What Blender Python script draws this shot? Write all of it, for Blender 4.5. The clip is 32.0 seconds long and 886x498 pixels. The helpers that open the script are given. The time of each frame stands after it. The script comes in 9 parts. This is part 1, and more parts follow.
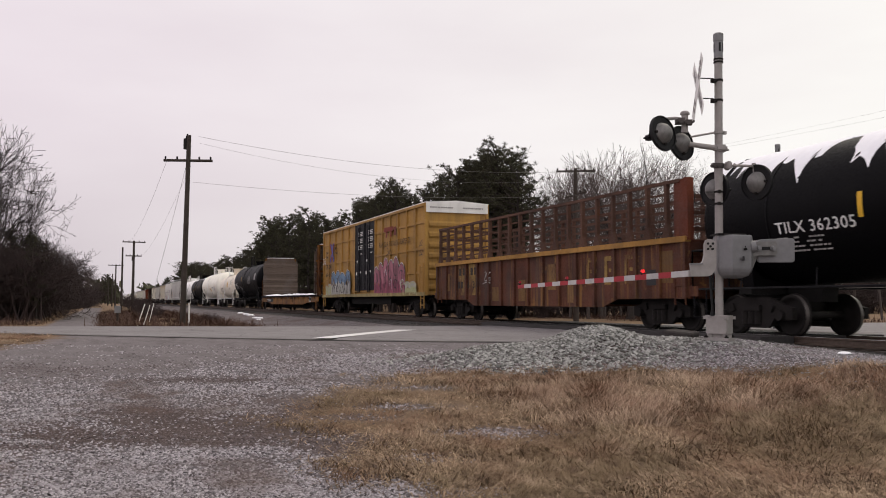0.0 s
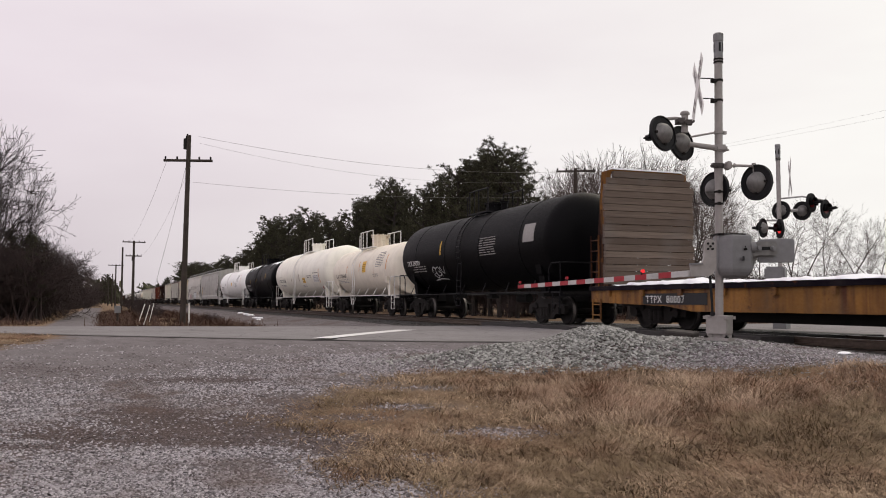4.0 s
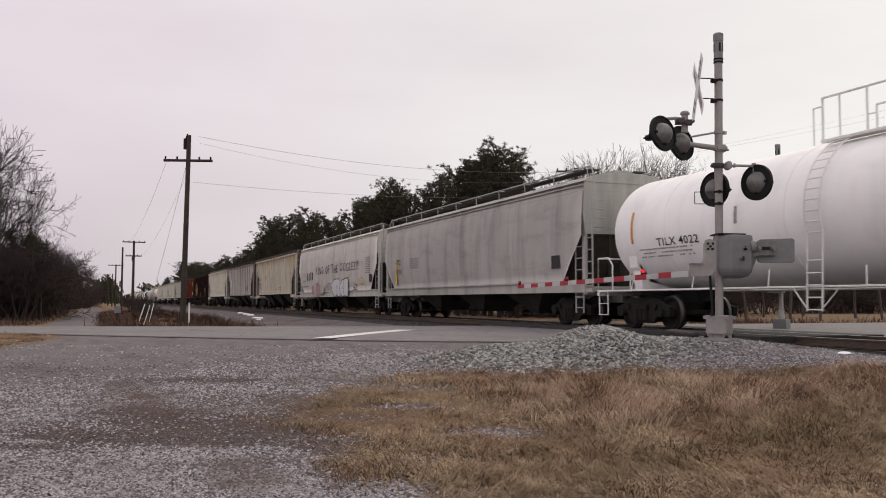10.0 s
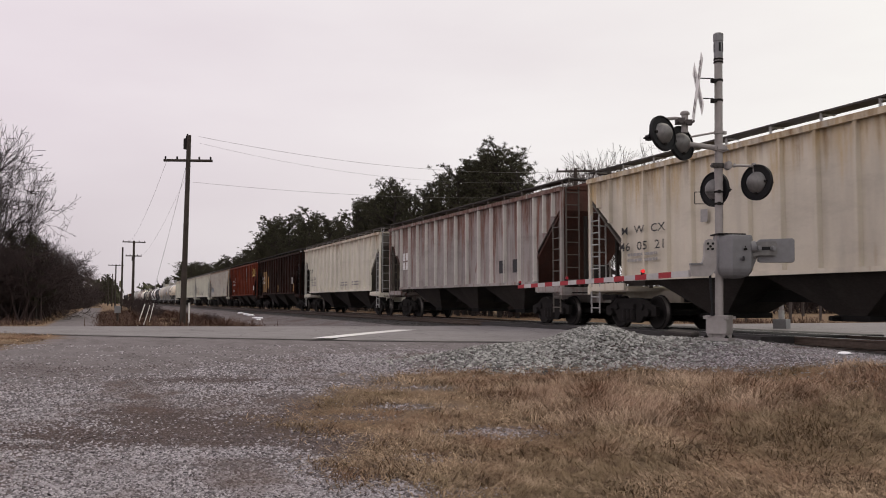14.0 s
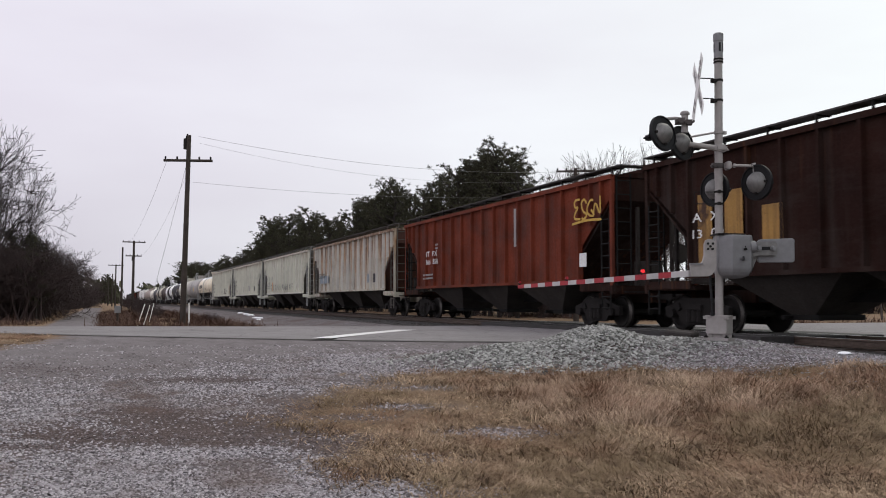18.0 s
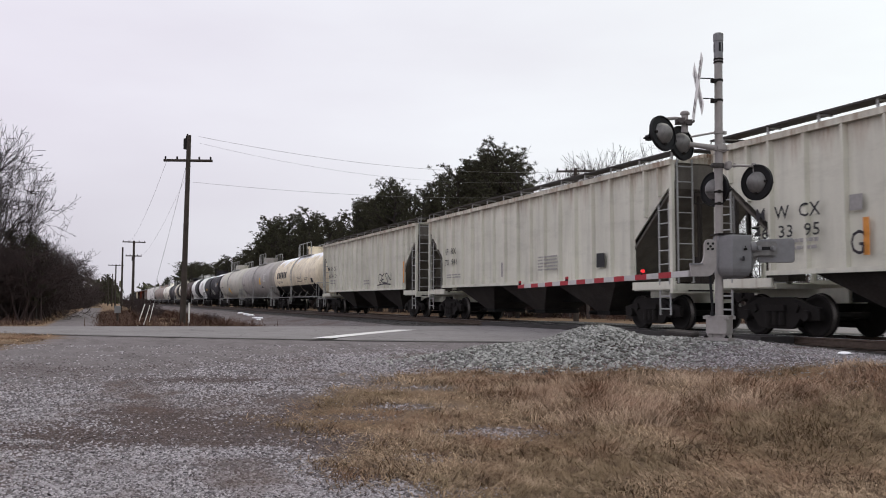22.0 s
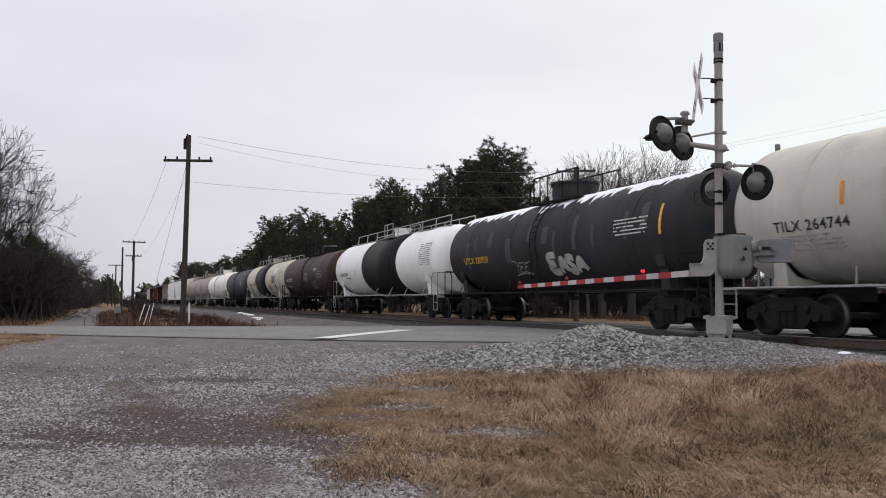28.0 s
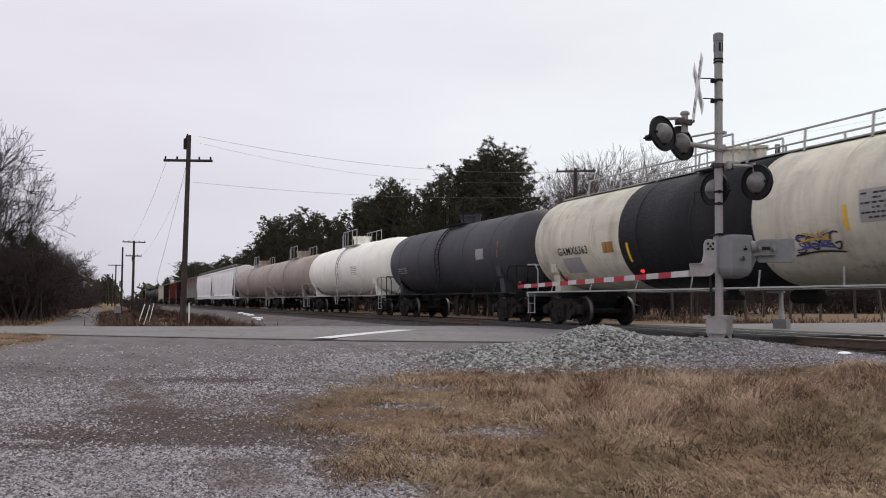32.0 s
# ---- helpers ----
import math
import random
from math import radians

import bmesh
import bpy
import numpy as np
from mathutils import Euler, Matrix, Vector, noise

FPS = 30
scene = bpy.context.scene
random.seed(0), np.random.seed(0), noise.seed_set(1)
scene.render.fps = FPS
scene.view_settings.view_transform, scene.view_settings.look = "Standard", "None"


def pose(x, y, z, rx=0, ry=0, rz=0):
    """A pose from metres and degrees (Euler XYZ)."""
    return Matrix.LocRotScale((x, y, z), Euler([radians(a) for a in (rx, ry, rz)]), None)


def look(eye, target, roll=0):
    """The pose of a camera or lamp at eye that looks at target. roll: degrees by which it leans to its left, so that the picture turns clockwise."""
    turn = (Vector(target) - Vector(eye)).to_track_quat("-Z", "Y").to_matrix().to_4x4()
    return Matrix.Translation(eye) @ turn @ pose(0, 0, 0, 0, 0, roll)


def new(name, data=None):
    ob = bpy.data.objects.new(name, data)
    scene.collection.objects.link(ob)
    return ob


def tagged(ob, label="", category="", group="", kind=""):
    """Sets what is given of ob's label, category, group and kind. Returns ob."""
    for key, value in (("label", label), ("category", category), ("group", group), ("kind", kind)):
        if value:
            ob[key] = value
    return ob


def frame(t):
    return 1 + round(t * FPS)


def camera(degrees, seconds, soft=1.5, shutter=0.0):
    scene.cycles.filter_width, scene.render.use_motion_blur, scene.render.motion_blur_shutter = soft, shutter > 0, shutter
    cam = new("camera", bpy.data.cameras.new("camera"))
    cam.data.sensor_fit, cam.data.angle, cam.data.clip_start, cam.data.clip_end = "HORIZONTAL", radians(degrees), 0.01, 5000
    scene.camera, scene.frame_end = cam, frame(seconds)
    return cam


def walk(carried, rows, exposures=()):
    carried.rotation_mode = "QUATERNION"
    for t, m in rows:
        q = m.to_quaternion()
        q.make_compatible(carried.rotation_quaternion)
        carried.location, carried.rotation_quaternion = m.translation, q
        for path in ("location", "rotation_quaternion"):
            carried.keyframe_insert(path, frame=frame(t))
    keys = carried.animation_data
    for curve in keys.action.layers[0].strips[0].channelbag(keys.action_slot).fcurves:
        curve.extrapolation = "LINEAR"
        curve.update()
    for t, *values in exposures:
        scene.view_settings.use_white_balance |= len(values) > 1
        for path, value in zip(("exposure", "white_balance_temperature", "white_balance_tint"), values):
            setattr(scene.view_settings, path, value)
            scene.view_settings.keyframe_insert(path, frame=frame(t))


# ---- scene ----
import itertools
# The track runs along x with the rail tops at z = 0; the train rolls towards +x; the tripod stands at x = 0.
EYE = (0.0, -14.6, 0.75)
HEADING, PITCH = radians(21.258), radians(3.397)
AIM = (EYE[0] - math.cos(HEADING) * math.cos(PITCH), EYE[1] + math.sin(HEADING) * math.cos(PITCH), EYE[2] + math.sin(PITCH))
cam = camera(53.66, 32.0, soft=1.0, shutter=0.1)
walk(cam, [(0, look(EYE, AIM)), (32, look(EYE, AIM))],
     exposures=[(0, 0.09, 6750, 11.5), (3.5, 0.09, 6750, 11.5), (5.5, 0.0, 6750, 11.5), (12.5, -0.01, 6750, 11.5), (14.5, 0.06, 6750, 11.5), (16.5, 0.14, 6250, 7.5), (22, 0.14, 6250, 7.5), (25, 0.08, 6250, 7.5), (32, 0.09, 6250, 7.5)])

# ---- overcast winter sky and a soft sun behind the cloud ----
world = bpy.data.worlds.new("sky")
scene.world = world
world.use_nodes = True
wt = world.node_tree
wt.nodes.clear()
w_out = wt.nodes.new("ShaderNodeOutputWorld")
w_bg = wt.nodes.new("ShaderNodeBackground")
w_mix = wt.nodes.new("ShaderNodeMix")
w_mix.data_type = "RGBA"
w_mix.inputs[0].default_value = 0.94
w_sky = wt.nodes.new("ShaderNodeTexSky")
w_sky.sky_type = "NISHITA"
w_sky.sun_disc = False
w_sky.sun_elevation, w_sky.sun_rotation = radians(48), radians(-33)
w_sky.dust_density = 6
w_dim = wt.nodes.new("ShaderNodeVectorMath")
w_dim.operation = "SCALE"
w_dim.inputs[3].default_value = 0.08
w_tex = wt.nodes.new("ShaderNodeTexCoord")
w_map = wt.nodes.new("ShaderNodeMapping")
w_map.inputs["Scale"].default_value = (1.2, 1.2, 4.5)
w_noise = wt.nodes.new("ShaderNodeTexNoise")
w_noise.inputs["Scale"].default_value = 1.6
w_noise.inputs["Detail"].default_value = 5
w_ramp = wt.nodes.new("ShaderNodeValToRGB")
w_ramp.color_ramp.elements[0].position, w_ramp.color_ramp.elements[0].color = 0.3, (0.80, 0.765, 0.80, 1)
w_ramp.color_ramp.elements[1].position, w_ramp.color_ramp.elements[1].color = 0.7, (0.90, 0.885, 0.905, 1)
# thinner, brighter cloud behind the tripod than beyond the track
w_dot = wt.nodes.new("ShaderNodeVectorMath")
w_dot.operation = "DOT_PRODUCT"
w_dot.inputs[1].default_value = (-0.45, 0.80, 0.25)
w_gain = wt.nodes.new("ShaderNodeMapRange")
w_gain.inputs["From Min"].default_value, w_gain.inputs["From Max"].default_value = -0.8, 0.30
w_gain.inputs["To Min"].default_value, w_gain.inputs["To Max"].default_value = 1.5, 1.0
w_mul = wt.nodes.new("ShaderNodeVectorMath")
w_mul.operation = "SCALE"
L = wt.links.new
L(w_tex.outputs["Generated"], w_map.inputs[0])
L(w_map.outputs[0], w_noise.inputs["Vector"])
L(w_noise.outputs[0], w_ramp.inputs[0])
L(w_sky.outputs[0], w_dim.inputs[0])
L(w_dim.outputs[0], w_mix.inputs[6])
L(w_ramp.outputs[0], w_mix.inputs[7])
L(w_tex.outputs["Generated"], w_dot.inputs[0])
L(w_dot.outputs["Value"], w_gain.inputs[0])
L(w_mix.outputs[2], w_mul.inputs[0])
L(w_gain.outputs[0], w_mul.inputs[3])
# a faint pink cast to one side of the cloud, a cooler one to the other
w_side = wt.nodes.new("ShaderNodeVectorMath")
w_side.operation = "DOT_PRODUCT"
w_side.inputs[1].default_value = (math.sin(HEADING), math.cos(HEADING), 0)
w_cast = wt.nodes.new("ShaderNodeValToRGB")
w_cast.color_ramp.elements[0].position, w_cast.color_ramp.elements[0].color = 0.0, (0.885, 0.84, 0.89, 1)
w_cast.color_ramp.elements[1].position, w_cast.color_ramp.elements[1].color = 1.0, (0.995, 1.035, 1.0, 1)
w_half = wt.nodes.new("ShaderNodeMapRange")
w_half.inputs[1].default_value, w_half.inputs[2].default_value = -0.45, 0.45
w_tone = wt.nodes.new("ShaderNodeVectorMath")
w_tone.operation = "MULTIPLY"
L(w_tex.outputs["Generated"], w_side.inputs[0])
L(w_side.outputs["Value"], w_half.inputs[0])
L(w_half.outputs[0], w_cast.inputs[0])
L(w_mul.outputs[0], w_tone.inputs[0])
L(w_cast.outputs[0], w_tone.inputs[1])
w_sep = wt.nodes.new("ShaderNodeSeparateXYZ")
L(w_tex.outputs["Generated"], w_sep.inputs[0])
w_low = wt.nodes.new("ShaderNodeMapRange")
w_low.interpolation_type = "SMOOTHSTEP"
for k, v in enumerate((0.0, 0.24, 0.22, 0.0)):
    w_low.inputs[k + 1].default_value = v
L(w_sep.outputs[2], w_low.inputs[0])
w_dull = wt.nodes.new("ShaderNodeMapRange")
for k, v in enumerate((0.0, 0.75, 1.0, 0.0)):
    w_dull.inputs[k + 1].default_value = v
L(w_half.outputs[0], w_dull.inputs[0])
w_both = wt.nodes.new("ShaderNodeMath")
w_both.operation = "MULTIPLY"
L(w_low.outputs[0], w_both.inputs[0])
L(w_dull.outputs[0], w_both.inputs[1])
w_keep = wt.nodes.new("ShaderNodeMath")
w_keep.operation = "SUBTRACT"
w_keep.inputs[0].default_value = 1.0
L(w_both.outputs[0], w_keep.inputs[1])
w_fade = wt.nodes.new("ShaderNodeVectorMath")
w_fade.operation = "SCALE"
L(w_tone.outputs[0], w_fade.inputs[0])
L(w_keep.outputs[0], w_fade.inputs[3])
L(w_fade.outputs[0], w_bg.inputs[0])
w_bg.inputs[1].default_value = 1.05
L(w_bg.outputs[0], w_out.inputs[0])
sun = new("sun", bpy.data.lights.new("sun", "SUN"))
sun.data.energy, sun.data.angle, sun.data.color = 1.0, radians(40), (1.0, 0.91, 0.76)
sun.matrix_basis = look((-22, 34, 46), (0, 0, 0))

# ---- materials ----
def nodes_of(name):
    m = bpy.data.materials.new(name)
    m.use_nodes = True
    t = m.node_tree
    return m, t, t.nodes["Principled BSDF"]


def add(t, kind, **values):
    n = t.nodes.new("ShaderNode" + kind)
    for k, v in values.items():
        if k in n.inputs:
            n.inputs[k].default_value = v
    return n


def coords(t, scale=(1, 1, 1), source="Object"):
    c = add(t, "TexCoord")
    m = add(t, "Mapping", Scale=scale)
    t.links.new(c.outputs[source], m.inputs[0])
    return m.outputs[0]


def tex(t, vec, scale, detail=4, rough=0.55):
    n = add(t, "TexNoise", Scale=scale, Detail=detail, Roughness=rough)
    t.links.new(vec, n.inputs["Vector"])
    return n.outputs[0]


def span(t, value, lo, hi, to_lo=0.0, to_hi=1.0):
    n = t.nodes.new("ShaderNodeMapRange")
    for i, v in enumerate((lo, hi, to_lo, to_hi)):
        n.inputs[i + 1].default_value = v
    t.links.new(value, n.inputs[0])
    return n.outputs[0]


def blend(t, fac, a, b, how="MIX"):
    n = t.nodes.new("ShaderNodeMix")
    n.data_type, n.blend_type = "RGBA", how
    for slot, v in ((0, fac), (6, a), (7, b)):
        if isinstance(v, (int, float)):
            n.inputs[slot].default_value = v
        elif isinstance(v, (tuple, list)):
            n.inputs[slot].default_value = (*v[:3], 1)
        else:
            t.links.new(v, n.inputs[slot])
    return n.outputs[2]


def relief(t, bsdf, height, strength, distance=0.02):
    b = add(t, "Bump", Strength=strength, Distance=distance)
    t.links.new(height, b.inputs["Height"])
    t.links.new(b.outputs[0], bsdf.inputs["Normal"])


RUST, GRIME = (0.13, 0.045, 0.016), (0.05, 0.043, 0.038)


def paint(name, base, rough=0.55, var=0.12, streak=0.0, blotch=0.0, grime=0.35, rust=RUST, metal=0.0, bump=0.12, coarse=0.5, runs=0.0, run_tint=None, spec=0.35):
    """Weathered paint: cloudy fading, fine grain, rusty runs down the sheet, scabs of rust and a film of road grime."""
    m, t, b = nodes_of(name)
    v = coords(t)
    big, fine = tex(t, v, coarse, 5), tex(t, v, 22, 4)
    dark = tuple(c * (1 - var * 1.6) for c in base)
    col = blend(t, span(t, big, 0.3, 0.7), dark, tuple(min(1, c * (1 + var * 0.6)) for c in base))
    col = blend(t, span(t, fine, 0.35, 0.7, 0, var), col, tuple(c * 0.62 for c in base))
    if grime:
        run = tex(t, coords(t, (1.1, 1.1, 0.13)), 1.6, 5, 0.6)
        col = blend(t, span(t, run, 0.48, 0.74, 0, grime), col, GRIME)
        worn = tex(t, coords(t, (2.3, 2.3, 0.16)), 1.3, 3, 0.5)
        col = blend(t, span(t, worn, 0.58, 0.72, 0, grime * 0.5), col, tuple(min(0.9, c * 1.25 + 0.01) for c in base))
        smut = tex(t, coords(t, (0.35, 0.35, 1.3)), 1.5, 6, 0.68)
        col = blend(t, span(t, smut, 0.52, 0.74, 0, grime * 0.7), col, GRIME)
    if streak:
        run = tex(t, coords(t, (5.5, 5.5, 0.28)), 1.3, 4, 0.6)
        patch = tex(t, v, 0.33, 3)
        k = t.nodes.new("ShaderNodeMath")
        k.operation = "MULTIPLY"
        t.links.new(span(t, run, 0.62 - 0.2 * streak, 0.78 - 0.12 * streak), k.inputs[0])
        t.links.new(span(t, patch, 0.56 - 0.3 * streak, 0.70 - 0.2 * streak, 0, 0.9), k.inputs[1])
        col = blend(t, k.outputs[0], col, rust)
    if runs:
        # long runs of rust that start at the eaves and stop at uneven lengths
        sep = add(t, "SeparateXYZ")
        t.links.new(v, sep.inputs[0])
        for k, (fx, tint) in enumerate(((2.1, run_tint or rust), (5.3, tuple(c * 0.42 for c in rust)))):
            reach = span(t, tex(t, coords(t, (fx, fx, 0.05)), 1.0, 4, 0.65), 0.36, 0.62, 4.3 + 0.2 * runs, 4.3 - 3.4 * runs / (1 + 0.7 * k))
            sub = t.nodes.new("ShaderNodeMath")
            sub.operation = "SUBTRACT"
            t.links.new(sep.outputs[2], sub.inputs[0])
            t.links.new(reach, sub.inputs[1])
            wear = t.nodes.new("ShaderNodeMath")
            wear.operation = "MULTIPLY"
            t.links.new(span(t, sub.outputs[0], -0.15, 0.9, 0, 0.95), wear.inputs[0])
            t.links.new(span(t, tex(t, coords(t, (7, 7, 1.1)), 1.5, 6, 0.7), 0.34, 0.62, 0.15, 1), wear.inputs[1])
            col = blend(t, wear.outputs[0], col, tint)
    if blotch:
        scab = tex(t, coords(t, (1, 1, 0.7)), 1.9, 8, 0.7)
        col = blend(t, span(t, scab, 0.70 - 0.26 * blotch, 0.76 - 0.2 * blotch, 0, 0.92), col, tuple(c * 0.8 for c in rust))
    t.links.new(col, b.inputs["Base Color"])
    t.links.new(span(t, fine, 0.3, 0.7, max(0.1, rough - 0.12), min(1, rough + 0.15)), b.inputs["Roughness"])
    b.inputs["Metallic"].default_value = metal
    b.inputs["Specular IOR Level"].default_value = spec
    relief(t, b, tex(t, v, 9, 6), bump, 0.01)
    return m


def plain(name, base, rough=0.6, metal=0.0, var=0.15, scale=14, bump=0.15):
    m, t, b = nodes_of(name)
    v = coords(t)
    n = tex(t, v, scale, 6, 0.6)
    wide = tex(t, v, scale * 0.09, 3)
    col = blend(t, span(t, n, 0.25, 0.75), tuple(c * (1 - var) for c in base), tuple(min(1, c * (1 + var)) for c in base))
    col = blend(t, span(t, wide, 0.35, 0.7, 0, var * 1.3), col, tuple(c * 0.6 for c in base))
    t.links.new(col, b.inputs["Base Color"])
    b.inputs["Roughness"].default_value, b.inputs["Metallic"].default_value = rough, metal
    b.inputs["Specular IOR Level"].default_value = 0.3
    relief(t, b, n, bump, 0.01)
    return m


def glow(name, base, power):
    m, t, b = nodes_of(name)
    b.inputs["Base Color"].default_value = (*base, 1)
    b.inputs["Emission Color"].default_value = (*base, 1)
    b.inputs["Emission Strength"].default_value = power
    return m


M = {}
M["steel"] = plain("cast_steel", (0.013, 0.011, 0.010), 0.9, 0.0, 0.3, 9, 0.3)
M["wheel"] = plain("wheel_steel", (0.014, 0.012, 0.011), 0.8, 0.1, 0.35, 7, 0.2)
M["tread"] = plain("bright_tread", (0.10, 0.092, 0.085), 0.45, 0.8, 0.2, 20, 0.1)
M["under"] = plain("underframe_black", (0.008, 0.0075, 0.007), 0.9, 0.0, 0.35, 6, 0.3)
M["rail"] = plain("rail_steel", (0.10, 0.075, 0.06), 0.6, 0.4, 0.3, 8, 0.2)
M["railtop"] = plain("rail_head", (0.45, 0.44, 0.43), 0.3, 0.9, 0.15, 30, 0.05)
M["tie"] = plain("creosoted_tie", (0.07, 0.055, 0.045), 0.9, 0.0, 0.4, 5, 0.5)
M["ballast"] = plain("ballast_stone", (0.16, 0.15, 0.148), 0.95, 0.0, 0.45, 5, 0.5)
M["galv"] = plain("galvanised_steel", (0.19, 0.19, 0.195), 0.55, 0.2, 0.12, 10, 0.1)
M["aluminium"] = plain("cast_aluminium", (0.36, 0.355, 0.35), 0.55, 0.2, 0.12, 12, 0.1)
M["signal_black"] = plain("signal_black", (0.008, 0.008, 0.009), 0.7, 0.0, 0.3, 12, 0.1)
M["concrete"] = plain("concrete", (0.36, 0.35, 0.33), 0.9, 0.0, 0.2, 6, 0.4)
M["white"] = paint("white_paint", (0.78, 0.77, 0.74), 0.5, 0.06, grime=0.18)
M["rail_white"] = paint("white_pipe_paint", (0.80, 0.79, 0.76), 0.5, 0.08, grime=0.2)
M["black"] = paint("black_car_paint", (0.008, 0.008, 0.010), 0.5, 0.3, grime=0.15, spec=0.15)
M["grey_rail"] = paint("grey_pipe_paint", (0.36, 0.36, 0.35), 0.6, 0.12)
M["dark_rail"] = paint("grimy_pipe_paint", (0.13, 0.115, 0.10), 0.7, 0.2)
M["board"] = plain("grimy_walkway_grating", (0.055, 0.050, 0.047), 0.85)
M["letter_black"] = plain("stencil_black", (0.025, 0.025, 0.027), 0.7)
M["letter_white"] = plain("stencil_white", (0.72, 0.72, 0.70), 0.7)
M["letter_grey"] = plain("faded_stencil", (0.30, 0.29, 0.28), 0.8)
M["yellow"] = plain("reflective_yellow", (0.72, 0.42, 0.03), 0.5)
M["orange"] = plain("reflective_orange", (0.62, 0.26, 0.05), 0.5)
M["red"] = plain("signal_red", (0.34, 0.02, 0.03), 0.5)
M["snow"] = plain("old_snow", (0.86, 0.87, 0.90), 0.85, 0.0, 0.05, 5, 0.5)
M["wood"] = plain("weathered_pole_wood", (0.048, 0.038, 0.032), 0.9, 0.0, 0.35, 4, 0.6)
M["wire"] = plain("weathered_wire", (0.16, 0.15, 0.15), 0.7)
M["plank"], tree, shader = nodes_of("weathered_plank")
info = tree.nodes.new("ShaderNodeObjectInfo")
tint = blend(tree, info.outputs["Random"], (0.070, 0.048, 0.036), (0.155, 0.118, 0.094))
grain = tex(tree, coords(tree, (1, 0.35, 9)), 3.0, 6, 0.7)
tint = blend(tree, span(tree, grain, 0.42, 0.68, 0, 0.7), tint, (0.055, 0.036, 0.027))
tint = blend(tree, span(tree, tex(tree, coords(tree), 0.8, 4), 0.5, 0.7, 0, 0.5), tint, (0.13, 0.115, 0.105))
tree.links.new(tint, shader.inputs["Base Color"])
shader.inputs["Roughness"].default_value = 0.9
relief(tree, shader, grain, 0.5, 0.02)
M["red_glow"] = glow("lit_red_lens", (0.8, 0.02, 0.025), 0.7)
M["lens_dark"] = plain("unlit_red_lens", (0.12, 0.01, 0.012), 0.2)
# paints of the single cars
# grimy bays, their colour darkened to hold the shade under the car
M["hopper_under"] = paint("hopper_shaded_underside", (0.034, 0.028, 0.024), 0.9, 0.3, grime=0.6)
M["box_yellow"] = paint("faded_box_car_yellow", (0.39, 0.215, 0.048), 0.65, 0.16, streak=0.3, grime=0.5, rust=(0.12, 0.05, 0.02))
M["box_letter"] = plain("faded_dark_lettering", (0.05, 0.032, 0.02), 0.8)
M["box_red"] = paint("faded_red_mark", (0.27, 0.045, 0.025), 0.7, 0.3, grime=0.4, blotch=0.1)
M["box_blue"] = plain("faded_blue_mark", (0.09, 0.10, 0.30), 0.7)
M["door_black"] = paint("door_black", (0.010, 0.010, 0.013), 0.6, 0.25, grime=0.16, spec=0.2)
M["sill_pale"] = paint("overspray_sill", (0.36, 0.29, 0.12), 0.7, 0.35, streak=0.3, blotch=0.12, grime=0.6)
M["g_pale"] = paint("spray_pale", (0.50, 0.50, 0.45), 0.6, 0.25, grime=0.5, blotch=0.1)
M["g_blue"] = paint("spray_blue", (0.17, 0.29, 0.44), 0.6, 0.3, grime=0.4)
M["g_pink"] = paint("spray_pink", (0.46, 0.16, 0.21), 0.6, 0.3, grime=0.5)
M["g_rose"] = paint("spray_rose", (0.32, 0.07, 0.12), 0.6, 0.4, grime=0.5)
M["g_lime"] = plain("spray_pale_green", (0.42, 0.44, 0.24), 0.7)
M["g_dark"] = plain("spray_dark", (0.03, 0.025, 0.03), 0.6)
M["g_white"] = plain("spray_white", (0.58, 0.60, 0.60), 0.6)
M["gon_rust"] = paint("rusted_gondola_brown", (0.098, 0.032, 0.016), 0.8, 0.45, streak=0.45, blotch=0.36, grime=0.6, rust=(0.24, 0.12, 0.03), coarse=0.8, runs=0.8, run_tint=(0.20, 0.095, 0.028))
M["gon_end"] = paint("rusted_end_panel", (0.15, 0.035, 0.015), 0.8, 0.35, streak=0.5, blotch=0.2, grime=0.4, rust=(0.30, 0.10, 0.03))
M["gon_patch"] = paint("ochre_primer_patch", (0.20, 0.11, 0.036), 0.8, 0.35, streak=0.7, blotch=0.5, grime=0.5, rust=(0.09, 0.03, 0.015))
M["g_teal"] = plain("spray_teal", (0.06, 0.42, 0.40), 0.6)
M["g_ochre"] = plain("spray_ochre", (0.50, 0.32, 0.06), 0.6)
M["drip"] = plain("grey_drips", (0.055, 0.056, 0.06), 0.7)
M["gon_chord"] = paint("rusted_chord", (0.40, 0.21, 0.05), 0.8, 0.3, blotch=0.35, rust=(0.12, 0.04, 0.02))
M["rack_rust"] = paint("rusted_rack", (0.105, 0.050, 0.032), 0.85, 0.35, blotch=0.3)
M["gon_logo"] = paint("worn_yellow_lettering", (0.28, 0.18, 0.05), 0.8, 0.35, streak=0.8, blotch=0.8, grime=0.6, rust=(0.09, 0.032, 0.016))
M["flat_yellow"] = paint("worn_flat_car_yellow", (0.28, 0.13, 0.028), 0.75, 0.3, streak=0.9, blotch=0.55, grime=0.6, rust=(0.07, 0.022, 0.012), coarse=0.9)
M["flat_edge"] = paint("purple_black_edge", (0.010, 0.007, 0.012), 0.8, 0.3, blotch=0.3, spec=0.05)
M["bulk_rust"] = paint("rusted_bulkhead", (0.036, 0.013, 0.009), 0.8, 0.4, streak=0.75, blotch=0.3, rust=(0.26, 0.11, 0.03), coarse=0.9, runs=0.6, run_tint=(0.26, 0.12, 0.03), spec=0.1)
M["t_white"] = paint("tank_white", (0.90, 0.90, 0.88), 0.42, 0.04, grime=0.10)
M["t_cream"] = paint("tank_cream_white", (0.90, 0.875, 0.77), 0.45, 0.05, grime=0.14)
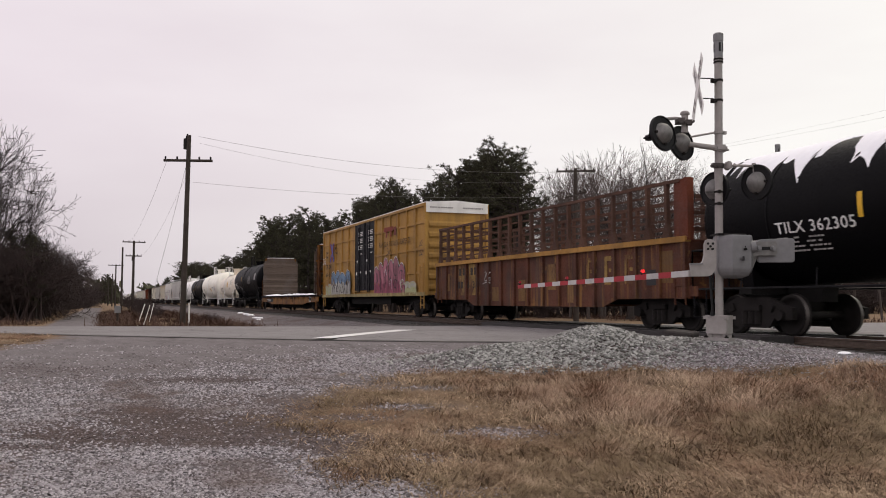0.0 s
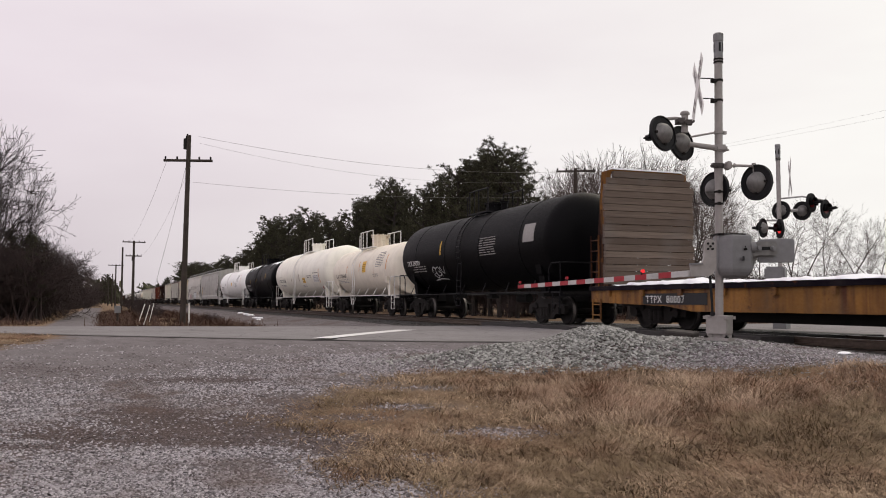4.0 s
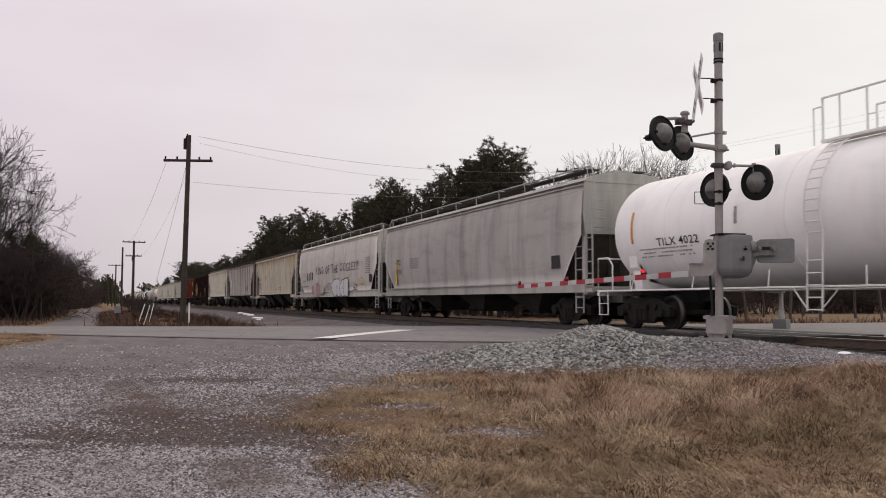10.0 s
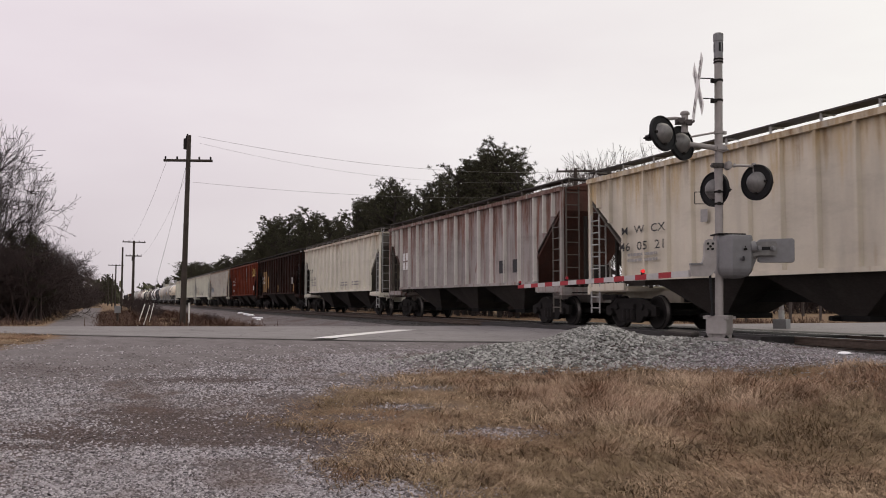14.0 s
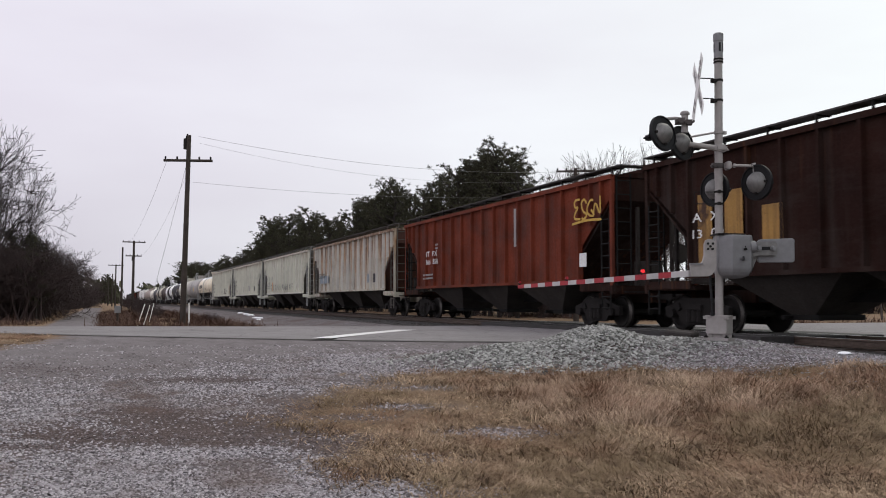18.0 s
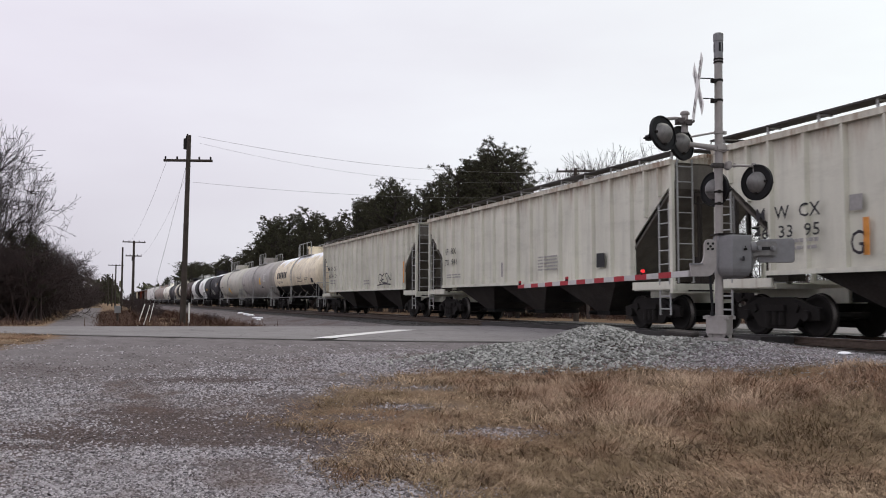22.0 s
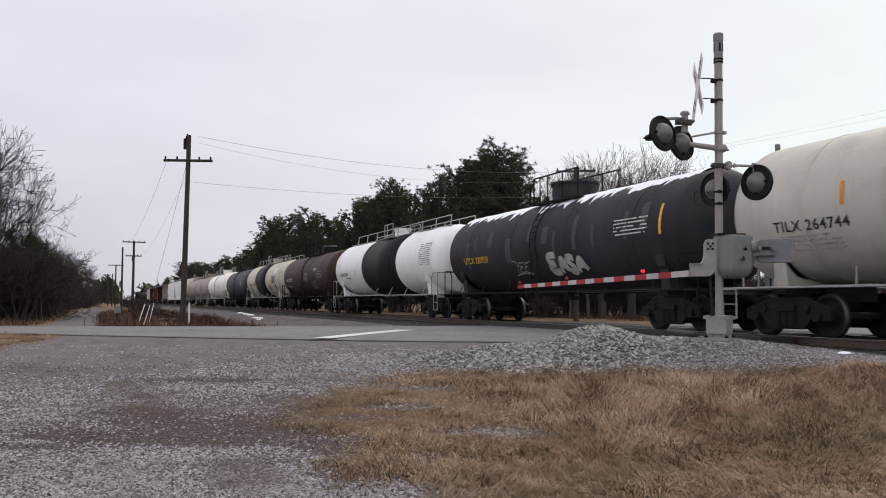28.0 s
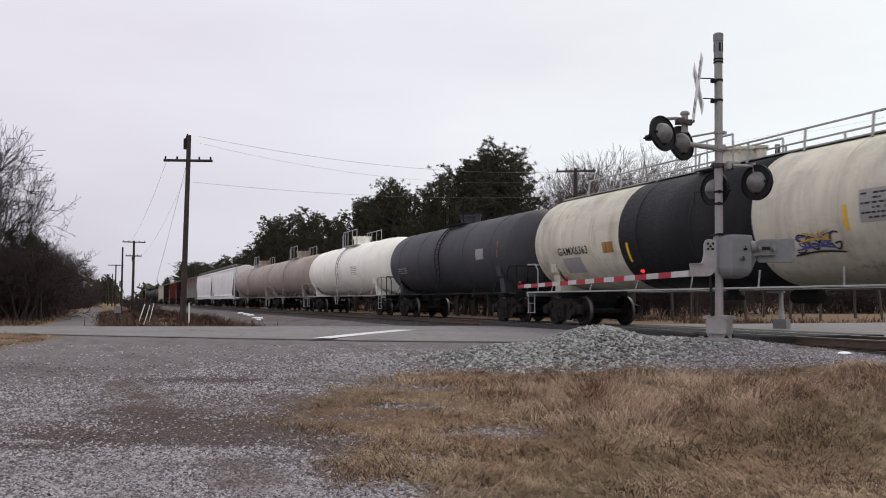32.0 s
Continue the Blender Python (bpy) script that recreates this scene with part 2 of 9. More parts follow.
M["t_stained"] = paint("tank_white_stained", (0.84, 0.78, 0.66), 0.5, 0.08, streak=0.3, grime=0.16, rust=(0.42, 0.24, 0.10))
M["t_rusty_dome"] = paint("dome_white_rusted", (0.78, 0.70, 0.56), 0.55, 0.15, streak=0.9, blotch=0.35, grime=0.3, rust=(0.32, 0.15, 0.06))
M["t_procor"] = paint("tank_white_dirty", (0.88, 0.78, 0.58), 0.5, 0.12, streak=0.6, blotch=0.06, grime=0.35, rust=(0.24, 0.12, 0.06))
M["t_grey"] = paint("tank_pale_grey", (0.53, 0.51, 0.44), 0.5, 0.08, grime=0.22)
M["t_dull"] = paint("tank_dull_grey", (0.40, 0.375, 0.345), 0.5, 0.14, grime=0.4)
M["t_beige"] = paint("tank_beige", (0.50, 0.46, 0.39), 0.5, 0.08, grime=0.2)
M["t_pink"] = paint("tank_pinkish_beige", (0.36, 0.29, 0.25), 0.55, 0.10, grime=0.3)
M["t_black"] = paint("tank_black", (0.0035, 0.0035, 0.0042), 0.5, 0.3, grime=0.02, spec=0.06)
M["t_char"] = paint("tank_charcoal", (0.018, 0.019, 0.022), 0.55, 0.25, grime=0.25, spec=0.12)
M["t_ash"] = paint("tank_sooty_slate", (0.040, 0.039, 0.047), 0.6, 0.3, streak=0.3, grime=0.35, rust=(0.015, 0.014, 0.016), spec=0.12)
M["t_slate"] = paint("tank_slate", (0.055, 0.056, 0.064), 0.55, 0.2, grime=0.3, spec=0.2)
M["t_brown"] = paint("tank_brown", (0.054, 0.028, 0.022), 0.55, 0.25, streak=0.2, grime=0.4, rust=(0.13, 0.08, 0.06), spec=0.2)
M["h_grey"] = paint("hopper_grey", (0.40, 0.39, 0.36), 0.6, 0.12, grime=0.4, coarse=0.35)
M["h_pale"] = paint("hopper_pale_grey", (0.56, 0.54, 0.49), 0.6, 0.08, streak=0.1, grime=0.3)
M["h_cream"] = paint("hopper_cream", (0.60, 0.55, 0.45), 0.62, 0.10, streak=0.2, grime=0.25, rust=(0.30, 0.15, 0.05), runs=0.45, run_tint=(0.46, 0.33, 0.16))
M["h_cream2"] = paint("hopper_cream_clean", (0.66, 0.63, 0.53), 0.62, 0.08, streak=0.1, grime=0.22, rust=(0.28, 0.13, 0.04), runs=0.25)
M["h_dim"] = paint("hopper_weathered_grey", (0.34, 0.31, 0.29), 0.7, 0.18, streak=0.5, blotch=0.25, grime=0.5, rust=(0.15, 0.05, 0.025), runs=0.8)
M["h_maroon"] = paint("hopper_dark_maroon", (0.026, 0.0105, 0.0075), 0.75, 0.35, streak=0.3, grime=0.5, rust=(0.10, 0.04, 0.016), spec=0.08)
M["h_red"] = paint("hopper_oxide_red", (0.155, 0.033, 0.016), 0.7, 0.3, streak=0.35, grime=0.5, rust=(0.045, 0.013, 0.009), spec=0.12, coarse=0.8)
M["h_rusty"] = paint("hopper_rusty_white", (0.50, 0.475, 0.39), 0.65, 0.15, streak=0.6, blotch=0.22, grime=0.5, rust=(0.13, 0.04, 0.014), runs=1.0, run_tint=(0.30, 0.14, 0.04))
# end sheets: grime and rust, with shade at the car ends put into the colour
M["h_shade_end"] = paint("hopper_grimy_shaded_slope", (0.15, 0.135, 0.115), 0.8, 0.3, grime=0.6)
M["h_brown_end"] = paint("hopper_rusty_end", (0.10, 0.040, 0.028), 0.75, 0.3, grime=0.4)
M["h_sea"] = paint("hopper_grey_green", (0.62, 0.61, 0.52), 0.62, 0.08, streak=0.12, grime=0.25, rust=(0.22, 0.10, 0.04), runs=0.22)
M["worn_yellow"] = paint("worn_yellow_panel", (0.36, 0.20, 0.05), 0.7, 0.3, streak=0.7, blotch=0.62, grime=0.5, rust=(0.04, 0.015, 0.01))
M["blue_patch"] = paint("grey_blue_patch", (0.24, 0.28, 0.31), 0.65, 0.12)

M["gon_letter"] = paint("worn_dark_lettering", (0.03, 0.026, 0.022), 0.8, 0.3, blotch=0.3, rust=(0.3, 0.18, 0.06))
M["t_worn"] = paint("tank_worn_cream", (0.60, 0.57, 0.45), 0.5, 0.12, streak=0.3, grime=0.4, rust=(0.2, 0.12, 0.06))
M["g_dull"] = plain("spray_dull_pink", (0.42, 0.24, 0.24), 0.7)


# ---- mesh helpers ----
def box(bm, c, s, rot=None):
    m = Matrix.Translation(c)
    if rot:
        m = m @ Euler([radians(a) for a in rot]).to_matrix().to_4x4()
    bmesh.ops.create_cube(bm, size=1, matrix=m @ Matrix.Diagonal((*s, 1)))
    return bm


def rod(bm, a, b, r, n=8, r2=None):
    a, b = Vector(a), Vector(b)
    d = b - a
    m = Matrix.Translation((a + b) / 2) @ d.to_track_quat("Z", "Y").to_matrix().to_4x4()
    bmesh.ops.create_cone(bm, cap_ends=True, segments=n, radius1=r, radius2=r if r2 is None else r2, depth=d.length, matrix=m)
    return bm


def pipe(bm, pts, r, n=6):
    for a, b in zip(pts, pts[1:]):
        rod(bm, a, b, r, n)
    return bm


def prism(bm, outline, y0, y1, axis="y"):
    """A flat outline in x and z, thickened from y0 to y1 (or an outline in y and z along x)."""
    put_v = (lambda u, w, k: (u, k, w)) if axis == "y" else (lambda u, w, k: (k, u, w))
    a = [bm.verts.new(put_v(u, w, y0)) for u, w in outline]
    b = [bm.verts.new(put_v(u, w, y1)) for u, w in outline]
    n = len(outline)
    bm.faces.new(a)
    bm.faces.new(b[::-1])
    for i in range(n):
        bm.faces.new((a[i], b[i], b[(i + 1) % n], a[(i + 1) % n]))
    bmesh.ops.recalc_face_normals(bm, faces=bm.faces)
    return bm


def lathe(bm, profile, zc, n=40, close=True):
    """Rings of (x, radius) round the x axis at height zc."""
    rings = []
    for x, r in profile:
        rings.append([bm.verts.new((x, r * math.sin(2 * math.pi * i / n), zc + r * math.cos(2 * math.pi * i / n))) for i in range(n)])
    for a, b in zip(rings, rings[1:]):
        for i in range(n):
            f = bm.faces.new((a[i], a[(i + 1) % n], b[(i + 1) % n], b[i]))
            f.smooth = True
    if close:
        bm.faces.new(rings[0][::-1])
        bm.faces.new(rings[-1])
    bmesh.ops.recalc_face_normals(bm, faces=bm.faces)
    return bm


def mesh_of(bm, name, material, smooth=False):
    me = bpy.data.meshes.new(name)
    if smooth:
        for f in bm.faces:
            f.smooth = True
    bm.to_mesh(me)
    bm.free()
    me.materials.append(material)
    return me


def part(name, bm, material, parent=None, label="", at=None):
    """Links a bmesh, or a mesh made before, as one object under its parent."""
    me = bm if isinstance(bm, bpy.types.Mesh) else mesh_of(bm, name, material)
    ob = new(name, me)
    if parent is not None:
        ob.parent = parent
    if at is not None:
        ob.matrix_basis = at
    return tagged(ob, label) if label else ob


KEPT = {}


def kept(key, make):
    if key not in KEPT:
        KEPT[key] = make()
    return KEPT[key]


def lettering(text, size, material, spacing=1.0, squeeze=1.0, offset=0.0):
    """Flat letters in the x-z plane that face -y, as a mesh with its left end at x = 0."""
    key = ("text", text, size, material.name, spacing, squeeze, offset)

    def make():
        cu = bpy.data.curves.new("lettering", "FONT")
        cu.body, cu.size, cu.space_character, cu.resolution_u, cu.offset = text, size, spacing, 2, offset
        ob = bpy.data.objects.new("lettering", cu)
        scene.collection.objects.link(ob)
        bpy.context.view_layer.update()
        me = bpy.data.meshes.new_from_object(ob.evaluated_get(bpy.context.evaluated_depsgraph_get()))
        bpy.data.objects.remove(ob)
        me.transform(Matrix.Diagonal((squeeze, 1, 1, 1)))
        me.transform(Matrix.Rotation(radians(90), 4, "X"))
        me.materials.clear()
        me.materials.append(material)
        return me
    return kept(key, make)


def fitted(text, width, cap, material, bold=0.0, hand=0):
    """Letters drawn to an exact width and height; hand > 0 sets each one askew as a spray can would."""
    def make():
        if not hand:
            me = lettering(text, 1.0, material, 1.06, 1.0, bold).copy()
        else:
            rnd, bm, u = random.Random(hand), bmesh.new(), 0.0
            for ch in text:
                if ch == " ":
                    u += 0.42
                    continue
                one = lettering(ch, 1.0, material, 1.0, 0.86, bold).copy()
                w = max(v.co.x for v in one.vertices)
                one.transform(Matrix.Translation((u, 0, rnd.uniform(-0.05, 0.05))) @ Matrix.Rotation(radians(rnd.uniform(-5, 5)), 4, "Y") @ Matrix.Diagonal((1, 1, rnd.uniform(0.92, 1.08), 1)))
                bm.from_mesh(one)
                u += w + 0.13
            me = bpy.data.meshes.new("lettering")
            bm.to_mesh(me)
            bm.free()
            me.materials.append(material)
        xs, zs = [v.co.x for v in me.vertices], [v.co.z for v in me.vertices]
        me.transform(Matrix.Diagonal((width / (max(xs) - min(xs)), 1, cap / (max(zs) - min(zs)), 1)) @ Matrix.Translation((-min(xs), 0, -min(zs))))
        return me
    return kept(("fitted", text, width, cap, material.name, bold, hand), make)


def rolled(t):
    """Metres that the train has rolled by t seconds."""
    return 13.70 * t + 0.0549 * t * t - 0.00067 * t ** 3


def smooth(a, b, x):
    x = max(0.0, min(1.0, (x - a) / (b - a)))
    return x * x * (3 - 2 * x)


# ---- sprayed paint ----
FORMS = [[(0.9, 0.85), (0.5, 1), (0.1, 0.8), (0.5, 0.5), (0.9, 0.25), (0.5, 0), (0.1, 0.15)], [(0.9, 0.85), (0.4, 1), (0.05, 0.5), (0.4, 0), (0.9, 0.15), (0.85, 0.45), (0.5, 0.42)],
         [(0.9, 0.95), (0.1, 0.9), (0.15, 0.5), (0.75, 0.52), (0.15, 0.45), (0.1, 0.05), (0.95, 0.08)], [(0.1, 0), (0.15, 1), (0.8, 0.05), (0.9, 1)],
         [(0.1, 0.95), (0.9, 0.9), (0.15, 0.12), (0.95, 0.05)], [(0.05, 0.0), (0.45, 1.0), (0.95, 0.0), (0.7, 0.4), (0.25, 0.38)]]


def ribbon(bm, pts, width, y_of, depth):
    """A flat brush stroke with rounded turns along points of x and z."""
    for _ in range(2):
        soft = [pts[0]]
        for (ax, az), (bx, bz) in zip(pts, pts[1:]):
            soft += [(ax * 0.75 + bx * 0.25, az * 0.75 + bz * 0.25), (ax * 0.25 + bx * 0.75, az * 0.25 + bz * 0.75)]
        pts = soft + [pts[-1]]
    rows = []
    n = len(pts)
    for i, (x, z) in enumerate(pts):
        (ax, az), (bx, bz) = pts[max(0, i - 1)], pts[min(n - 1, i + 1)]
        d = math.hypot(bx - ax, bz - az) or 1.0
        nx, nz = -(bz - az) / d * width / 2, (bx - ax) / d * width / 2
        k = 0.45 if i in (0, n - 1) else 1.0
        off = depth + 0.003 * i / n
        rows.append([bm.verts.new((x + s * nx * k, y_of(z + s * nz * k) - off, z + s * nz * k)) for s in (-1, 1)])
    for a, b in zip(rows, rows[1:]):
        bm.faces.new((a[0], a[1], b[1], b[0]))
    return bm


def graffiti(car, x, z, w, h, y, seed, fills, line, letters=5, shell=None, fat=0.34, glint=None):
    """A sprayed piece: fat overlapping letter forms with outlines, no legible words."""
    rnd = random.Random(seed)
    y_of = (lambda q: shell_y(shell[0] + 0.012, shell[1], q)) if shell else (lambda q: y)
    for i in range(letters):
        lw, lh = w / letters * rnd.uniform(1.0, 1.25), h * rnd.uniform(0.72, 0.92)
        x0, z0 = x + w * i / letters - 0.1 * lw, z + h * rnd.uniform(0.04, 0.12)
        form = [(x0 + lw * (u + rnd.uniform(-0.09, 0.09)), z0 + lh * (v + rnd.uniform(-0.07, 0.07))) for u, v in FORMS[rnd.randrange(6)]]
        d = 0.012 * i
        thick = min(lw, lh) * fat
        lift, drop = z + h - thick * 0.6, z + thick * 0.6
        form = [(u, max(drop, min(lift, v))) for u, v in form]
        if line:
            part("spray_outline", ribbon(bmesh.new(), form, thick * 1.24, y_of, d), line, car)
        part("spray_fill", ribbon(bmesh.new(), form, thick, y_of, d + 0.004), fills[i % len(fills)], car)
        if glint:
            low = [(u + 0.02, v - thick * 0.12) for u, v in form[1:-1]]
            part("spray_shade", ribbon(bmesh.new(), low, thick * 0.38, y_of, d + 0.008), glint, car)


def mural(car, x, z, w, h, y, seed, zones, line, edge, letters=5):
    """A large sprayed piece: swollen interlocked blocks, colours that fade upwards, a pale edge and dark outlines, no legible words."""
    rnd = random.Random(seed)
    cuts = [0.0]
    for i in range(letters):
        cuts.append(cuts[-1] + rnd.uniform(0.7, 1.3))
    cuts = [c / cuts[-1] for c in cuts]
    tops = [rnd.uniform(0.72, 0.92) for i in range(letters)]
    tilt = [rnd.uniform(-0.12, 0.12) for i in range(letters)]
    n = letters * 9

    def crown(u):
        k = max(q for q in range(letters) if cuts[q] <= u + 1e-6)
        f = (u - cuts[k]) / (cuts[k + 1] - cuts[k])
        return h * min(1.0, (tops[k] + tilt[k] * (f - 0.5)) * (0.80 + 0.26 * math.sin(math.pi * f) ** 0.5 if 0 < f < 1 else 0.80))

    for q, (lo, hi, material) in enumerate(zones):
        bm = bmesh.new()
        rows = []
        for i in range(n + 1):
            u = i / n
            wob = [0 if v in (0, 1) else 0.16 * noise.noise((i * 0.33, q + v * 3, seed)) + 0.05 * math.sin(i * 1.9) for v in (lo, hi)]
            rows.append([bm.verts.new((x + w * u, y - 0.004 * q, z + crown(u) * v)) for v in (lo + wob[0], hi + wob[1])])
        for a, b in zip(rows, rows[1:]):
            bm.faces.new((a[0], b[0], b[1], a[1]))
        part("spray_fill", bm, material, car)
    top = [(x + w * i / n, z + crown(i / n)) for i in range(n + 1)]
    part("spray_edge", ribbon(bmesh.new(), [(a, b + 0.02) for a, b in top], 0.04, lambda q: y, 0.016), edge, car)
    part("spray_outline", ribbon(bmesh.new(), [(a, b - 0.03) for a, b in top], 0.03, lambda q: y, 0.018), line, car)
    for k in range(letters):
        a, b = x + w * cuts[k], x + w * cuts[k + 1]
        d, c = b - a, crown((cuts[k] + cuts[k + 1]) / 2)
        # the leaning seam between two letters
        sway = rnd.uniform(-0.25, 0.25) * d
        pts = [(b - 0.02, z + c * 0.9), (b + sway * 0.5, z + c * 0.66), (b + sway, z + c * 0.45), (b + sway * 0.3, z + c * 0.24), (b - sway * 0.5, z + 0.03)]
        part("spray_outline", ribbon(bmesh.new(), pts, 0.05, lambda q: y, 0.018), line, car)
        # bowls and bars inside the letter
        for e in range(2):
            cx, cz = a + d * rnd.uniform(0.3, 0.7), z + c * (0.30 + 0.34 * e + rnd.uniform(-0.06, 0.06))
            rx, rz, a0 = d * rnd.uniform(0.16, 0.34), c * rnd.uniform(0.10, 0.17), rnd.uniform(0, 6.3)
            arc = rnd.uniform(2.6, 5.0)
            pts = [(cx + rx * math.cos(a0 + arc * g / 7), cz + rz * math.sin(a0 + arc * g / 7)) for g in range(8)]
            part("spray_outline", ribbon(bmesh.new(), pts, rnd.uniform(0.03, 0.06), lambda q: y, 0.020), line if rnd.random() < 0.8 else edge, car)
        lean = rnd.uniform(-0.3, 0.3) * d
        pts = [(a + d * 0.5 + lean, z + c * 0.80), (a + d * 0.45, z + c * 0.5), (a + d * 0.5 - lean, z + c * 0.12)]
        part("spray_outline", ribbon(bmesh.new(), pts, rnd.uniform(0.03, 0.09), lambda q: y, 0.022), line, car)


def tag(car, x, z, w, h, y, seed, paint_of, letters=4, shell=None, width=0.035):
    """A thin one-line scrawl."""
    rnd = random.Random(seed)
    y_of = (lambda q: shell_y(shell[0] + 0.012, shell[1], q)) if shell else (lambda q: y)
    bm = bmesh.new()
    for i in range(letters):
        lw = w / letters * 1.25
        form = [(x + w * i / letters + lw * (u + rnd.uniform(-0.15, 0.15)), z + h * (0.1 + 0.8 * v + rnd.uniform(-0.12, 0.12))) for u, v in FORMS[rnd.randrange(6)]]
        ribbon(bm, form, width, y_of, 0.003 * i)
    ribbon(bm, [(x - 0.1, z - 0.02), (x + w * 0.5, z + 0.05), (x + w * 1.05, z)], width, y_of, 0.014)
    part("sprayed_tag", bm, paint_of, car)


# ---- running gear shared by all the cars ----
WHEEL_R = 0.445
WHEELSETS = {-1: [], 1: []}
CARS = []


def wheelset_mesh():
    bm = bmesh.new()
    for s in (-1, 1):
        prof = [(0.62, 0.06), (0.62, 0.16), (0.655, 0.17), (0.69, 0.33), (0.665, 0.36), (0.665, WHEEL_R + 0.028), (0.695, WHEEL_R + 0.022),
                (0.71, WHEEL_R), (0.80, WHEEL_R - 0.006), (0.80, 0.37), (0.74, 0.345), (0.735, 0.17), (0.78, 0.15), (0.78, 0.06)]
        lathe(bm, [(s * a, r) for a, r in prof], 0, 28)
    rod(bm, (-1.05, 0, 0), (1.05, 0, 0), 0.075, 12)
    bmesh.ops.rotate(bm, cent=(0, 0, 0), matrix=Matrix.Rotation(radians(90), 3, "Z"), verts=bm.verts)
    me = mesh_of(bm, "wheelset", M["wheel"])
    me.materials.append(M["tread"])
    for f in me.polygons:
        c = f.center
        if abs(abs(c.y) - 0.755) < 0.05 and math.hypot(c.x, c.z) > WHEEL_R - 0.02:
            f.material_index = 1
    return me


def side_frame_mesh(s):
    bm = bmesh.new()
    o = [(-1.22, 0.36), (-1.22, 0.60), (-0.95, 0.66), (-0.5, 0.83), (0.5, 0.83), (0.95, 0.66), (1.22, 0.60), (1.22, 0.36), (1.0, 0.34),
         (0.78, 0.50), (0.55, 0.22), (0.42, 0.16), (-0.42, 0.16), (-0.55, 0.22), (-0.78, 0.50), (-1.0, 0.34)]
    prism(bm, o, s * 0.94, s * 1.06)
    for x in (-0.89, 0.89):
        rod(bm, (x, s * 0.95, WHEEL_R), (x, s * 1.15, WHEEL_R), 0.115, 14)
    for x in (-0.2, 0.0, 0.2):
        rod(bm, (x, s * 1.075, 0.24), (x, s * 1.075, 0.52), 0.085, 10)
    box(bm, (0, s * 1.07, 0.60), (0.62, 0.16, 0.12))
    for x in (-0.62, 0.62):
        box(bm, (x, s * 1.07, 0.60), (0.12, 0.1, 0.16), (0, 28 * (1 if x > 0 else -1), 0))
    return mesh_of(bm, "side_frame", M["steel"])


def bolster_mesh():
    bm = bmesh.new()
    prism(bm, [(-1.0, 0.50), (-1.0, 0.66), (-0.4, 0.82), (0.4, 0.82), (1.0, 0.66), (1.0, 0.50), (0.4, 0.34), (-0.4, 0.34)], -0.18, 0.18, "x")
    rod(bm, (0, 0, 0.82), (0, 0, 0.92), 0.2, 16)
    # brake beams, rods and spring plank, added to darken the gaps between the wheels
    for x in (-0.45, 0.45):
        box(bm, (x, 0, 0.42), (0.10, 1.5, 0.14))
        prism(bm, [(-0.78, 0.34), (0.78, 0.34), (0.3, 0.62), (-0.3, 0.62)], x - 0.05, x + 0.05, "x")
        for y in (-0.72, 0.72):
            box(bm, (x * 0.98, y, 0.42), (0.12, 0.12, 0.34))
    box(bm, (0, 0, 0.24), (0.5, 1.9, 0.10))
    rod(bm, (-1.1, 0.1, 0.36), (1.1, 0.1, 0.36), 0.03, 6)
    return mesh_of(bm, "truck", M["steel"])


def truck(car, x):
    tr = part("truck", kept("bolster", bolster_mesh), None, car, "grimy cast steel two-axle truck", Matrix.Translation((x, 0, 0)))
    for s in (-1, 1):
        part("side_frame", kept(("frame", s), lambda: side_frame_mesh(s)), None, tr)
        WHEELSETS[s].append(part("wheelset", kept("wheelset", wheelset_mesh), None, tr, "", Matrix.Translation((s * 0.89, 0, WHEEL_R))))


def coupler_mesh():
    bm = bmesh.new()
    box(bm, (-0.42, 0, 0.88), (0.72, 0.16, 0.18))
    box(bm, (-0.06, 0.05, 0.88), (0.20, 0.26, 0.28))
    box(bm, (0.03, -0.10, 0.88), (0.16, 0.12, 0.26))
    pipe(bm, [(-0.5, 0.35, 0.85), (-0.25, 0.36, 0.70), (0.0, 0.25, 0.52), (0.05, 0.1, 0.55)], 0.028)
    box(bm, (-0.3, -0.72, 1.0), (0.04, 1.3, 0.04))
    return mesh_of(bm, "coupler", M["steel"])


def running_gear(car, hl, inset):
    for s in (-1, 1):
        truck(car, s * (hl - inset))
        part("coupler", kept("coupler", coupler_mesh), None, car, "", Matrix.Translation((s * hl, 0, 0)) @ Matrix.Rotation(0 if s > 0 else math.pi, 4, "Z"))


def ladder_mesh(height, width, rungs, r, material, name="ladder"):
    bm = bmesh.new()
    for s in (-1, 1):
        box(bm, (s * width / 2, 0, height / 2), (0.034, 0.034, height))
    for i in range(rungs):
        rod(bm, (-width / 2, -0.01, (i + 0.5) * height / rungs), (width / 2, -0.01, (i + 0.5) * height / rungs), r, 6)
    return mesh_of(bm, name, material)


def start_car(name, p0, p1, label):
    car = new(name)
    car.empty_display_size = 1
    car.location = (rolled(0) + 5.096 - (p0 + p1) / 2, 0, 0)
    CARS.append((car, (p0 + p1) / 2))
    return tagged(car, label, "freight car", "cars of the train"), (p1 - p0) / 2


def write(car, text, x, z, size, material, y=-1.5, spacing=1.0, squeeze=1.0, name="reporting_mark", offset=0.0, tilt=0.0):
    me = lettering(text, size, material, spacing, squeeze, offset)
    return part(name, me, None, car, "", Matrix.Translation((x, y - 0.012, z)) @ Matrix.Rotation(radians(-tilt), 4, "Y"))


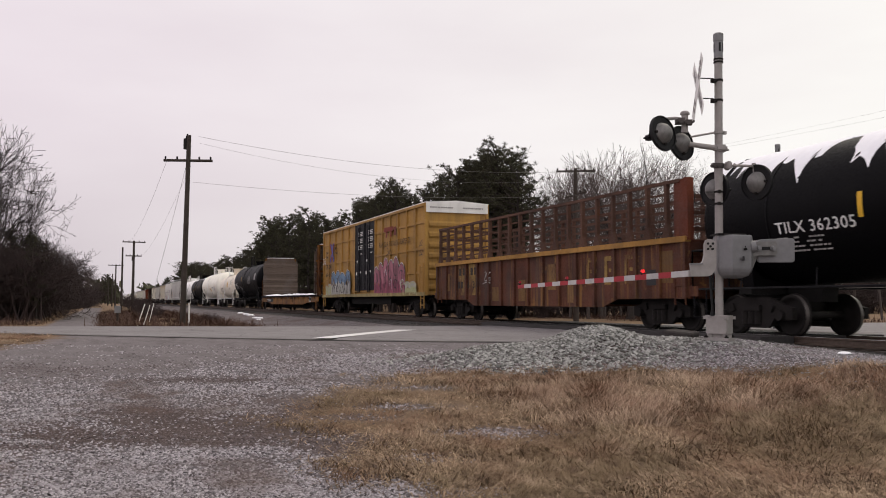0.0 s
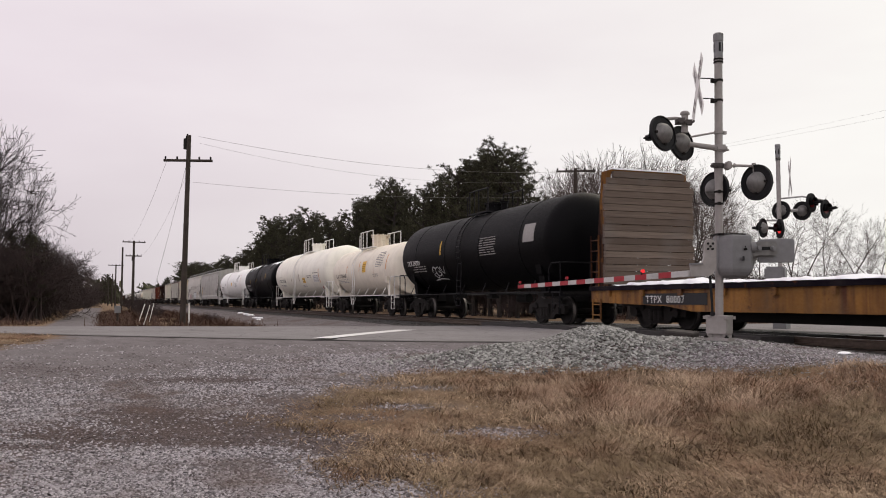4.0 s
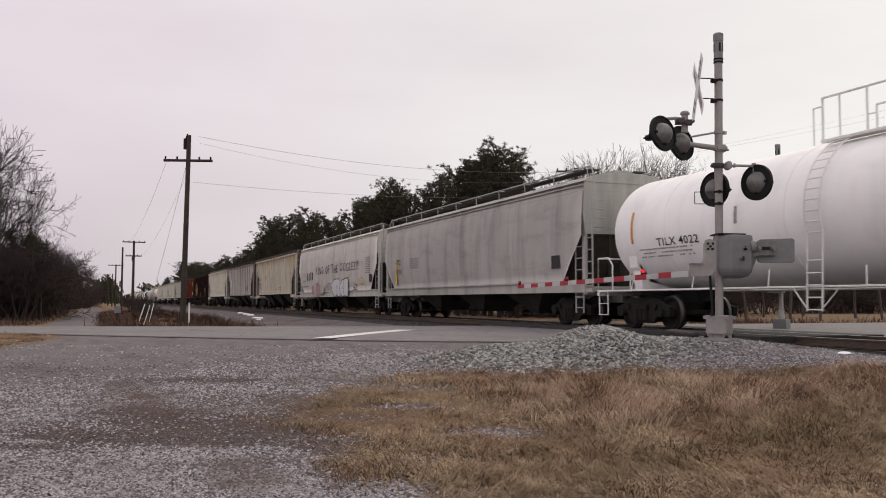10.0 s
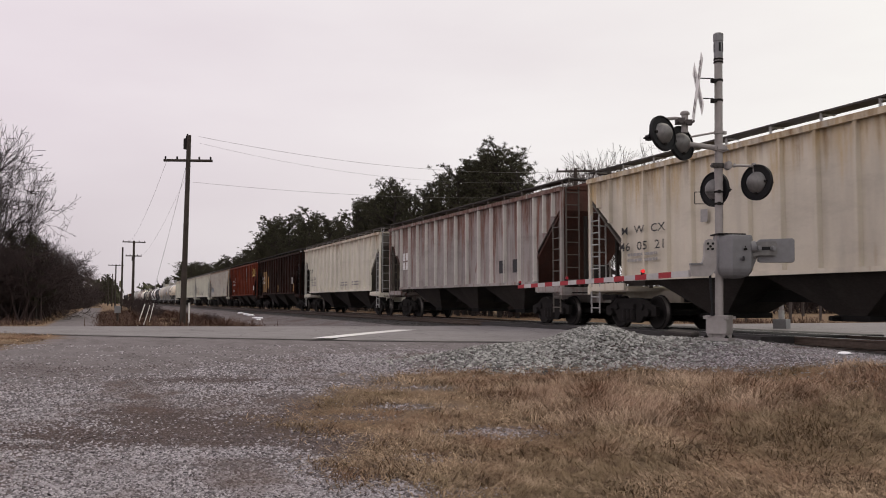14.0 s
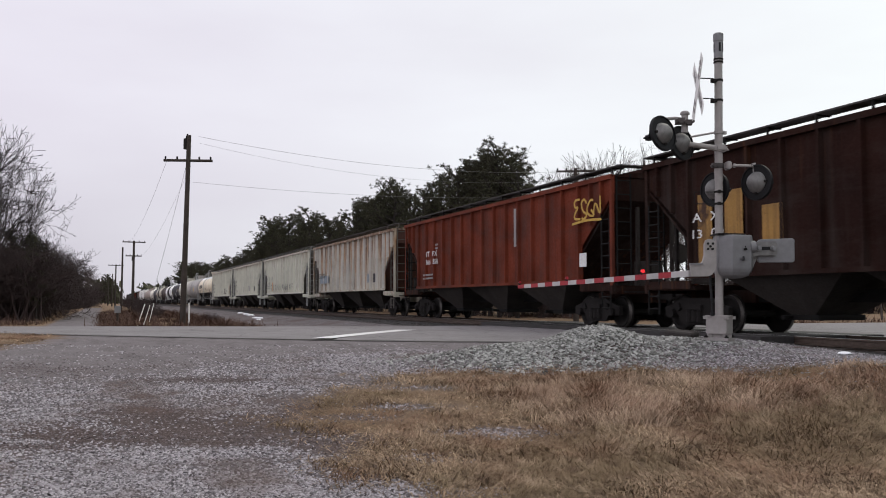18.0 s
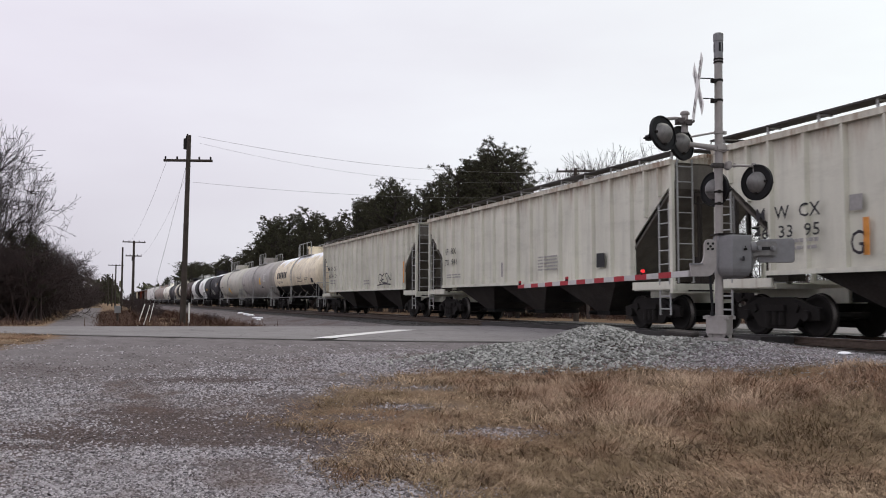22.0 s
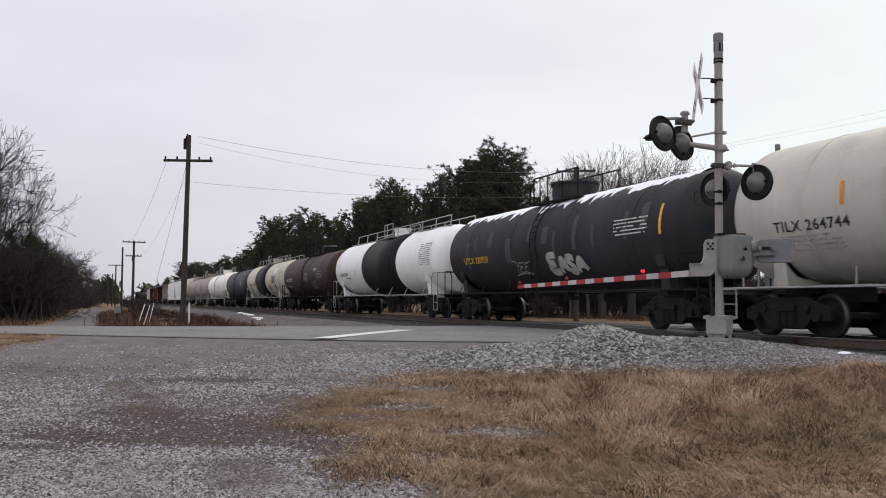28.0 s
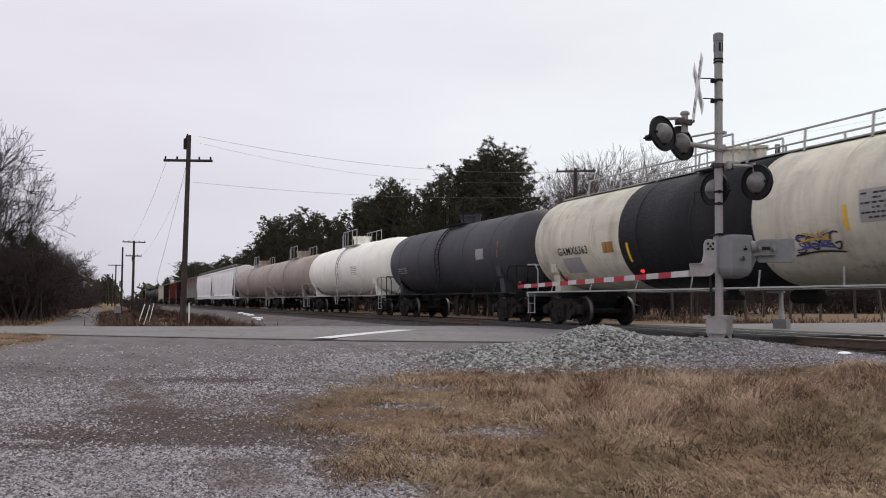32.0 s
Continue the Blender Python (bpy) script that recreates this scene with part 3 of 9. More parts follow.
def bars(bm, x, z, width, height, rows, y, seed):
    """Fine print too small to read: short bars in rows."""
    rnd = random.Random(seed)
    step = height / rows
    for i in range(rows):
        u = x
        while u < x + width - 0.03:
            w = min(rnd.uniform(0.05, 0.16), x + width - u)
            box(bm, (u + w / 2, y - 0.006, z + height - (i + 0.5) * step), (w, 0.006, step * 0.5))
            u += w + 0.03


# ---- tank cars ----
def shell_y(r, zc, z):
    return -math.sqrt(max(0.0, r * r - (z - zc) ** 2))


def on_shell(me, r, zc, x, z, grow=0.014):
    """A copy of flat writing wrapped on the near flank of a tank, its left end at x and its foot at z."""
    me = me.copy()
    for v in me.vertices:
        h = z + v.co.z
        v.co = (x + v.co.x, shell_y(r + grow, zc, h) - 0.0, h)
    return me


def patch(car, name, material, r, zc, x, z, w, h, label="", grow=0.01):
    """A thin plate or painted field that follows the curve of the tank."""
    bm = bmesh.new()
    rows = max(2, int(h / 0.15) + 1)
    ring = []
    for i in range(rows + 1):
        zz = z + h * i / rows
        y = shell_y(r + grow, zc, zz)
        ring.append([bm.verts.new((x + d * w, y, zz)) for d in (0, 0.5, 1)])
    for a, b in zip(ring, ring[1:]):
        for i in range(2):
            bm.faces.new((a[i], a[i + 1], b[i + 1], b[i]))
    return part(name, bm, material, car, label)


def snow_cap(car, r, zc, x0, x1, reach, seed, patchy=0.0):
    """Snow along the crown of a tank: a thick uneven sheet with ragged edges."""
    rnd = random.Random(seed)
    noise_at = lambda u, k: noise.noise((u * 0.9 + seed * 7.3, k * 3.1, seed))
    bm = bmesh.new()
    nx, na = int((x1 - x0) / 0.16), 8
    grid = {}
    for i in range(nx + 1):
        x = x0 + (x1 - x0) * i / nx
        edge = [reach * (0.70 + 0.65 * noise_at(x, s) + 0.45 * noise.noise((x * 3.1, s, seed)) + 0.22 * noise.noise((x * 7.3, s, seed))) for s in (-1, 1)]
        edge = [max(0.04, e) for e in edge]
        for j in range(na + 1):
            u = -1 + 2 * j / na
            a = u * (edge[0] if u < 0 else edge[1])
            lift = 0.004 + 0.06 * max(0.0, 1 - abs(u) ** 3) * (0.7 + 0.5 * noise.noise((x * 2, j, seed)))
            rr = r + (0.006 if abs(u) > 0.99 else lift)
            grid[i, j] = bm.verts.new((x, rr * math.sin(a), zc + rr * math.cos(a)))
    for i in range(nx):
        gap = patchy and noise.noise((i * 0.11, seed * 1.7, 3)) > 0.35 - patchy * 0.3
        if gap:
            continue
        for j in range(na):
            f = bm.faces.new((grid[i, j], grid[i, j + 1], grid[i + 1, j + 1], grid[i + 1, j]))
            f.smooth = True
    loose = [v for v in bm.verts if not v.link_faces]
    bmesh.ops.delete(bm, geom=loose, context="VERTS")
    return part("snow", bm, M["snow"], car, "thin crust of old snow")


def tank_car(p0, p1, shell, label, r=1.48, zc=2.60, head=0.62, rail="rail_white", frame="under", gap=0.5, bands=(), band_mat=None,
             seams=4, seam_mat=None, dome="manway", dome_mat=None, dome_x=0.0, dome_r=0.5, dome_h=0.45, top_rail=1.4, top_w=0.75, long_rail=False, marks=(), snow=(),
             ladder=True, ladder_x=0.0, end_rail=True, sill_rail=True, inset=2.05, shift=0.9, plates=(), stub=0.0, far=False, bottom=None, sprayed=(), dome2=None, rail_x=None):
    rail_x = dome_x if rail_x is None else rail_x
    p0, p1, D = p0 + shift, p1 + shift, shift
    car, hl = start_car("tank_car", p0, p1, label)
    running_gear(car, hl, inset)
    bands = [(u + D, v + D, bm) for u, v, bm in bands]
    rm = M[rail]
    a = hl - gap - head
    prof = []
    for i in range(9):
        th = math.pi / 2 * i / 8
        prof.append((-a - head * math.cos(th), max(0.02, r * math.sin(th) ** 0.75)))
    prof2 = [(-x, rr) for x, rr in prof[::-1]]
    part("shell", lathe(bmesh.new(), prof + [(x, r) for x in np.linspace(-a, a, 9)[1:-1]] + prof2, zc, 56), shell, car)
    for x0, x1, bmaterial in bands:
        bm = bmesh.new()
        lathe(bm, [(x0, r - 0.01), (x0, r + 0.006), (x1, r + 0.006), (x1, r - 0.01)], zc, 56, False)
        part("paint_band", bm, bmaterial, car)
    sm = seam_mat or shell
    for i in range(seams):
        x = -a + 2 * a * (i + 0.5) / seams if seams > 2 else (-a, a)[i % 2]
        bm = bmesh.new()
        lathe(bm, [(x - 0.03, r - 0.01), (x - 0.02, r + 0.013), (x + 0.02, r + 0.013), (x + 0.03, r - 0.01)], zc, 56, False)
        inner = [b[2] for b in bands if b[0] - 0.05 < x < b[1] + 0.05]
        part("weld_seam", bm, inner[0] if inner else sm, car)
    if bottom:
        bm = bmesh.new()
        n = 16
        ring = [[bm.verts.new((x, (r + 0.005) * math.sin(th), zc + (r + 0.005) * math.cos(th))) for th in np.linspace(math.pi * 0.66, math.pi * 1.34, n)] for x in (-a, a)]
        for i in range(n - 1):
            bm.faces.new((ring[0][i], ring[0][i + 1], ring[1][i + 1], ring[1][i]))
        part("black_underside", bm, bottom, car)
    fm = M[frame]
    for s in (-1, 1):
        xe = s * (hl - 0.42)
        bm = bmesh.new()
        box(bm, (s * (hl - 1.9), 0, 0.88), (2.7, 0.42, 0.30))
        box(bm, (s * (hl - inset), 0, 0.98), (0.4, 2.5, 0.16))
        part("stub_sill", bm, fm, car)
        bm = bmesh.new()
        prism(bm, [(-1.15, 1.02), (-1.25, 1.9), (-1.36, 2.0), (-1.30, 1.65), (-0.9, 1.25), (0, 1.12), (0.9, 1.25), (1.30, 1.65), (1.36, 2.0), (1.25, 1.9), (1.15, 1.02)],
              s * (hl - inset) - 0.18, s * (hl - inset) + 0.18, "x")
        part("saddle", bm, bottom or shell, car)
        bm = bmesh.new()
        box(bm, (s * (hl - 0.72), 0, 1.03), (0.62, 2.86, 0.05))
        box(bm, (s * (hl - 0.43), 0, 0.98), (0.05, 2.9, 0.16))
        part("end_platform", bm, rm, car)
        if end_rail:
            z1 = 1.95
            for y in (-1.42, 1.42):
                bm = bmesh.new()
                pipe(bm, [(xe - s * 0.75, y, 1.02), (xe - s * 0.75, y, 1.75), (xe - s * 0.55, y, z1), (xe, y, z1), (xe, y, 1.02), (xe, y, z1), (xe, y * 0.25, z1), (xe, y * 0.25, 1.02)], 0.022)
                part("end_railing", bm, rm, car)
        for y in (-1.42, 1.42):
            bm = bmesh.new()
            for dx in (0.05, 0.50):
                pipe(bm, [(xe - s * dx, y, 1.02), (xe - s * dx, y, 0.36)], 0.018)
            for z in (0.37, 0.68):
                box(bm, (xe - s * 0.275, y, z), (0.46, 0.06, 0.02))
            part("sill_step", bm, rm, car)
    if sill_rail:
        for y in (-1.5, 1.5):
            bm = bmesh.new()
            pipe(bm, [(-hl + 1.0, y, 1.03), (hl - 1.0, y, 1.03)], 0.024)
            for x in np.linspace(-hl + 2.2, hl - 2.2, 7):
                pipe(bm, [(x, y, 1.03), (x - 0.25, y * 0.82, 1.42)], 0.016)
            part("side_handrail", bm, rm, car)
    z1 = zc + r
    if ladder:
        for y in (-1, 1):
            bm = bmesh.new()
            pts = []
            for th in np.linspace(0.12, 0.60, 12) * math.pi:
                pts.append(((r + 0.10) * math.sin(th) * y, zc + (r + 0.10) * math.cos(th)))
            pts.append((y * (r + 0.08), 0.55))
            for dx in (-0.2, 0.2):
                pipe(bm, [(ladder_x + dx, u, w) for u, w in pts], 0.02)
            for (u, w) in pts[1:-1]:
                rod(bm, (ladder_x - 0.2, u, w), (ladder_x + 0.2, u, w), 0.014, 6)
            for q in (-1, 1):
                pipe(bm, [(ladder_x + q * 0.2, y * (r + 0.08), 0.60), (ladder_x + q * 0.62, y * (r + 0.04), 1.03)], 0.014)
            for w in (0.58, 0.82, 1.06, 1.3, 1.55):
                rod(bm, (ladder_x - 0.2, y * (r + 0.08), w), (ladder_x + 0.2, y * (r + 0.08), w), 0.014, 6)
            part("ladder", bm, rm, car)
    if top_rail:
        dm = dome_mat or shell
        bm = bmesh.new()
        for y in (-top_w, top_w):
            box(bm, (rail_x, y * 0.9, z1 - 0.06), (top_rail * 2, 0.30, 0.05))
        part("top_walkway", bm, rm, car)
        h = 0.85 if not long_rail else 0.62
        xs = [rail_x - top_rail, rail_x, rail_x + top_rail]
        for y in (-top_w, top_w):
            bm = bmesh.new()
            pipe(bm, [(xs[0], y, z1 - 0.1), (xs[0], y, z1 + h), (xs[2], y, z1 + h), (xs[2], y, z1 - 0.1)], 0.026)
            pipe(bm, [(xs[0] + 0.45, y, z1 - 0.1), (xs[0] + 0.45, y, z1 + h)], 0.02)
            for q in np.linspace(xs[0], xs[2], int(top_rail * 1.4) + 2)[1:-1]:
                pipe(bm, [(q, y, z1 - 0.1), (q, y, z1 + h)], 0.024)
            if not long_rail:
                pipe(bm, [(xs[0] - 0.25, y, z1 - 0.1), (xs[0] - 0.25, y, z1 + h * 0.8), (xs[0], y, z1 + h * 0.8)], 0.018)
            part("safety_rail", bm, rm, car)
        if dome == "manway":
            bm = bmesh.new()
            rod(bm, (dome_x, 0, z1 - 0.1), (dome_x, 0, z1 + dome_h), dome_r, 28)
            rod(bm, (dome_x, 0, z1 + dome_h), (dome_x, 0, z1 + dome_h + 0.06), dome_r + 0.06, 28)
            for i in range(10):
                th = math.tau * i / 10
                rod(bm, (dome_x + (dome_r + 0.02) * math.cos(th), (dome_r + 0.02) * math.sin(th), z1 + dome_h - 0.1),
                    (dome_x + (dome_r + 0.02) * math.cos(th), (dome_r + 0.02) * math.sin(th), z1 + dome_h + 0.1), 0.03, 6)
            part("manway_dome", bm, dm, car)
            bm = bmesh.new()
            rod(bm, (dome_x + dome_r + 0.4, 0, z1 - 0.1), (dome_x + dome_r + 0.4, 0, z1 + 0.3), 0.12, 14)
            rod(bm, (dome_x + dome_r + 0.4, 0, z1 + 0.3), (dome_x + dome_r + 0.4, 0, z1 + 0.36), 0.17, 14)
            part("safety_valve", bm, dm, car)
    if dome2 is not None:
        bm = bmesh.new()
        rod(bm, (dome2, 0, z1 - 0.1), (dome2, 0, z1 + 0.42), 0.55, 28)
        rod(bm, (dome2, 0, z1 + 0.42), (dome2, 0, z1 + 0.54), 0.55, 28, 0.35)
        part("manway_dome", bm, dome_mat or shell, car)
    if long_rail:
        for y in (-0.55, 0.55):
            bm = bmesh.new()
            n = 8
            pts = [(-hl + 3.0 + (2 * hl - 4.0) * i / n, y, z1 + 0.38) for i in range(n + 1)]
            pipe(bm, pts, 0.024)
            for x, yy, z in pts:
                pipe(bm, [(x, yy, z), (x, yy * 1.1, z1 - 0.12)], 0.028)
            part("walkway_rail", bm, rm, car)
        bm = bmesh.new()
        box(bm, (0, -0.36, z1 - 0.02), (2 * hl - 2.4, 0.26, 0.03))
        part("running_board", bm, rm, car)
    for k, mk in enumerate(marks):
        text, x0, x1, z, cap, material = mk
        part("reporting_mark", on_shell(fitted(text, x1 - x0, cap, material, 0.008), r, zc, x0 + D, z), None, car)
    for k, (kind, x, z, w, h, material) in enumerate(plates):
        x += D
        if kind == "print":
            # fine print stands below the large lettering
            for _, m0, m1, mz, cap, _ in marks:
                if x < m1 + D and x + w > m0 + D and z < mz + cap and z + h > mz:
                    z = mz - h - 0.05
            bm = bmesh.new()
            rows = max(1, int(h / 0.085))
            rnd = random.Random(k + int(p0))
            for i in range(rows):
                u = x
                zz = z + h - (i + 0.5) * h / rows
                while u < x + w - 0.03:
                    ww = min(rnd.uniform(0.03, 0.13), x + w - u)
                    y = shell_y(r + 0.012, zc, zz)
                    if rnd.random() < 0.85:
                        box(bm, (u + ww / 2, y, zz), (ww, 0.012, 0.035))
                    u += ww + rnd.uniform(0.02, 0.05)
            tagged(part("fine_print", bm, material, car), kind="stuff")
        else:
            if kind == "stripe":
                z, h, w = z + 0.12 * h, 0.65 * h, min(w, 0.10)
            patch(car, kind, material, r, zc, x, z, w, h)
    for kind, x, *args in sprayed:
        args = [x + D] + args
        if kind == "tag":
            tag(car, *args, shell=(r, zc))
        elif kind == "piece":
            graffiti(car, *args, shell=(r, zc))
        else:
            bm = bmesh.new()
            x, x1, seed, material = args
            x1 += D
            rnd = random.Random(seed)
            while x < x1:
                top = zc + rnd.uniform(0.1, 0.75)
                ribbon(bm, [(x, top), (x + rnd.uniform(-0.05, 0.05), top - 0.3), (x, top - rnd.uniform(0.4, 1.1))], rnd.uniform(0.12, 0.42), lambda q: shell_y(r + 0.01, zc, q), 0.0)
                x += rnd.uniform(0.6, 1.7)
            part("drip_marks", bm, material, car)
    for args in snow:
        snow_cap(car, r, zc, *args)
    bm = bmesh.new()
    rod(bm, (-0.3, 0, zc - r - 0.28), (-0.3, 0, zc - r + 0.1), 0.16, 14)
    box(bm, (-0.3, 0, zc - r - 0.25), (0.5, 0.3, 0.12))
    part("outlet_valve", bm, M["under"], car)
    part("air_reservoir", rod(bmesh.new(), (1.4, 0.35, 0.85), (2.2, 0.35, 0.85), 0.16, 14), M["under"], car)
    return car


# ---- covered hoppers ----
def hopper_car(p0, p1, side, label, ribs=15, round_side=False, zt=4.26, zs=1.36, roof=None, end=None, under=None, ladder_mat="grey_rail",
               marks=(), bays=3, board="board", cut=1.75, plates=(), panels=(), rib_mat=None, sprayed=(), deck=None):
    # how far the body lies behind the coupler line, and where its lettering starts
    shift, back = (0.425, 0.725) if round_side else (0.85, 0.80)
    p0, p1 = p0 + shift, p1 + shift
    car, hl = start_car("covered_hopper", p0, p1, label)
    running_gear(car, hl, 2.3)
    he = hl - back
    x_text = -hl + 0.42 + shift
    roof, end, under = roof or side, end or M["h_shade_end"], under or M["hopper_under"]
    lm = M[ladder_mat]
    w = 1.5
    if round_side:
        for s in (-1, 1):
            bm = bmesh.new()
            cols = [-he, -he + cut * 0.5, -he + cut] + list(np.linspace(-he + cut, he - cut, 12)[1:-1]) + [he - cut, he - cut * 0.5, he]
            rings = []
            for x in cols:
                k = max(0.0, 1 - (he - abs(x)) / cut)
                zb = 1.34 + 1.35 * k
                ring = []
                for i in range(13):
                    z = zb + (zt - zb) * i / 12
                    u = (z - 1.34) / (zt - 1.34)
                    ring.append(bm.verts.new((x, s * (w - 0.06 + 0.13 * math.sin(math.pi * min(1, 0.12 + u * 0.8)) - 0.10 * smooth(0.86, 1, u)), z)))
                rings.append(ring)
            for a, b in zip(rings, rings[1:]):
                for i in range(12):
                    f = bm.faces.new((a[i], a[i + 1], b[i + 1], b[i]))
                    f.smooth = True
            bmesh.ops.solidify(bm, geom=bm.faces, thickness=0.03)
            part("side_sheet", bm, side, car)
            bm = bmesh.new()
            prism(bm, [(-he, 1.0), (he, 1.0), (he, 1.30), (-he, 1.30)], s * 1.40, s * 1.49)
            box(bm, (0, s * 1.50, 1.33), (2 * he, 0.12, 0.05))
            part("side_sill", bm, side, car)
            bm = bmesh.new()
            for z in ((zt - 0.30), (zt - 0.12)):
                box(bm, (0, s * (w - 0.045), z), (2 * he - 0.1, 0.05, 0.04))
            part("eave_moulding", bm, side, car)
        bm = bmesh.new()
        arc = [(-w + 0.02, zt - 0.02), (-1.25, zt + 0.13), (-0.7, zt + 0.25), (0, zt + 0.29), (0.7, zt + 0.25), (1.25, zt + 0.13), (w - 0.02, zt - 0.02), (1.2, zt - 0.05), (-1.2, zt - 0.05)]
        prism(bm, arc, -he - 0.05, he + 0.05, "x")
        part("roof", bm, roof, car)
        ztop = zt + 0.29
    else:
        o = [(-he, zt), (he, zt), (he, zt - 0.50), (he - cut, 2.36), (he - cut, zs), (-he + cut, zs), (-he + cut, 2.36), (-he, zt - 0.50)]
        for s in (-1, 1):
            part("side_sheet", prism(bmesh.new(), o, s * (w - 0.15), s * (w - 0.11)), side, car)
            xs = np.linspace(-he + cut + 0.08, he - cut - 0.08, ribs)
            rm = rib_mat or side

            def post(h):
                bm = bmesh.new()
                prism(bm, [(-0.055, -s * (w - 0.115)), (0.055, -s * (w - 0.115)), (0.035, -s * w), (-0.035, -s * w)], 0, h)
                bmesh.ops.rotate(bm, cent=(0, 0, 0), matrix=Matrix.Rotation(radians(90), 3, "X"), verts=bm.verts)
                return bm
            if s < 0:
                for x in xs:
                    bm = post(zt - zs)
                    bmesh.ops.translate(bm, vec=(x, 0, zs), verts=bm.verts)
                    part("side_post", bm, rm, car)
            for q in (-1, 1):
                for d, zb in ((0.55, 3.40), (1.15, 2.92)):
                    bm = post(zt - zb)
                    bmesh.ops.translate(bm, vec=(q * (he - d), 0, zb), verts=bm.verts)
                    part("side_post", bm, rm, car)
            bm = bmesh.new()
            box(bm, (0, s * (w - 0.04), zt - 0.05), (2 * he, 0.10, 0.13))
            part("top_chord", bm, side, car)
            bm = bmesh.new()
            box(bm, (0, s * (w - 0.06), zs - 0.02), (2 * (he - cut) + 0.1, 0.12, 0.10))
            part("side_sill", bm, side, car)
            for q in (-1, 1):
                bm = bmesh.new()
                box(bm, (q * (he - cut / 2), s * (w - 0.09), 1.14), (cut + 0.1, 0.06, 0.20))
                part("end_sill_web", bm, deck or side, car)
        bm = bmesh.new()
        prism(bm, [(-w + 0.05, zt), (0, zt + 0.16), (w - 0.05, zt), (w - 0.05, zt - 0.05), (-w + 0.05, zt - 0.05)], -he, he, "x")
        part("roof", bm, roof, car)
        ztop = zt + 0.16
    # loading hatch along the roof, walkways beside it
    bm = bmesh.new()
    for i in range(4):
        x = -he + (2 * he) * (i + 0.5) / 4
        box(bm, (x, 0, ztop + 0.02), (2 * he / 4 - 0.35, 0.62, 0.14))
    part("roof_hatch", bm, roof, car)
    bmat = M[board]
    # on ribbed cars the walkway rides on posts over the eaves, on round ones nearer the hatches
    yw, zw = (0.80, ztop + 0.13) if round_side else (1.12, zt + 0.25)
    for s in (-1, 1):
        bm = bmesh.new()
        box(bm, (0, s * yw, zw), (2 * he - 1.0 if round_side else 2 * he + 0.5, 0.42, 0.035))
        part("roof_walkway", bm, bmat, car)
        bm = bmesh.new()
        if s < 0:
            sn = bmesh.new()
            rows = []
            for i in range(121):
                x = -he + 0.2 + (2 * he - 0.4) * i / 120
                q = max(0.02, (0.5 if round_side else 0.25) + 0.9 * noise.noise((x * 1.3, p0, 6.0)))
                rows.append([sn.verts.new((x, -1.30 + d * q, (zt + 0.10 if round_side else zt + 0.035) + (0.22 if round_side else 0.11) * d * q + (0.012 if 0 < d < 1 else 0.0))) for d in (0, 0.25, 0.6)])
            for a, b in zip(rows, rows[1:]):
                for i in range(2):
                    sn.faces.new((a[i], b[i], b[i + 1], a[i + 1]))
            part("snow", sn, M["snow"], car, "thin melting snow on the roof")
        for x in np.linspace(-he + 0.2, he - 0.2, 10 if round_side else 13):
            def post_mesh():
                pm = bmesh.new()
                if round_side:
                    pipe(pm, [(0, s * 1.22, zt + 0.10), (0, s * 1.24, ztop + 0.14)], 0.02)
                    pipe(pm, [(0, s * 1.24, ztop + 0.14), (0, s * 0.98, ztop + 0.12)], 0.014)
                else:
                    box(pm, (0, s * (yw + 0.17), zt + 0.12), (0.05, 0.03, 0.24))
                    box(pm, (0, s * yw, zt + 0.215), (0.05, 0.36, 0.03))
                return mesh_of(pm, "walkway_post", lm)
            part("walkway_post", kept(("walkway", lm.name, s, round_side, zt), post_mesh), None, car, "", Matrix.Translation((x, 0, 0)))
        if round_side:
            pipe(bm, [(-he - 0.3, s * 1.30, zt - 0.5), (-he - 0.2, s * 1.26, zt + 0.2), (-he, s * 1.24, ztop + 0.14), (he, s * 1.24, ztop + 0.14), (he + 0.2, s * 1.26, zt + 0.2), (he + 0.3, s * 1.30, zt - 0.5)], 0.024)
        else:
            for q in (-1, 1):
                pipe(bm, [(q * (he + 0.24), s * (yw + 0.19), zw), (q * (he + 0.24), s * (yw + 0.19), zw - 0.18), (q * (he - 0.02), s * (yw + 0.19), zw - 0.34)], 0.018)
        part("walkway_rail" if round_side else "walkway_bracket", bm, lm, car)
    for q in () if round_side else (-1, 1):
        bm = bmesh.new()
        box(bm, (q * (he + 0.10), 0, zw), (0.36, 2 * yw - 0.42, 0.035))
        part("end_walkway", bm, bmat, car)
    # ends: slope sheet, end wall, platform, posts, ladders
    for s in (-1, 1):
        bm = bmesh.new()
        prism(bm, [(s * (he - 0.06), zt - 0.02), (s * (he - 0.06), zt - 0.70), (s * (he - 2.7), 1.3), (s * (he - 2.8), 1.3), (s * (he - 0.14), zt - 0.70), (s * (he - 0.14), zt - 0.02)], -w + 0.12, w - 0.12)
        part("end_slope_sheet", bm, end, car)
        if round_side:
            bm = bmesh.new()
            prism(bm, [(-w + 0.05, 2.72), (w - 0.05, 2.72), (w + 0.03, 3.3), (w - 0.04, zt - 0.05), (1.1, zt + 0.14), (0, zt + 0.25), (-1.1, zt + 0.14), (-w + 0.04, zt - 0.05), (-w - 0.03, 3.3)], s * (he - 0.02), s * (he + 0.03), "x")
            part("end_wall", bm, side, car)
        bm = bmesh.new()
        box(bm, (s * (he - 0.9), 0, 1.06), (1.9, 2.7, 0.10))
        box(bm, (s * (he - 0.03), 0, 1.06), (0.10, 2.96, 0.24))
        box(bm, (s * (he - 1.3), 0, 0.86), (2.8, 0.5, 0.32))
        part("end_platform", bm, deck or side, car)
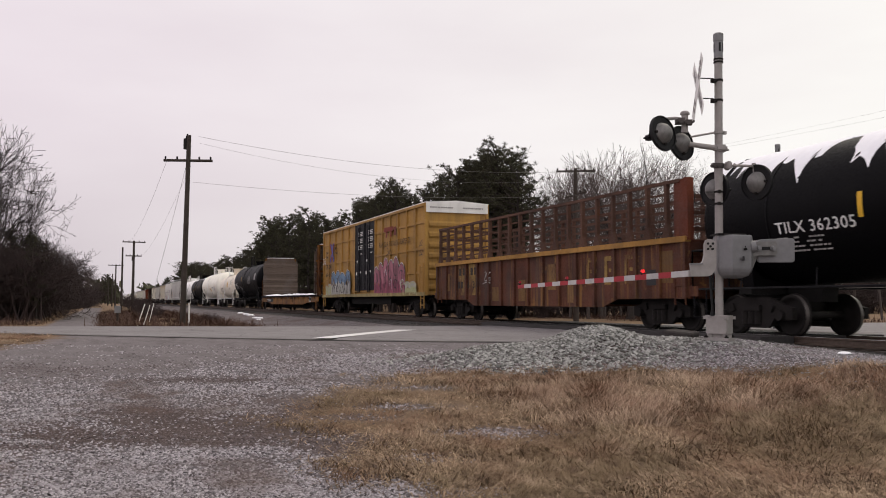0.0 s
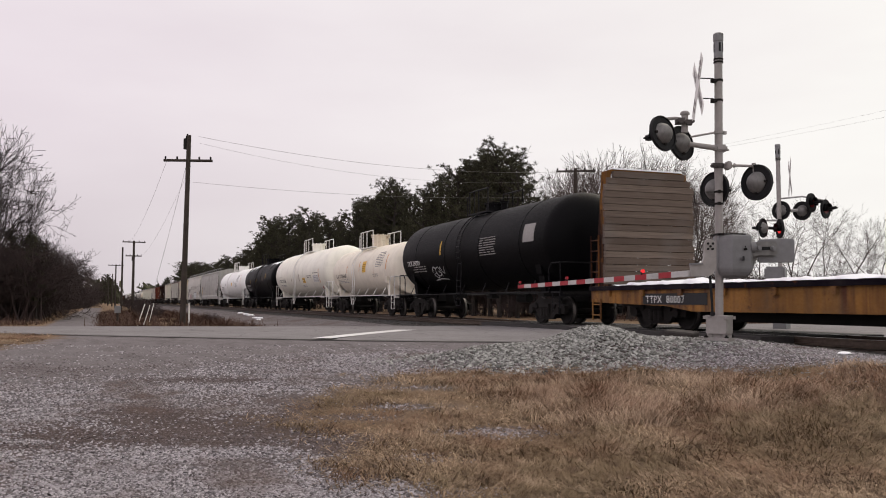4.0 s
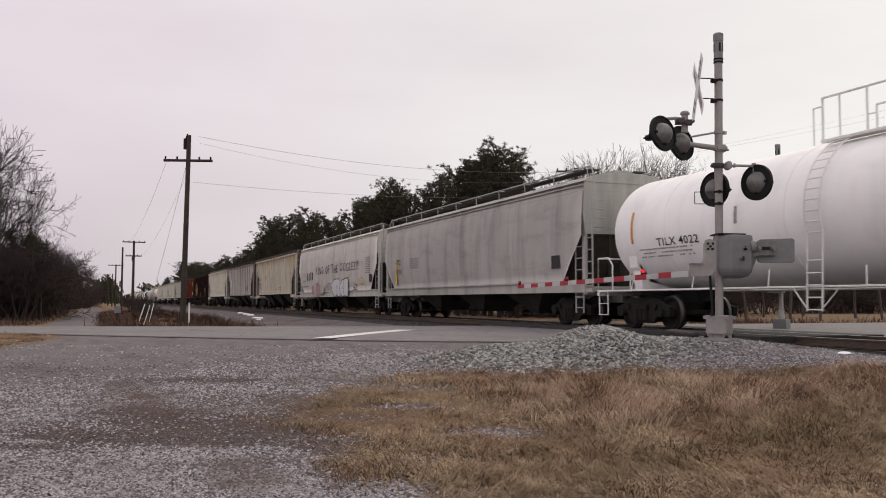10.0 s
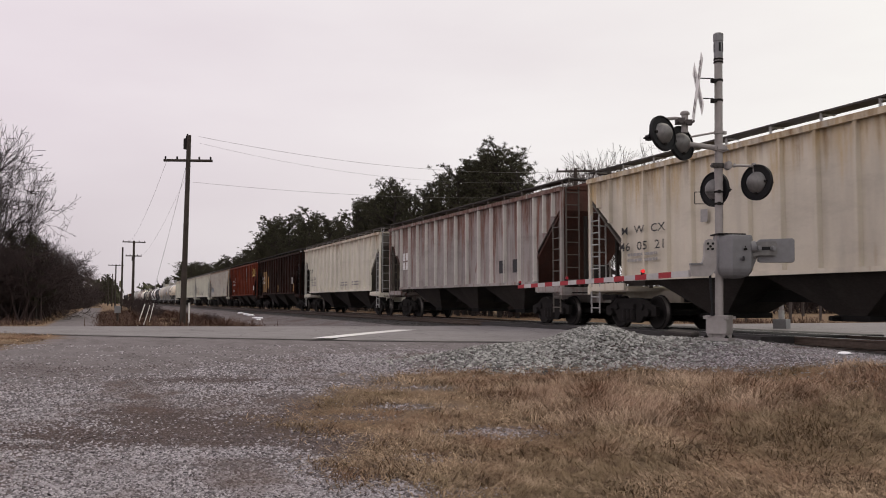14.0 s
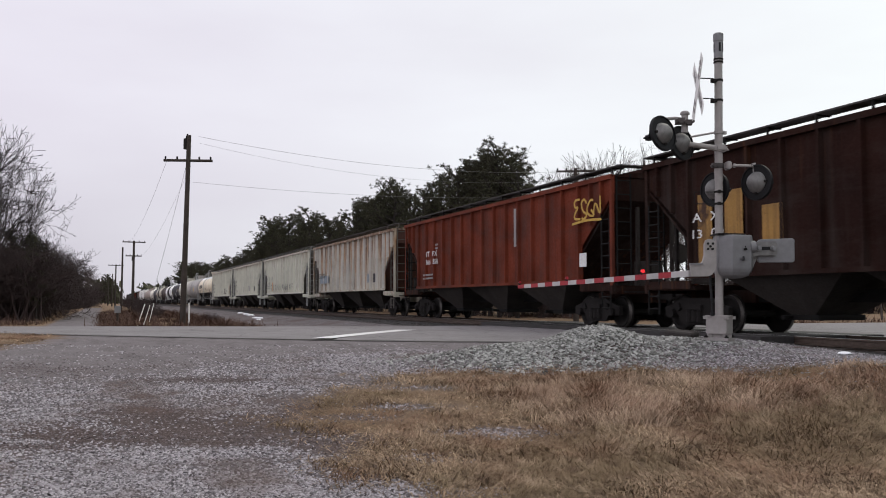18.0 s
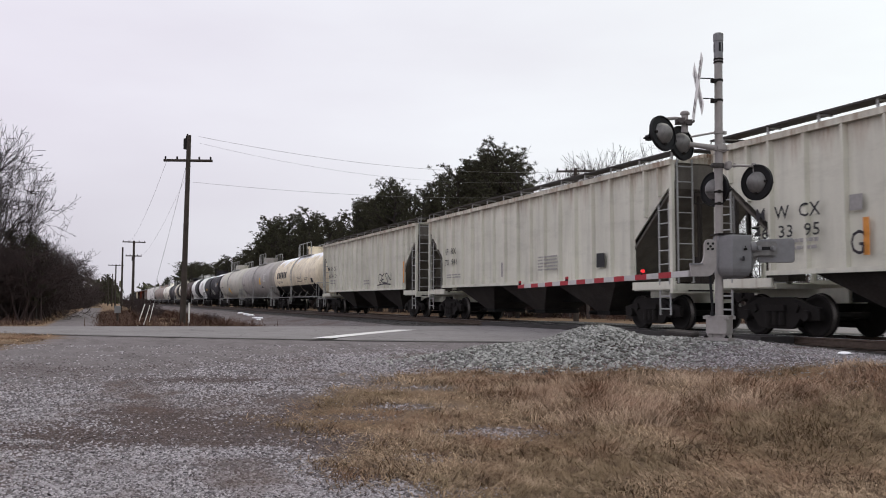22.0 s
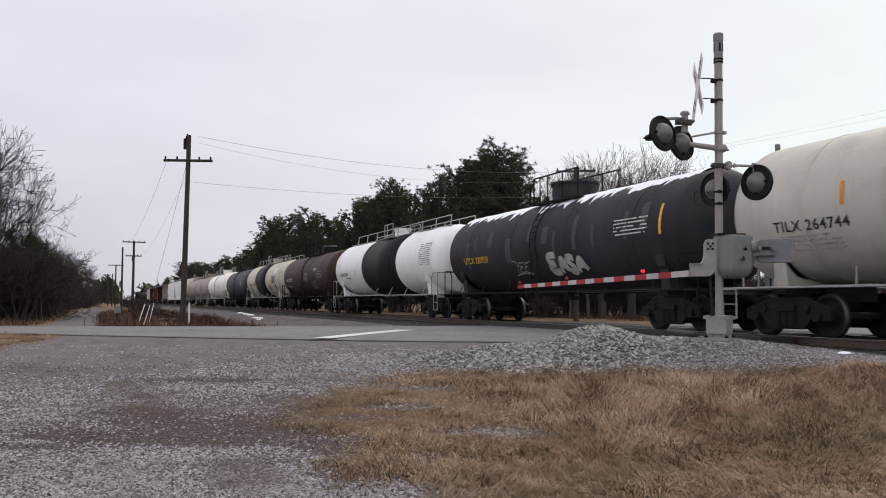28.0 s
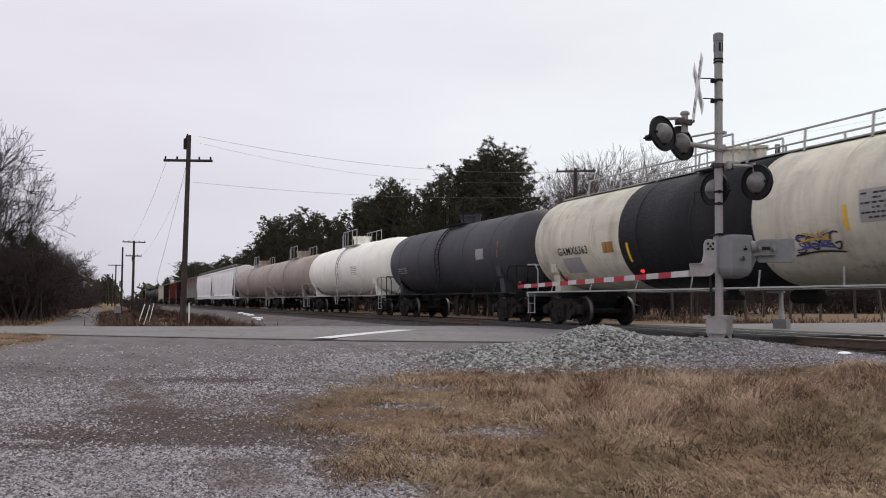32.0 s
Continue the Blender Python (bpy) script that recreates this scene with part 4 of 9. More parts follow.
        for y in (-w + 0.09, w - 0.09):
            bm = bmesh.new()
            box(bm, (s * (he - 0.06), y, (zt + 1.0) / 2 - 0.05), (0.11, 0.09, zt - 1.1))
            part("corner_post", bm, side, car)
            lad = kept(("ladder", lm.name, "side"), lambda: ladder_mesh(2.05, 0.42, 6, 0.018, lm))
            part("ladder", lad, None, car, "", Matrix.Translation((s * (he - 0.36), y * 1.02, 1.16)))
            st = kept(("step", lm.name), lambda: ladder_mesh(0.62, 0.44, 2, 0.02, lm, "sill_step"))
            part("sill_step", st, None, car, "", Matrix.Translation((s * (he - 0.34), y * 1.02, 0.40)))
        lad = kept(("ladder", lm.name, "end"), lambda: ladder_mesh(3.1, 0.45, 8, 0.016, lm))
        if not round_side:
            part("end_ladder", lad, None, car, "", Matrix.Translation((s * (he + 0.03), -w + 0.42, 1.2)) @ Matrix.Rotation(radians(90 * s), 4, "Z"))
        if round_side:
            for y in (-w + 0.12, w - 0.12):
                bm = bmesh.new()
                xo = s * (he + 0.30)
                pipe(bm, [(xo, y, 0.95), (xo, y, zt - 0.5)], 0.032)
                pipe(bm, [(xo - s * 0.42, y, 2.65), (xo - s * 0.42, y, 0.95)], 0.026)
                for z in np.linspace(1.2, 2.6, 5):
                    pipe(bm, [(xo - s * 0.42, y, z), (xo, y, z)], 0.018)
                for z in np.linspace(2.9, zt - 0.6, 4):
                    pipe(bm, [(xo, y, z), (xo, y * 0.7, z)], 0.018)
                part("corner_ladder", bm, lm, car)
            bm = bmesh.new()
            box(bm, (s * (he + 0.16), 0, 1.06), (0.44, 2.9, 0.12))
            part("crossover_platform", bm, side, car)
        bm = bmesh.new()
        for y in (-0.55, 0.6):
            box(bm, (s * (he - 0.10), y, 2.25), (0.09, 0.09, 2.3))
        box(bm, (s * (he - 0.55), 0.1, 1.55), (0.7, 0.5, 0.7))
        rod(bm, (s * (he + 0.02), 0.75, 2.1), (s * (he + 0.08), 0.75, 2.1), 0.28, 18)
        part("brake_stand", bm, under, car)
    # discharge bays under the floor
    span_x = 2 * (he - 2.6)
    for i in range(bays):
        x0 = -span_x / 2 + span_x * i / bays
        x1 = x0 + span_x / bays
        xm = (x0 + x1) / 2
        bm = bmesh.new()
        top = [(x0 + 0.08, -1.36), (x1 - 0.08, -1.36), (x1 - 0.08, 1.36), (x0 + 0.08, 1.36)]
        low = [(xm - 0.35, -0.62), (xm + 0.35, -0.62), (xm + 0.35, 0.62), (xm - 0.35, 0.62)]
        a = [bm.verts.new((u, v, zs + 0.05)) for u, v in top]
        b = [bm.verts.new((u, v, 0.46)) for u, v in low]
        for k in range(4):
            bm.faces.new((a[k], b[k], b[(k + 1) % 4], a[(k + 1) % 4]))
        bm.faces.new(b[::-1])
        bm.faces.new(a)
        bmesh.ops.recalc_face_normals(bm, faces=bm.faces)
        part("discharge_hopper", bm, under, car)
        bm = bmesh.new()
        box(bm, (xm, 0, 0.40), (0.9, 1.3, 0.12))
        rod(bm, (xm - 0.3, -0.9, 0.40), (xm - 0.3, 0.9, 0.40), 0.05, 8)
        part("outlet_gate", bm, M["under"], car)
    bm = bmesh.new()
    box(bm, (0, 0, 0.86), (2 * he - 2, 0.32, 0.28))
    part("centre_sill", bm, M["under"], car)
    yy = -w - 0.03 if not round_side else -w - 0.075
    for mk in marks:
        text, x0, x1, z, cap, material = mk[:6]
        hand = mk[6] if len(mk) > 6 else 0
        part("sprayed_lettering" if hand else "reporting_mark", fitted(text, x1 - x0, cap, material, 0.0 if hand else 0.008, hand), None, car, "", Matrix.Translation((x_text + x0, yy + ((-0.01 if hand else 0.008) if not round_side else -0.012), z)))
    for name, x, z, pw, ph, material in plates:
        bm = bmesh.new()
        if name == "fine_print":
            bars(bm, x_text + x, z, pw, ph, max(1, int(ph / 0.1)), yy + (0.05 if not round_side else 0.0), int(x * 10 + p0))
        else:
            box(bm, (x_text + x + pw / 2, yy + (0.045 if not round_side else -0.004), z + ph / 2), (pw, 0.008, ph))
        part(name, bm, material, car)
    for kind, x, z, pw, ph, *rest in sprayed:
        (tag if kind == "tag" else graffiti)(car, x_text + x, z, pw, ph, yy + 0.01, *rest)
    return car


# ---- box car, gondola, bulkhead flat ----
def box_car(p0, p1, label):
    car, hl = start_car("box_car", p0, p1, label)
    running_gear(car, hl, 2.9)
    he, w, z0, z1 = hl - 0.82, 1.52, 1.02, 5.05
    y = M["box_yellow"]
    part("body", box(bmesh.new(), (0, 0, (z0 + z1) / 2), (2 * he - 0.04, 2 * w - 0.16, z1 - z0)), y, car)
    doors = (-1.85, 1.85)
    for s in (-1, 1):
        for x0, x1, n in ((-he, doors[0], 5), (doors[1], he, 6)):
            for i in range(n + 1):
                bm = bmesh.new()
                x = x0 + (x1 - x0) * i / n
                x = min(max(x, x0 + 0.06), x1 - 0.06)
                box(bm, (x, s * (w - 0.04), (z0 + z1) / 2), (0.12, 0.09, z1 - z0 - 0.02))
                part("side_post", bm, y, car)
            for z in (2.02, 3.06, 4.22):
                bm = bmesh.new()
                box(bm, ((x0 + x1) / 2, s * (w - 0.055), z), (x1 - x0, 0.06, 0.10))
                part("side_rail", bm, y, car)
        for k, (x0, x1) in enumerate(((-1.84, -0.04), (0.04, 1.84))):
            bm = bmesh.new()
            box(bm, ((x0 + x1) / 2, s * (w - 0.055), (z0 + z1) / 2 + 0.12), (x1 - x0, 0.07, z1 - z0 - 0.36))
            for z in (1.75, 2.75, 3.75):
                box(bm, ((x0 + x1) / 2, s * (w - 0.015), z), (x1 - x0, 0.05, 0.09))
            for x in (x0 + 0.05, (x0 + x1) / 2, x1 - 0.05):
                box(bm, (x, s * (w - 0.015), (z0 + z1) / 2 + 0.12), (0.07, 0.06, z1 - z0 - 0.36))
            d = part("plug_door", bm, M["door_black"], car, "black plug door with white stencilled notices")
            if s < 0:
                for j in range(3):
                    bm = bmesh.new()
                    bars(bm, x0 + 0.75, 4.02 - 0.36 * j + 0.22, 0.8, 0.26, 3, -w - 0.02, k * 5 + j)
                    part("notice", bm, M["letter_white"], d)
                bm = bmesh.new()
                for (u, v, a, b) in ((0.35, 2.25, 0.16, 0.16), (1.1, 2.3, 0.22, 0.1), (0.5, 2.9, 0.16, 0.12), (1.3, 3.3, 0.3, 0.05)):
                    box(bm, (x0 + u, -w - 0.02, v), (a, 0.01, b))
                part("notice", bm, M["letter_white"], d)
                bm = bmesh.new()
                for x in (x0 + 0.75, x0 + 1.05):
                    rod(bm, (x, -w - 0.05, z0 + 0.2), (x, -w - 0.05, z1 - 0.3), 0.03, 8)
                box(bm, (x0 + 0.9, -w - 0.06, 2.0), (0.5, 0.04, 0.06))
                part("lock_bar", bm, M["door_black"], d)
        bm = bmesh.new()
        box(bm, (0, s * (w - 0.03), z0 + 0.04), (2 * he, 0.14, 0.16))
        part("side_sill", bm, M["sill_pale"], car)
        bm = bmesh.new()
        box(bm, (0, s * (w - 0.02), z0 + 0.24), (6.4, 0.05, 0.06))
        box(bm, (0, s * (w - 0.02), z1 - 0.06), (2 * he, 0.07, 0.12))
        part("door_track", bm, y, car)
    for s in (-1, 1):
        for i in range(7):
            bm = bmesh.new()
            z = 1.35 + 0.46 * i
            prism(bm, [(s * he - s * 0.03, z - 0.17), (s * he + s * 0.05, z - 0.06), (s * he + s * 0.05, z + 0.06), (s * he - s * 0.03, z + 0.17)], -w + 0.2, w - 0.2)
            part("end_corrugation", bm, y, car)
        bm = bmesh.new()
        for yy in (-w + 0.08, w - 0.08):
            box(bm, (s * (he - 0.02), yy, (z0 + z1) / 2), (0.14, 0.14, z1 - z0))
        part("corner_post", bm, y, car)
        bm = bmesh.new()
        box(bm, (s * (he - 0.01), 0, 4.86), (0.16, 2 * w - 0.1, 0.44))
        part("white_end_band", bm, M["white"], car)
        bm = bmesh.new()
        bars(bm, 0, 4.80, 1.1, 0.12, 1, 0, 3)
        bars(bm, 1.55, 4.80, 1.0, 0.12, 1, 0, 9)
        bmesh.ops.rotate(bm, cent=(0, 0, 0), matrix=Matrix.Rotation(radians(90 * s), 3, "Z"), verts=bm.verts)
        bmesh.ops.translate(bm, vec=(s * (he + 0.075), -s * 1.3, 0), verts=bm.verts)
        part("fine_print", bm, M["letter_grey"], car)
        for yy in (-w + 0.02, w - 0.02):
            lad = kept(("ladder", "box"), lambda: ladder_mesh(1.3, 0.42, 4, 0.02, y))
            part("ladder", lad, None, car, "", Matrix.Translation((s * (he - 0.35), yy * 1.03, 1.1)))
            st = kept(("step", "box"), lambda: ladder_mesh(0.6, 0.42, 2, 0.02, y, "sill_step"))
            part("sill_step", st, None, car, "", Matrix.Translation((s * (he - 0.35), yy, 0.42)))
        bm = bmesh.new()
        box(bm, (s * (he + 0.35), 0, 0.92), (0.75, 0.5, 0.34))
        part("draft_gear", bm, M["under"], car)
    bm = bmesh.new()
    prism(bm, [(-w, z1), (-w, z1 + 0.04), (0, z1 + 0.14), (w, z1 + 0.04), (w, z1)], -he - 0.03, he + 0.03, "x")
    part("roof", bm, M["white"], car, "galvanised roof under a film of snow")
    bm = bmesh.new()
    box(bm, (0, 0, 0.82), (2 * he - 1, 0.6, 0.36))
    box(bm, (0, -1.15, 0.80), (7.2, 0.05, 0.42))
    box(bm, (1.2, 0.3, 0.72), (1.0, 0.5, 0.4))
    part("underframe", bm, M["under"], car)
    yf = -w - 0.01
    write(car, "TB  OX", -he + 0.95, 2.72, 0.36, M["box_letter"], yf, 1.05, offset=0.012)
    write(car, "66  45  87", -he + 0.95, 2.24, 0.36, M["box_letter"], yf, 1.05, offset=0.012)
    write(car, "next", -he + 0.9, 3.66, 0.30, M["box_letter"], yf, offset=0.01)
    write(car, "load", -he + 0.9, 3.40, 0.30, M["box_letter"], yf, offset=0.01)
    write(car, "RAILCAR POOLING EXPERTS", 2.75, 3.42, 0.36, M["box_letter"], yf, 1.05, 1.0, "slogan")
    # two crossed double stripes, blue over red
    for k, (m, a, dx) in enumerate(((M["box_red"], 35, 0.09), (M["box_blue"], 35, -0.09), (M["box_red"], -35, -0.09), (M["box_blue"], -35, 0.09))):
        bm = bmesh.new()
        box(bm, (-he + 2.42 + dx, yf - 0.012 - 0.004 * k, 3.68), (0.16, 0.008, 1.35), (0, a, 0))
        part("crossed_stripe", bm, m, car)
    write(car, "any", -he + 3.15, 3.84, 0.30, M["box_letter"], yf, offset=0.01)
    write(car, "road", -he + 3.15, 3.56, 0.30, M["box_letter"], yf, offset=0.01)
    for x, z, wd, hh in ((4.3, 4.27, 1.5, 0.2), (3.95, 4.02, 0.2, 0.3), (4.65, 4.02, 0.2, 0.3), (5.3, 4.12, 0.34, 0.4)):
        bm = bmesh.new()
        box(bm, (x, yf - 0.012, z), (wd, 0.008, hh))
        part("faded_logo", bm, M["box_red"], car)
    # sprayed pieces along the foot of both side walls
    mural(car, -he + 0.9, 1.0, 1.5, 0.85, yf - 0.012, 8, [(0, 1, M["g_lime"])], M["g_pale"], M["g_pale"], 2)
    mural(car, 6.1, 1.0, 2.3, 0.75, yf - 0.012, 14, [(0, 0.6, M["g_lime"]), (0.6, 1, M["g_pale"])], M["g_lime"], M["g_pale"], 3)
    mural(car, -he + 2.3, 0.98, 4.4, 1.75, yf - 0.02, 11, [(0, 0.6, M["g_pale"]), (0.6, 1, M["g_blue"])], M["g_dark"], M["g_white"], 4)
    mural(car, 1.95, 0.98, 4.9, 1.95, yf - 0.02, 5, [(0, 0.45, M["g_rose"]), (0.45, 1, M["g_pink"])], M["g_dark"], M["g_white"], 6)
    tag(car, 4.05, 3.02, 0.7, 0.36, yf - 0.02, 22, M["g_dark"], 3, width=0.028)
    for i in range(2):
        tag(car, he - 0.55, 2.75 + 0.42 * i, 0.36, 0.30, yf - 0.02, 23 + i, M["g_dark"], 2, width=0.028)
    tag(car, -he + 0.12, 3.05, 0.75, 0.42, yf - 0.02, 29, M["g_white"], 4, width=0.03)
    return car


def gondola(p0, p1, label):
    car, hl = start_car("gondola", p0, p1, label)
    running_gear(car, hl, 2.3)
    he, w, zt = hl - 0.6, 1.52, 2.22
    m = M["gon_rust"]
    for s in (-1, 1):
        o = [(-he, 0.82), (-5.3, 0.80), (-4.6, 0.58), (4.6, 0.58), (5.3, 0.80), (he, 0.82), (he, zt), (-he, zt)]
        part("side_sheet", prism(bmesh.new(), o, s * (w - 0.10), s * (w - 0.06)), m, car)
        for i in range(17):
            x = -he + 0.08 + (2 * he - 0.16) * i / 16
            zb = 0.82 if abs(x) > 4.95 else 0.60
            bm = bmesh.new()
            box(bm, (x, s * (w - 0.03), (zb + zt) / 2), (0.14, 0.10, zt - zb))
            part("side_post", bm, m, car)
        bm = bmesh.new()
        box(bm, (0, s * (w - 0.03), zt + 0.03), (2 * he + 0.1, 0.16, 0.14))
        part("top_chord", bm, M["gon_chord"], car)
    for s in (-1, 1):
        bm = bmesh.new()
        box(bm, (s * he, 0, (0.8 + zt) / 2), (0.08, 2 * w - 0.15, zt - 0.8))
        for z in (1.1, 1.5, 1.9):
            box(bm, (s * (he + 0.04), 0, z), (0.10, 2 * w - 0.2, 0.12))
        part("end_wall", bm, m, car)
        bm = bmesh.new()
        box(bm, (s * (he + 0.1), 0, 0.98), (0.5, 2.9, 0.24))
        part("end_sill", bm, m, car)
        st = kept(("step", "gon"), lambda: ladder_mesh(0.62, 0.42, 2, 0.02, m, "sill_step"))
        for yy in (-w + 0.05, w - 0.05):
            part("sill_step", st, None, car, "", Matrix.Translation((s * (he - 0.3), yy, 0.66)))
    part("floor", box(bmesh.new(), (0, 0, 1.2), (2 * he, 2 * w - 0.2, 0.08)), m, car)
    bm = bmesh.new()
    box(bm, (0, 0, 0.9), (2 * he, 0.5, 0.5))
    part("centre_sill", bm, M["under"], car)
    # the pipe rack that stands along both sides
    rack = M["rack_rust"]
    zr = 3.64
    for s in (-1, 1):
        y = s * (w - 0.02)
        for i in range(20):
            x = -he + 0.5 + (2 * he - 1.25) * i / 19
            bm = bmesh.new()
            box(bm, (x, y, (zt + zr) / 2 + 0.08), (0.09, 0.11, zr - zt))
            prism(bm, [(x - 0.17, zt + 0.1), (x + 0.17, zt + 0.1), (x + 0.05, zt + 0.42), (x - 0.05, zt + 0.42)], y - 0.05, y + 0.05)
            part("rack_post", bm, rack, car)
        for z in np.linspace(zt + 0.30, zr - 0.22, 5):
            bm = bmesh.new()
            box(bm, (-0.1, y + s * -0.07, z), (2 * he - 0.8, 0.03, 0.05))
            part("rack_rail", bm, rack, car)
        bm = bmesh.new()
        box(bm, (0.1, y, zr + 0.05), (2 * he - 0.6, 0.12, 0.08))
        part("rack_top_rail", bm, rack, car)
    for q in (-1, 1):
        bm = bmesh.new()
        prism(bm, [(he - 0.44, zt), (he, zt), (he, zr + 0.1), (he - 0.44, zr + 0.02)], q * (w - 0.10), q * w)
        part("rack_corner_plate", bm, M["gon_end"], car)
        part("rack_corner_post", box(bmesh.new(), (he + 0.05, q * (w - 0.09), (zt + zr) / 2 + 0.05), (0.10, 0.18, zr - zt + 0.1)), M["gon_end"], car)
    for z in (2.5, 2.9, 3.3):
        part("rack_end_bar", box(bmesh.new(), (he - 0.05, 0, z), (0.08, 2 * w - 0.3, 0.09)), rack, car)
    for z in (2.5, 2.9, 3.3, 3.66):
        part("rack_end_bar", box(bmesh.new(), (-he + 0.42, 0, z), (0.08, 2 * w, 0.10)), rack, car)
    y = -w - 0.02
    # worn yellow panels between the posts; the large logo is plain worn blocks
    for x, wd in ((-5.62, 0.88), (-4.58, 0.86)):
        bm = bmesh.new()
        box(bm, (x, y + 0.068, 1.56), (wd, 0.012, 1.18))
        part("worn_panel", bm, M["gon_logo"], car)
    for x in (4.02, 5.0, 6.02):
        bm = bmesh.new()
        for u, v, a, b in ((-0.22, 0, 0.13, 0.78), (0.05, 0.33, 0.42, 0.13), (0.05, -0.33, 0.42, 0.13), (0.10, 0.0, 0.30, 0.10)):
            box(bm, (x + u, y + 0.066, 1.60 + v), (a, 0.012, b))
        part("logo_block", bm, M["gon_logo"], car)
    for text, x0, x1 in (("46", -5.43, -4.93), ("30", -4.66, -4.10)):
        part("reporting_mark", fitted(text, x1 - x0, 0.26, M["gon_letter"], 0.012), None, car, "", Matrix.Translation((x0, y + 0.05, 1.24)))
    bm = bmesh.new()
    for x in (-6.0, -5.72):
        box(bm, (x, y + 0.058, 1.37), (0.17, 0.012, 0.26))
    for x in (-5.9, -5.5, -4.75, -4.4):
        box(bm, (x, y + 0.058, 1.88), (0.2, 0.012, 0.28))
    part("faded_stencil", bm, M["gon_letter"], car)
    for x, z, wd, hh in ((-7.3, 1.5, 0.5, 0.7), (-2.6, 1.0, 0.6, 0.5), (-0.5, 1.1, 0.5, 0.7), (1.6, 1.5, 0.5, 0.8), (2.9, 1.0, 0.6, 0.6), (7.6, 1.6, 0.5, 0.8)):
        bm = bmesh.new()
        box(bm, (x, y + 0.075, z), (wd, 0.012, hh))
        part("primer_patch", bm, M["gon_patch"], car)
    bm = bmesh.new()
    box(bm, (7.0, y + 0.064, 1.35), (0.5, 0.012, 0.4))
    part("consolidated_stencil", bm, M["letter_black"], car)
    tag(car, -3.5, 1.4, 0.55, 0.5, y + 0.02, 81, M["letter_grey"], 3)
    return car


def bulkhead_flat(p0, p1, label):
    car, hl = start_car("bulkhead_flat", p0, p1, label)
    running_gear(car, hl, 3.2)
    he, w, zd = hl - 0.55, 1.5, 1.12
    m = M["flat_yellow"]
    for s in (-1, 1):
        o = [(-he, zd), (he, zd), (he, 0.72), (he - 3.6, 0.62), (he - 4.6, 0.50), (-he + 4.6, 0.50), (-he + 3.6, 0.62), (-he, 0.72)]
        part("side_sill", prism(bmesh.new(), o, s * (w - 0.12), s * (w - 0.06)), m, car)
        for i in range(13):
            x = -he + 1.0 + (2 * he - 2.0) * i / 12
            bm = bmesh.new()
            box(bm, (x, s * (w - 0.03), 0.98), (0.14, 0.09, 0.20))
            part("stake_pocket", bm, m, car)
        bm = bmesh.new()
        box(bm, (0, s * (w - 0.05), zd - 0.02), (2 * he, 0.14, 0.12))
        part("deck_edge", bm, M["flat_edge"], car)
    part("deck", box(bmesh.new(), (0, 0, zd), (2 * he, 2 * w - 0.16, 0.10)), M["plank"], car)
    bm = bmesh.new()
    prism(bm, [(-he + 0.6, 0.95), (he - 0.6, 0.95), (he - 0.6, 0.62), (he - 4.4, 0.58), (he - 5.2, 0.26), (-he + 5.2, 0.26), (-he + 4.4, 0.58), (-he + 0.6, 0.62)], -0.75, 0.75)
    for i in range(11):
        box(bm, (-he + 5.0 + (2 * he - 10.0) * i / 10, 0, 0.70), (0.10, 2.7, 0.44))
    part("centre_sill", bm, M["under"], car)
    # snow on the deck
    bm = bmesh.new()
    nx, ny = 280, 9
    rows = []
    for i in range(nx + 1):
        x = -he + 1.35 + (2 * he - 2.7) * i / nx
        ys = [-w + 0.0, -w + 0.03] + [-w + 0.06 + (2 * w - 0.12) * j / (ny - 3) for j in range(1, ny - 3)] + [w - 0.03, w - 0.01, w]
        rows.append([bm.verts.new((x, ys[j] + 0.02 * noise.noise((x * 3, j, 2)),
                     zd + 0.052 + (-0.06 * max(0, noise.noise((x * 4.1, 1, 7.0))) if j in (0, ny) else 0.012 + 0.16 * max(0, noise.noise((x * 3.6, j * 0.9, 4.4)) + 0.0) + 0.05 * max(0, noise.noise((x * 6.0, j * 1.3, 9.4)))))) for j in range(ny + 1)])
    for a, b in zip(rows, rows[1:]):
        for j in range(ny):
            bm.faces.new((a[j], a[j + 1], b[j + 1], b[j])).smooth = True
    part("snow", bm, M["snow"], car, "lumpy snow on the deck")
    # bulkheads: plank face towards the load, steel posts behind
    for s in (-1, 1):
        xb = s * (he - 0.75)
        top = 4.44
        for i in range(17):
            bm = bmesh.new()
            tall = (top - zd - 0.1) / 17
            z = zd + 0.09 + tall * (i + 0.5)
            cut = 0.30 if i == 16 else 0.10 if i == 15 else 0.0
            box(bm, (xb - s * (0.06 + 0.018 * math.sin(i * 2.9)), 0.02 * math.sin(i * 5.1), z), (0.10, 2 * w - 2 * cut, tall - 0.014))
            part("bulkhead_plank", bm, M["plank"], car)
        bm = bmesh.new()
        for y in (-w + 0.22, -0.5, 0.5, w - 0.22):
            prism(bm, [(xb + s * 0.0, zd), (xb + s * 0.72, zd), (xb + s * 0.30, top), (xb + s * 0.0, top)], y - 0.06, y + 0.06)
        box(bm, (xb + s * 0.16, 0, top + 0.0), (0.34, 2 * w - 0.6, 0.08))
        for z in (1.9, 2.7, 3.4):
            box(bm, (xb + s * 0.15, 0, z), (0.12, 2 * w - 0.1, 0.12))
        part("bulkhead_frame", bm, M["bulk_rust"], car)
        bm = bmesh.new()
        box(bm, (xb + s * 0.12, 0, top + 0.06), (0.32, 2 * w - 0.7, 0.04))
        part("snow", bm, M["snow"], car)
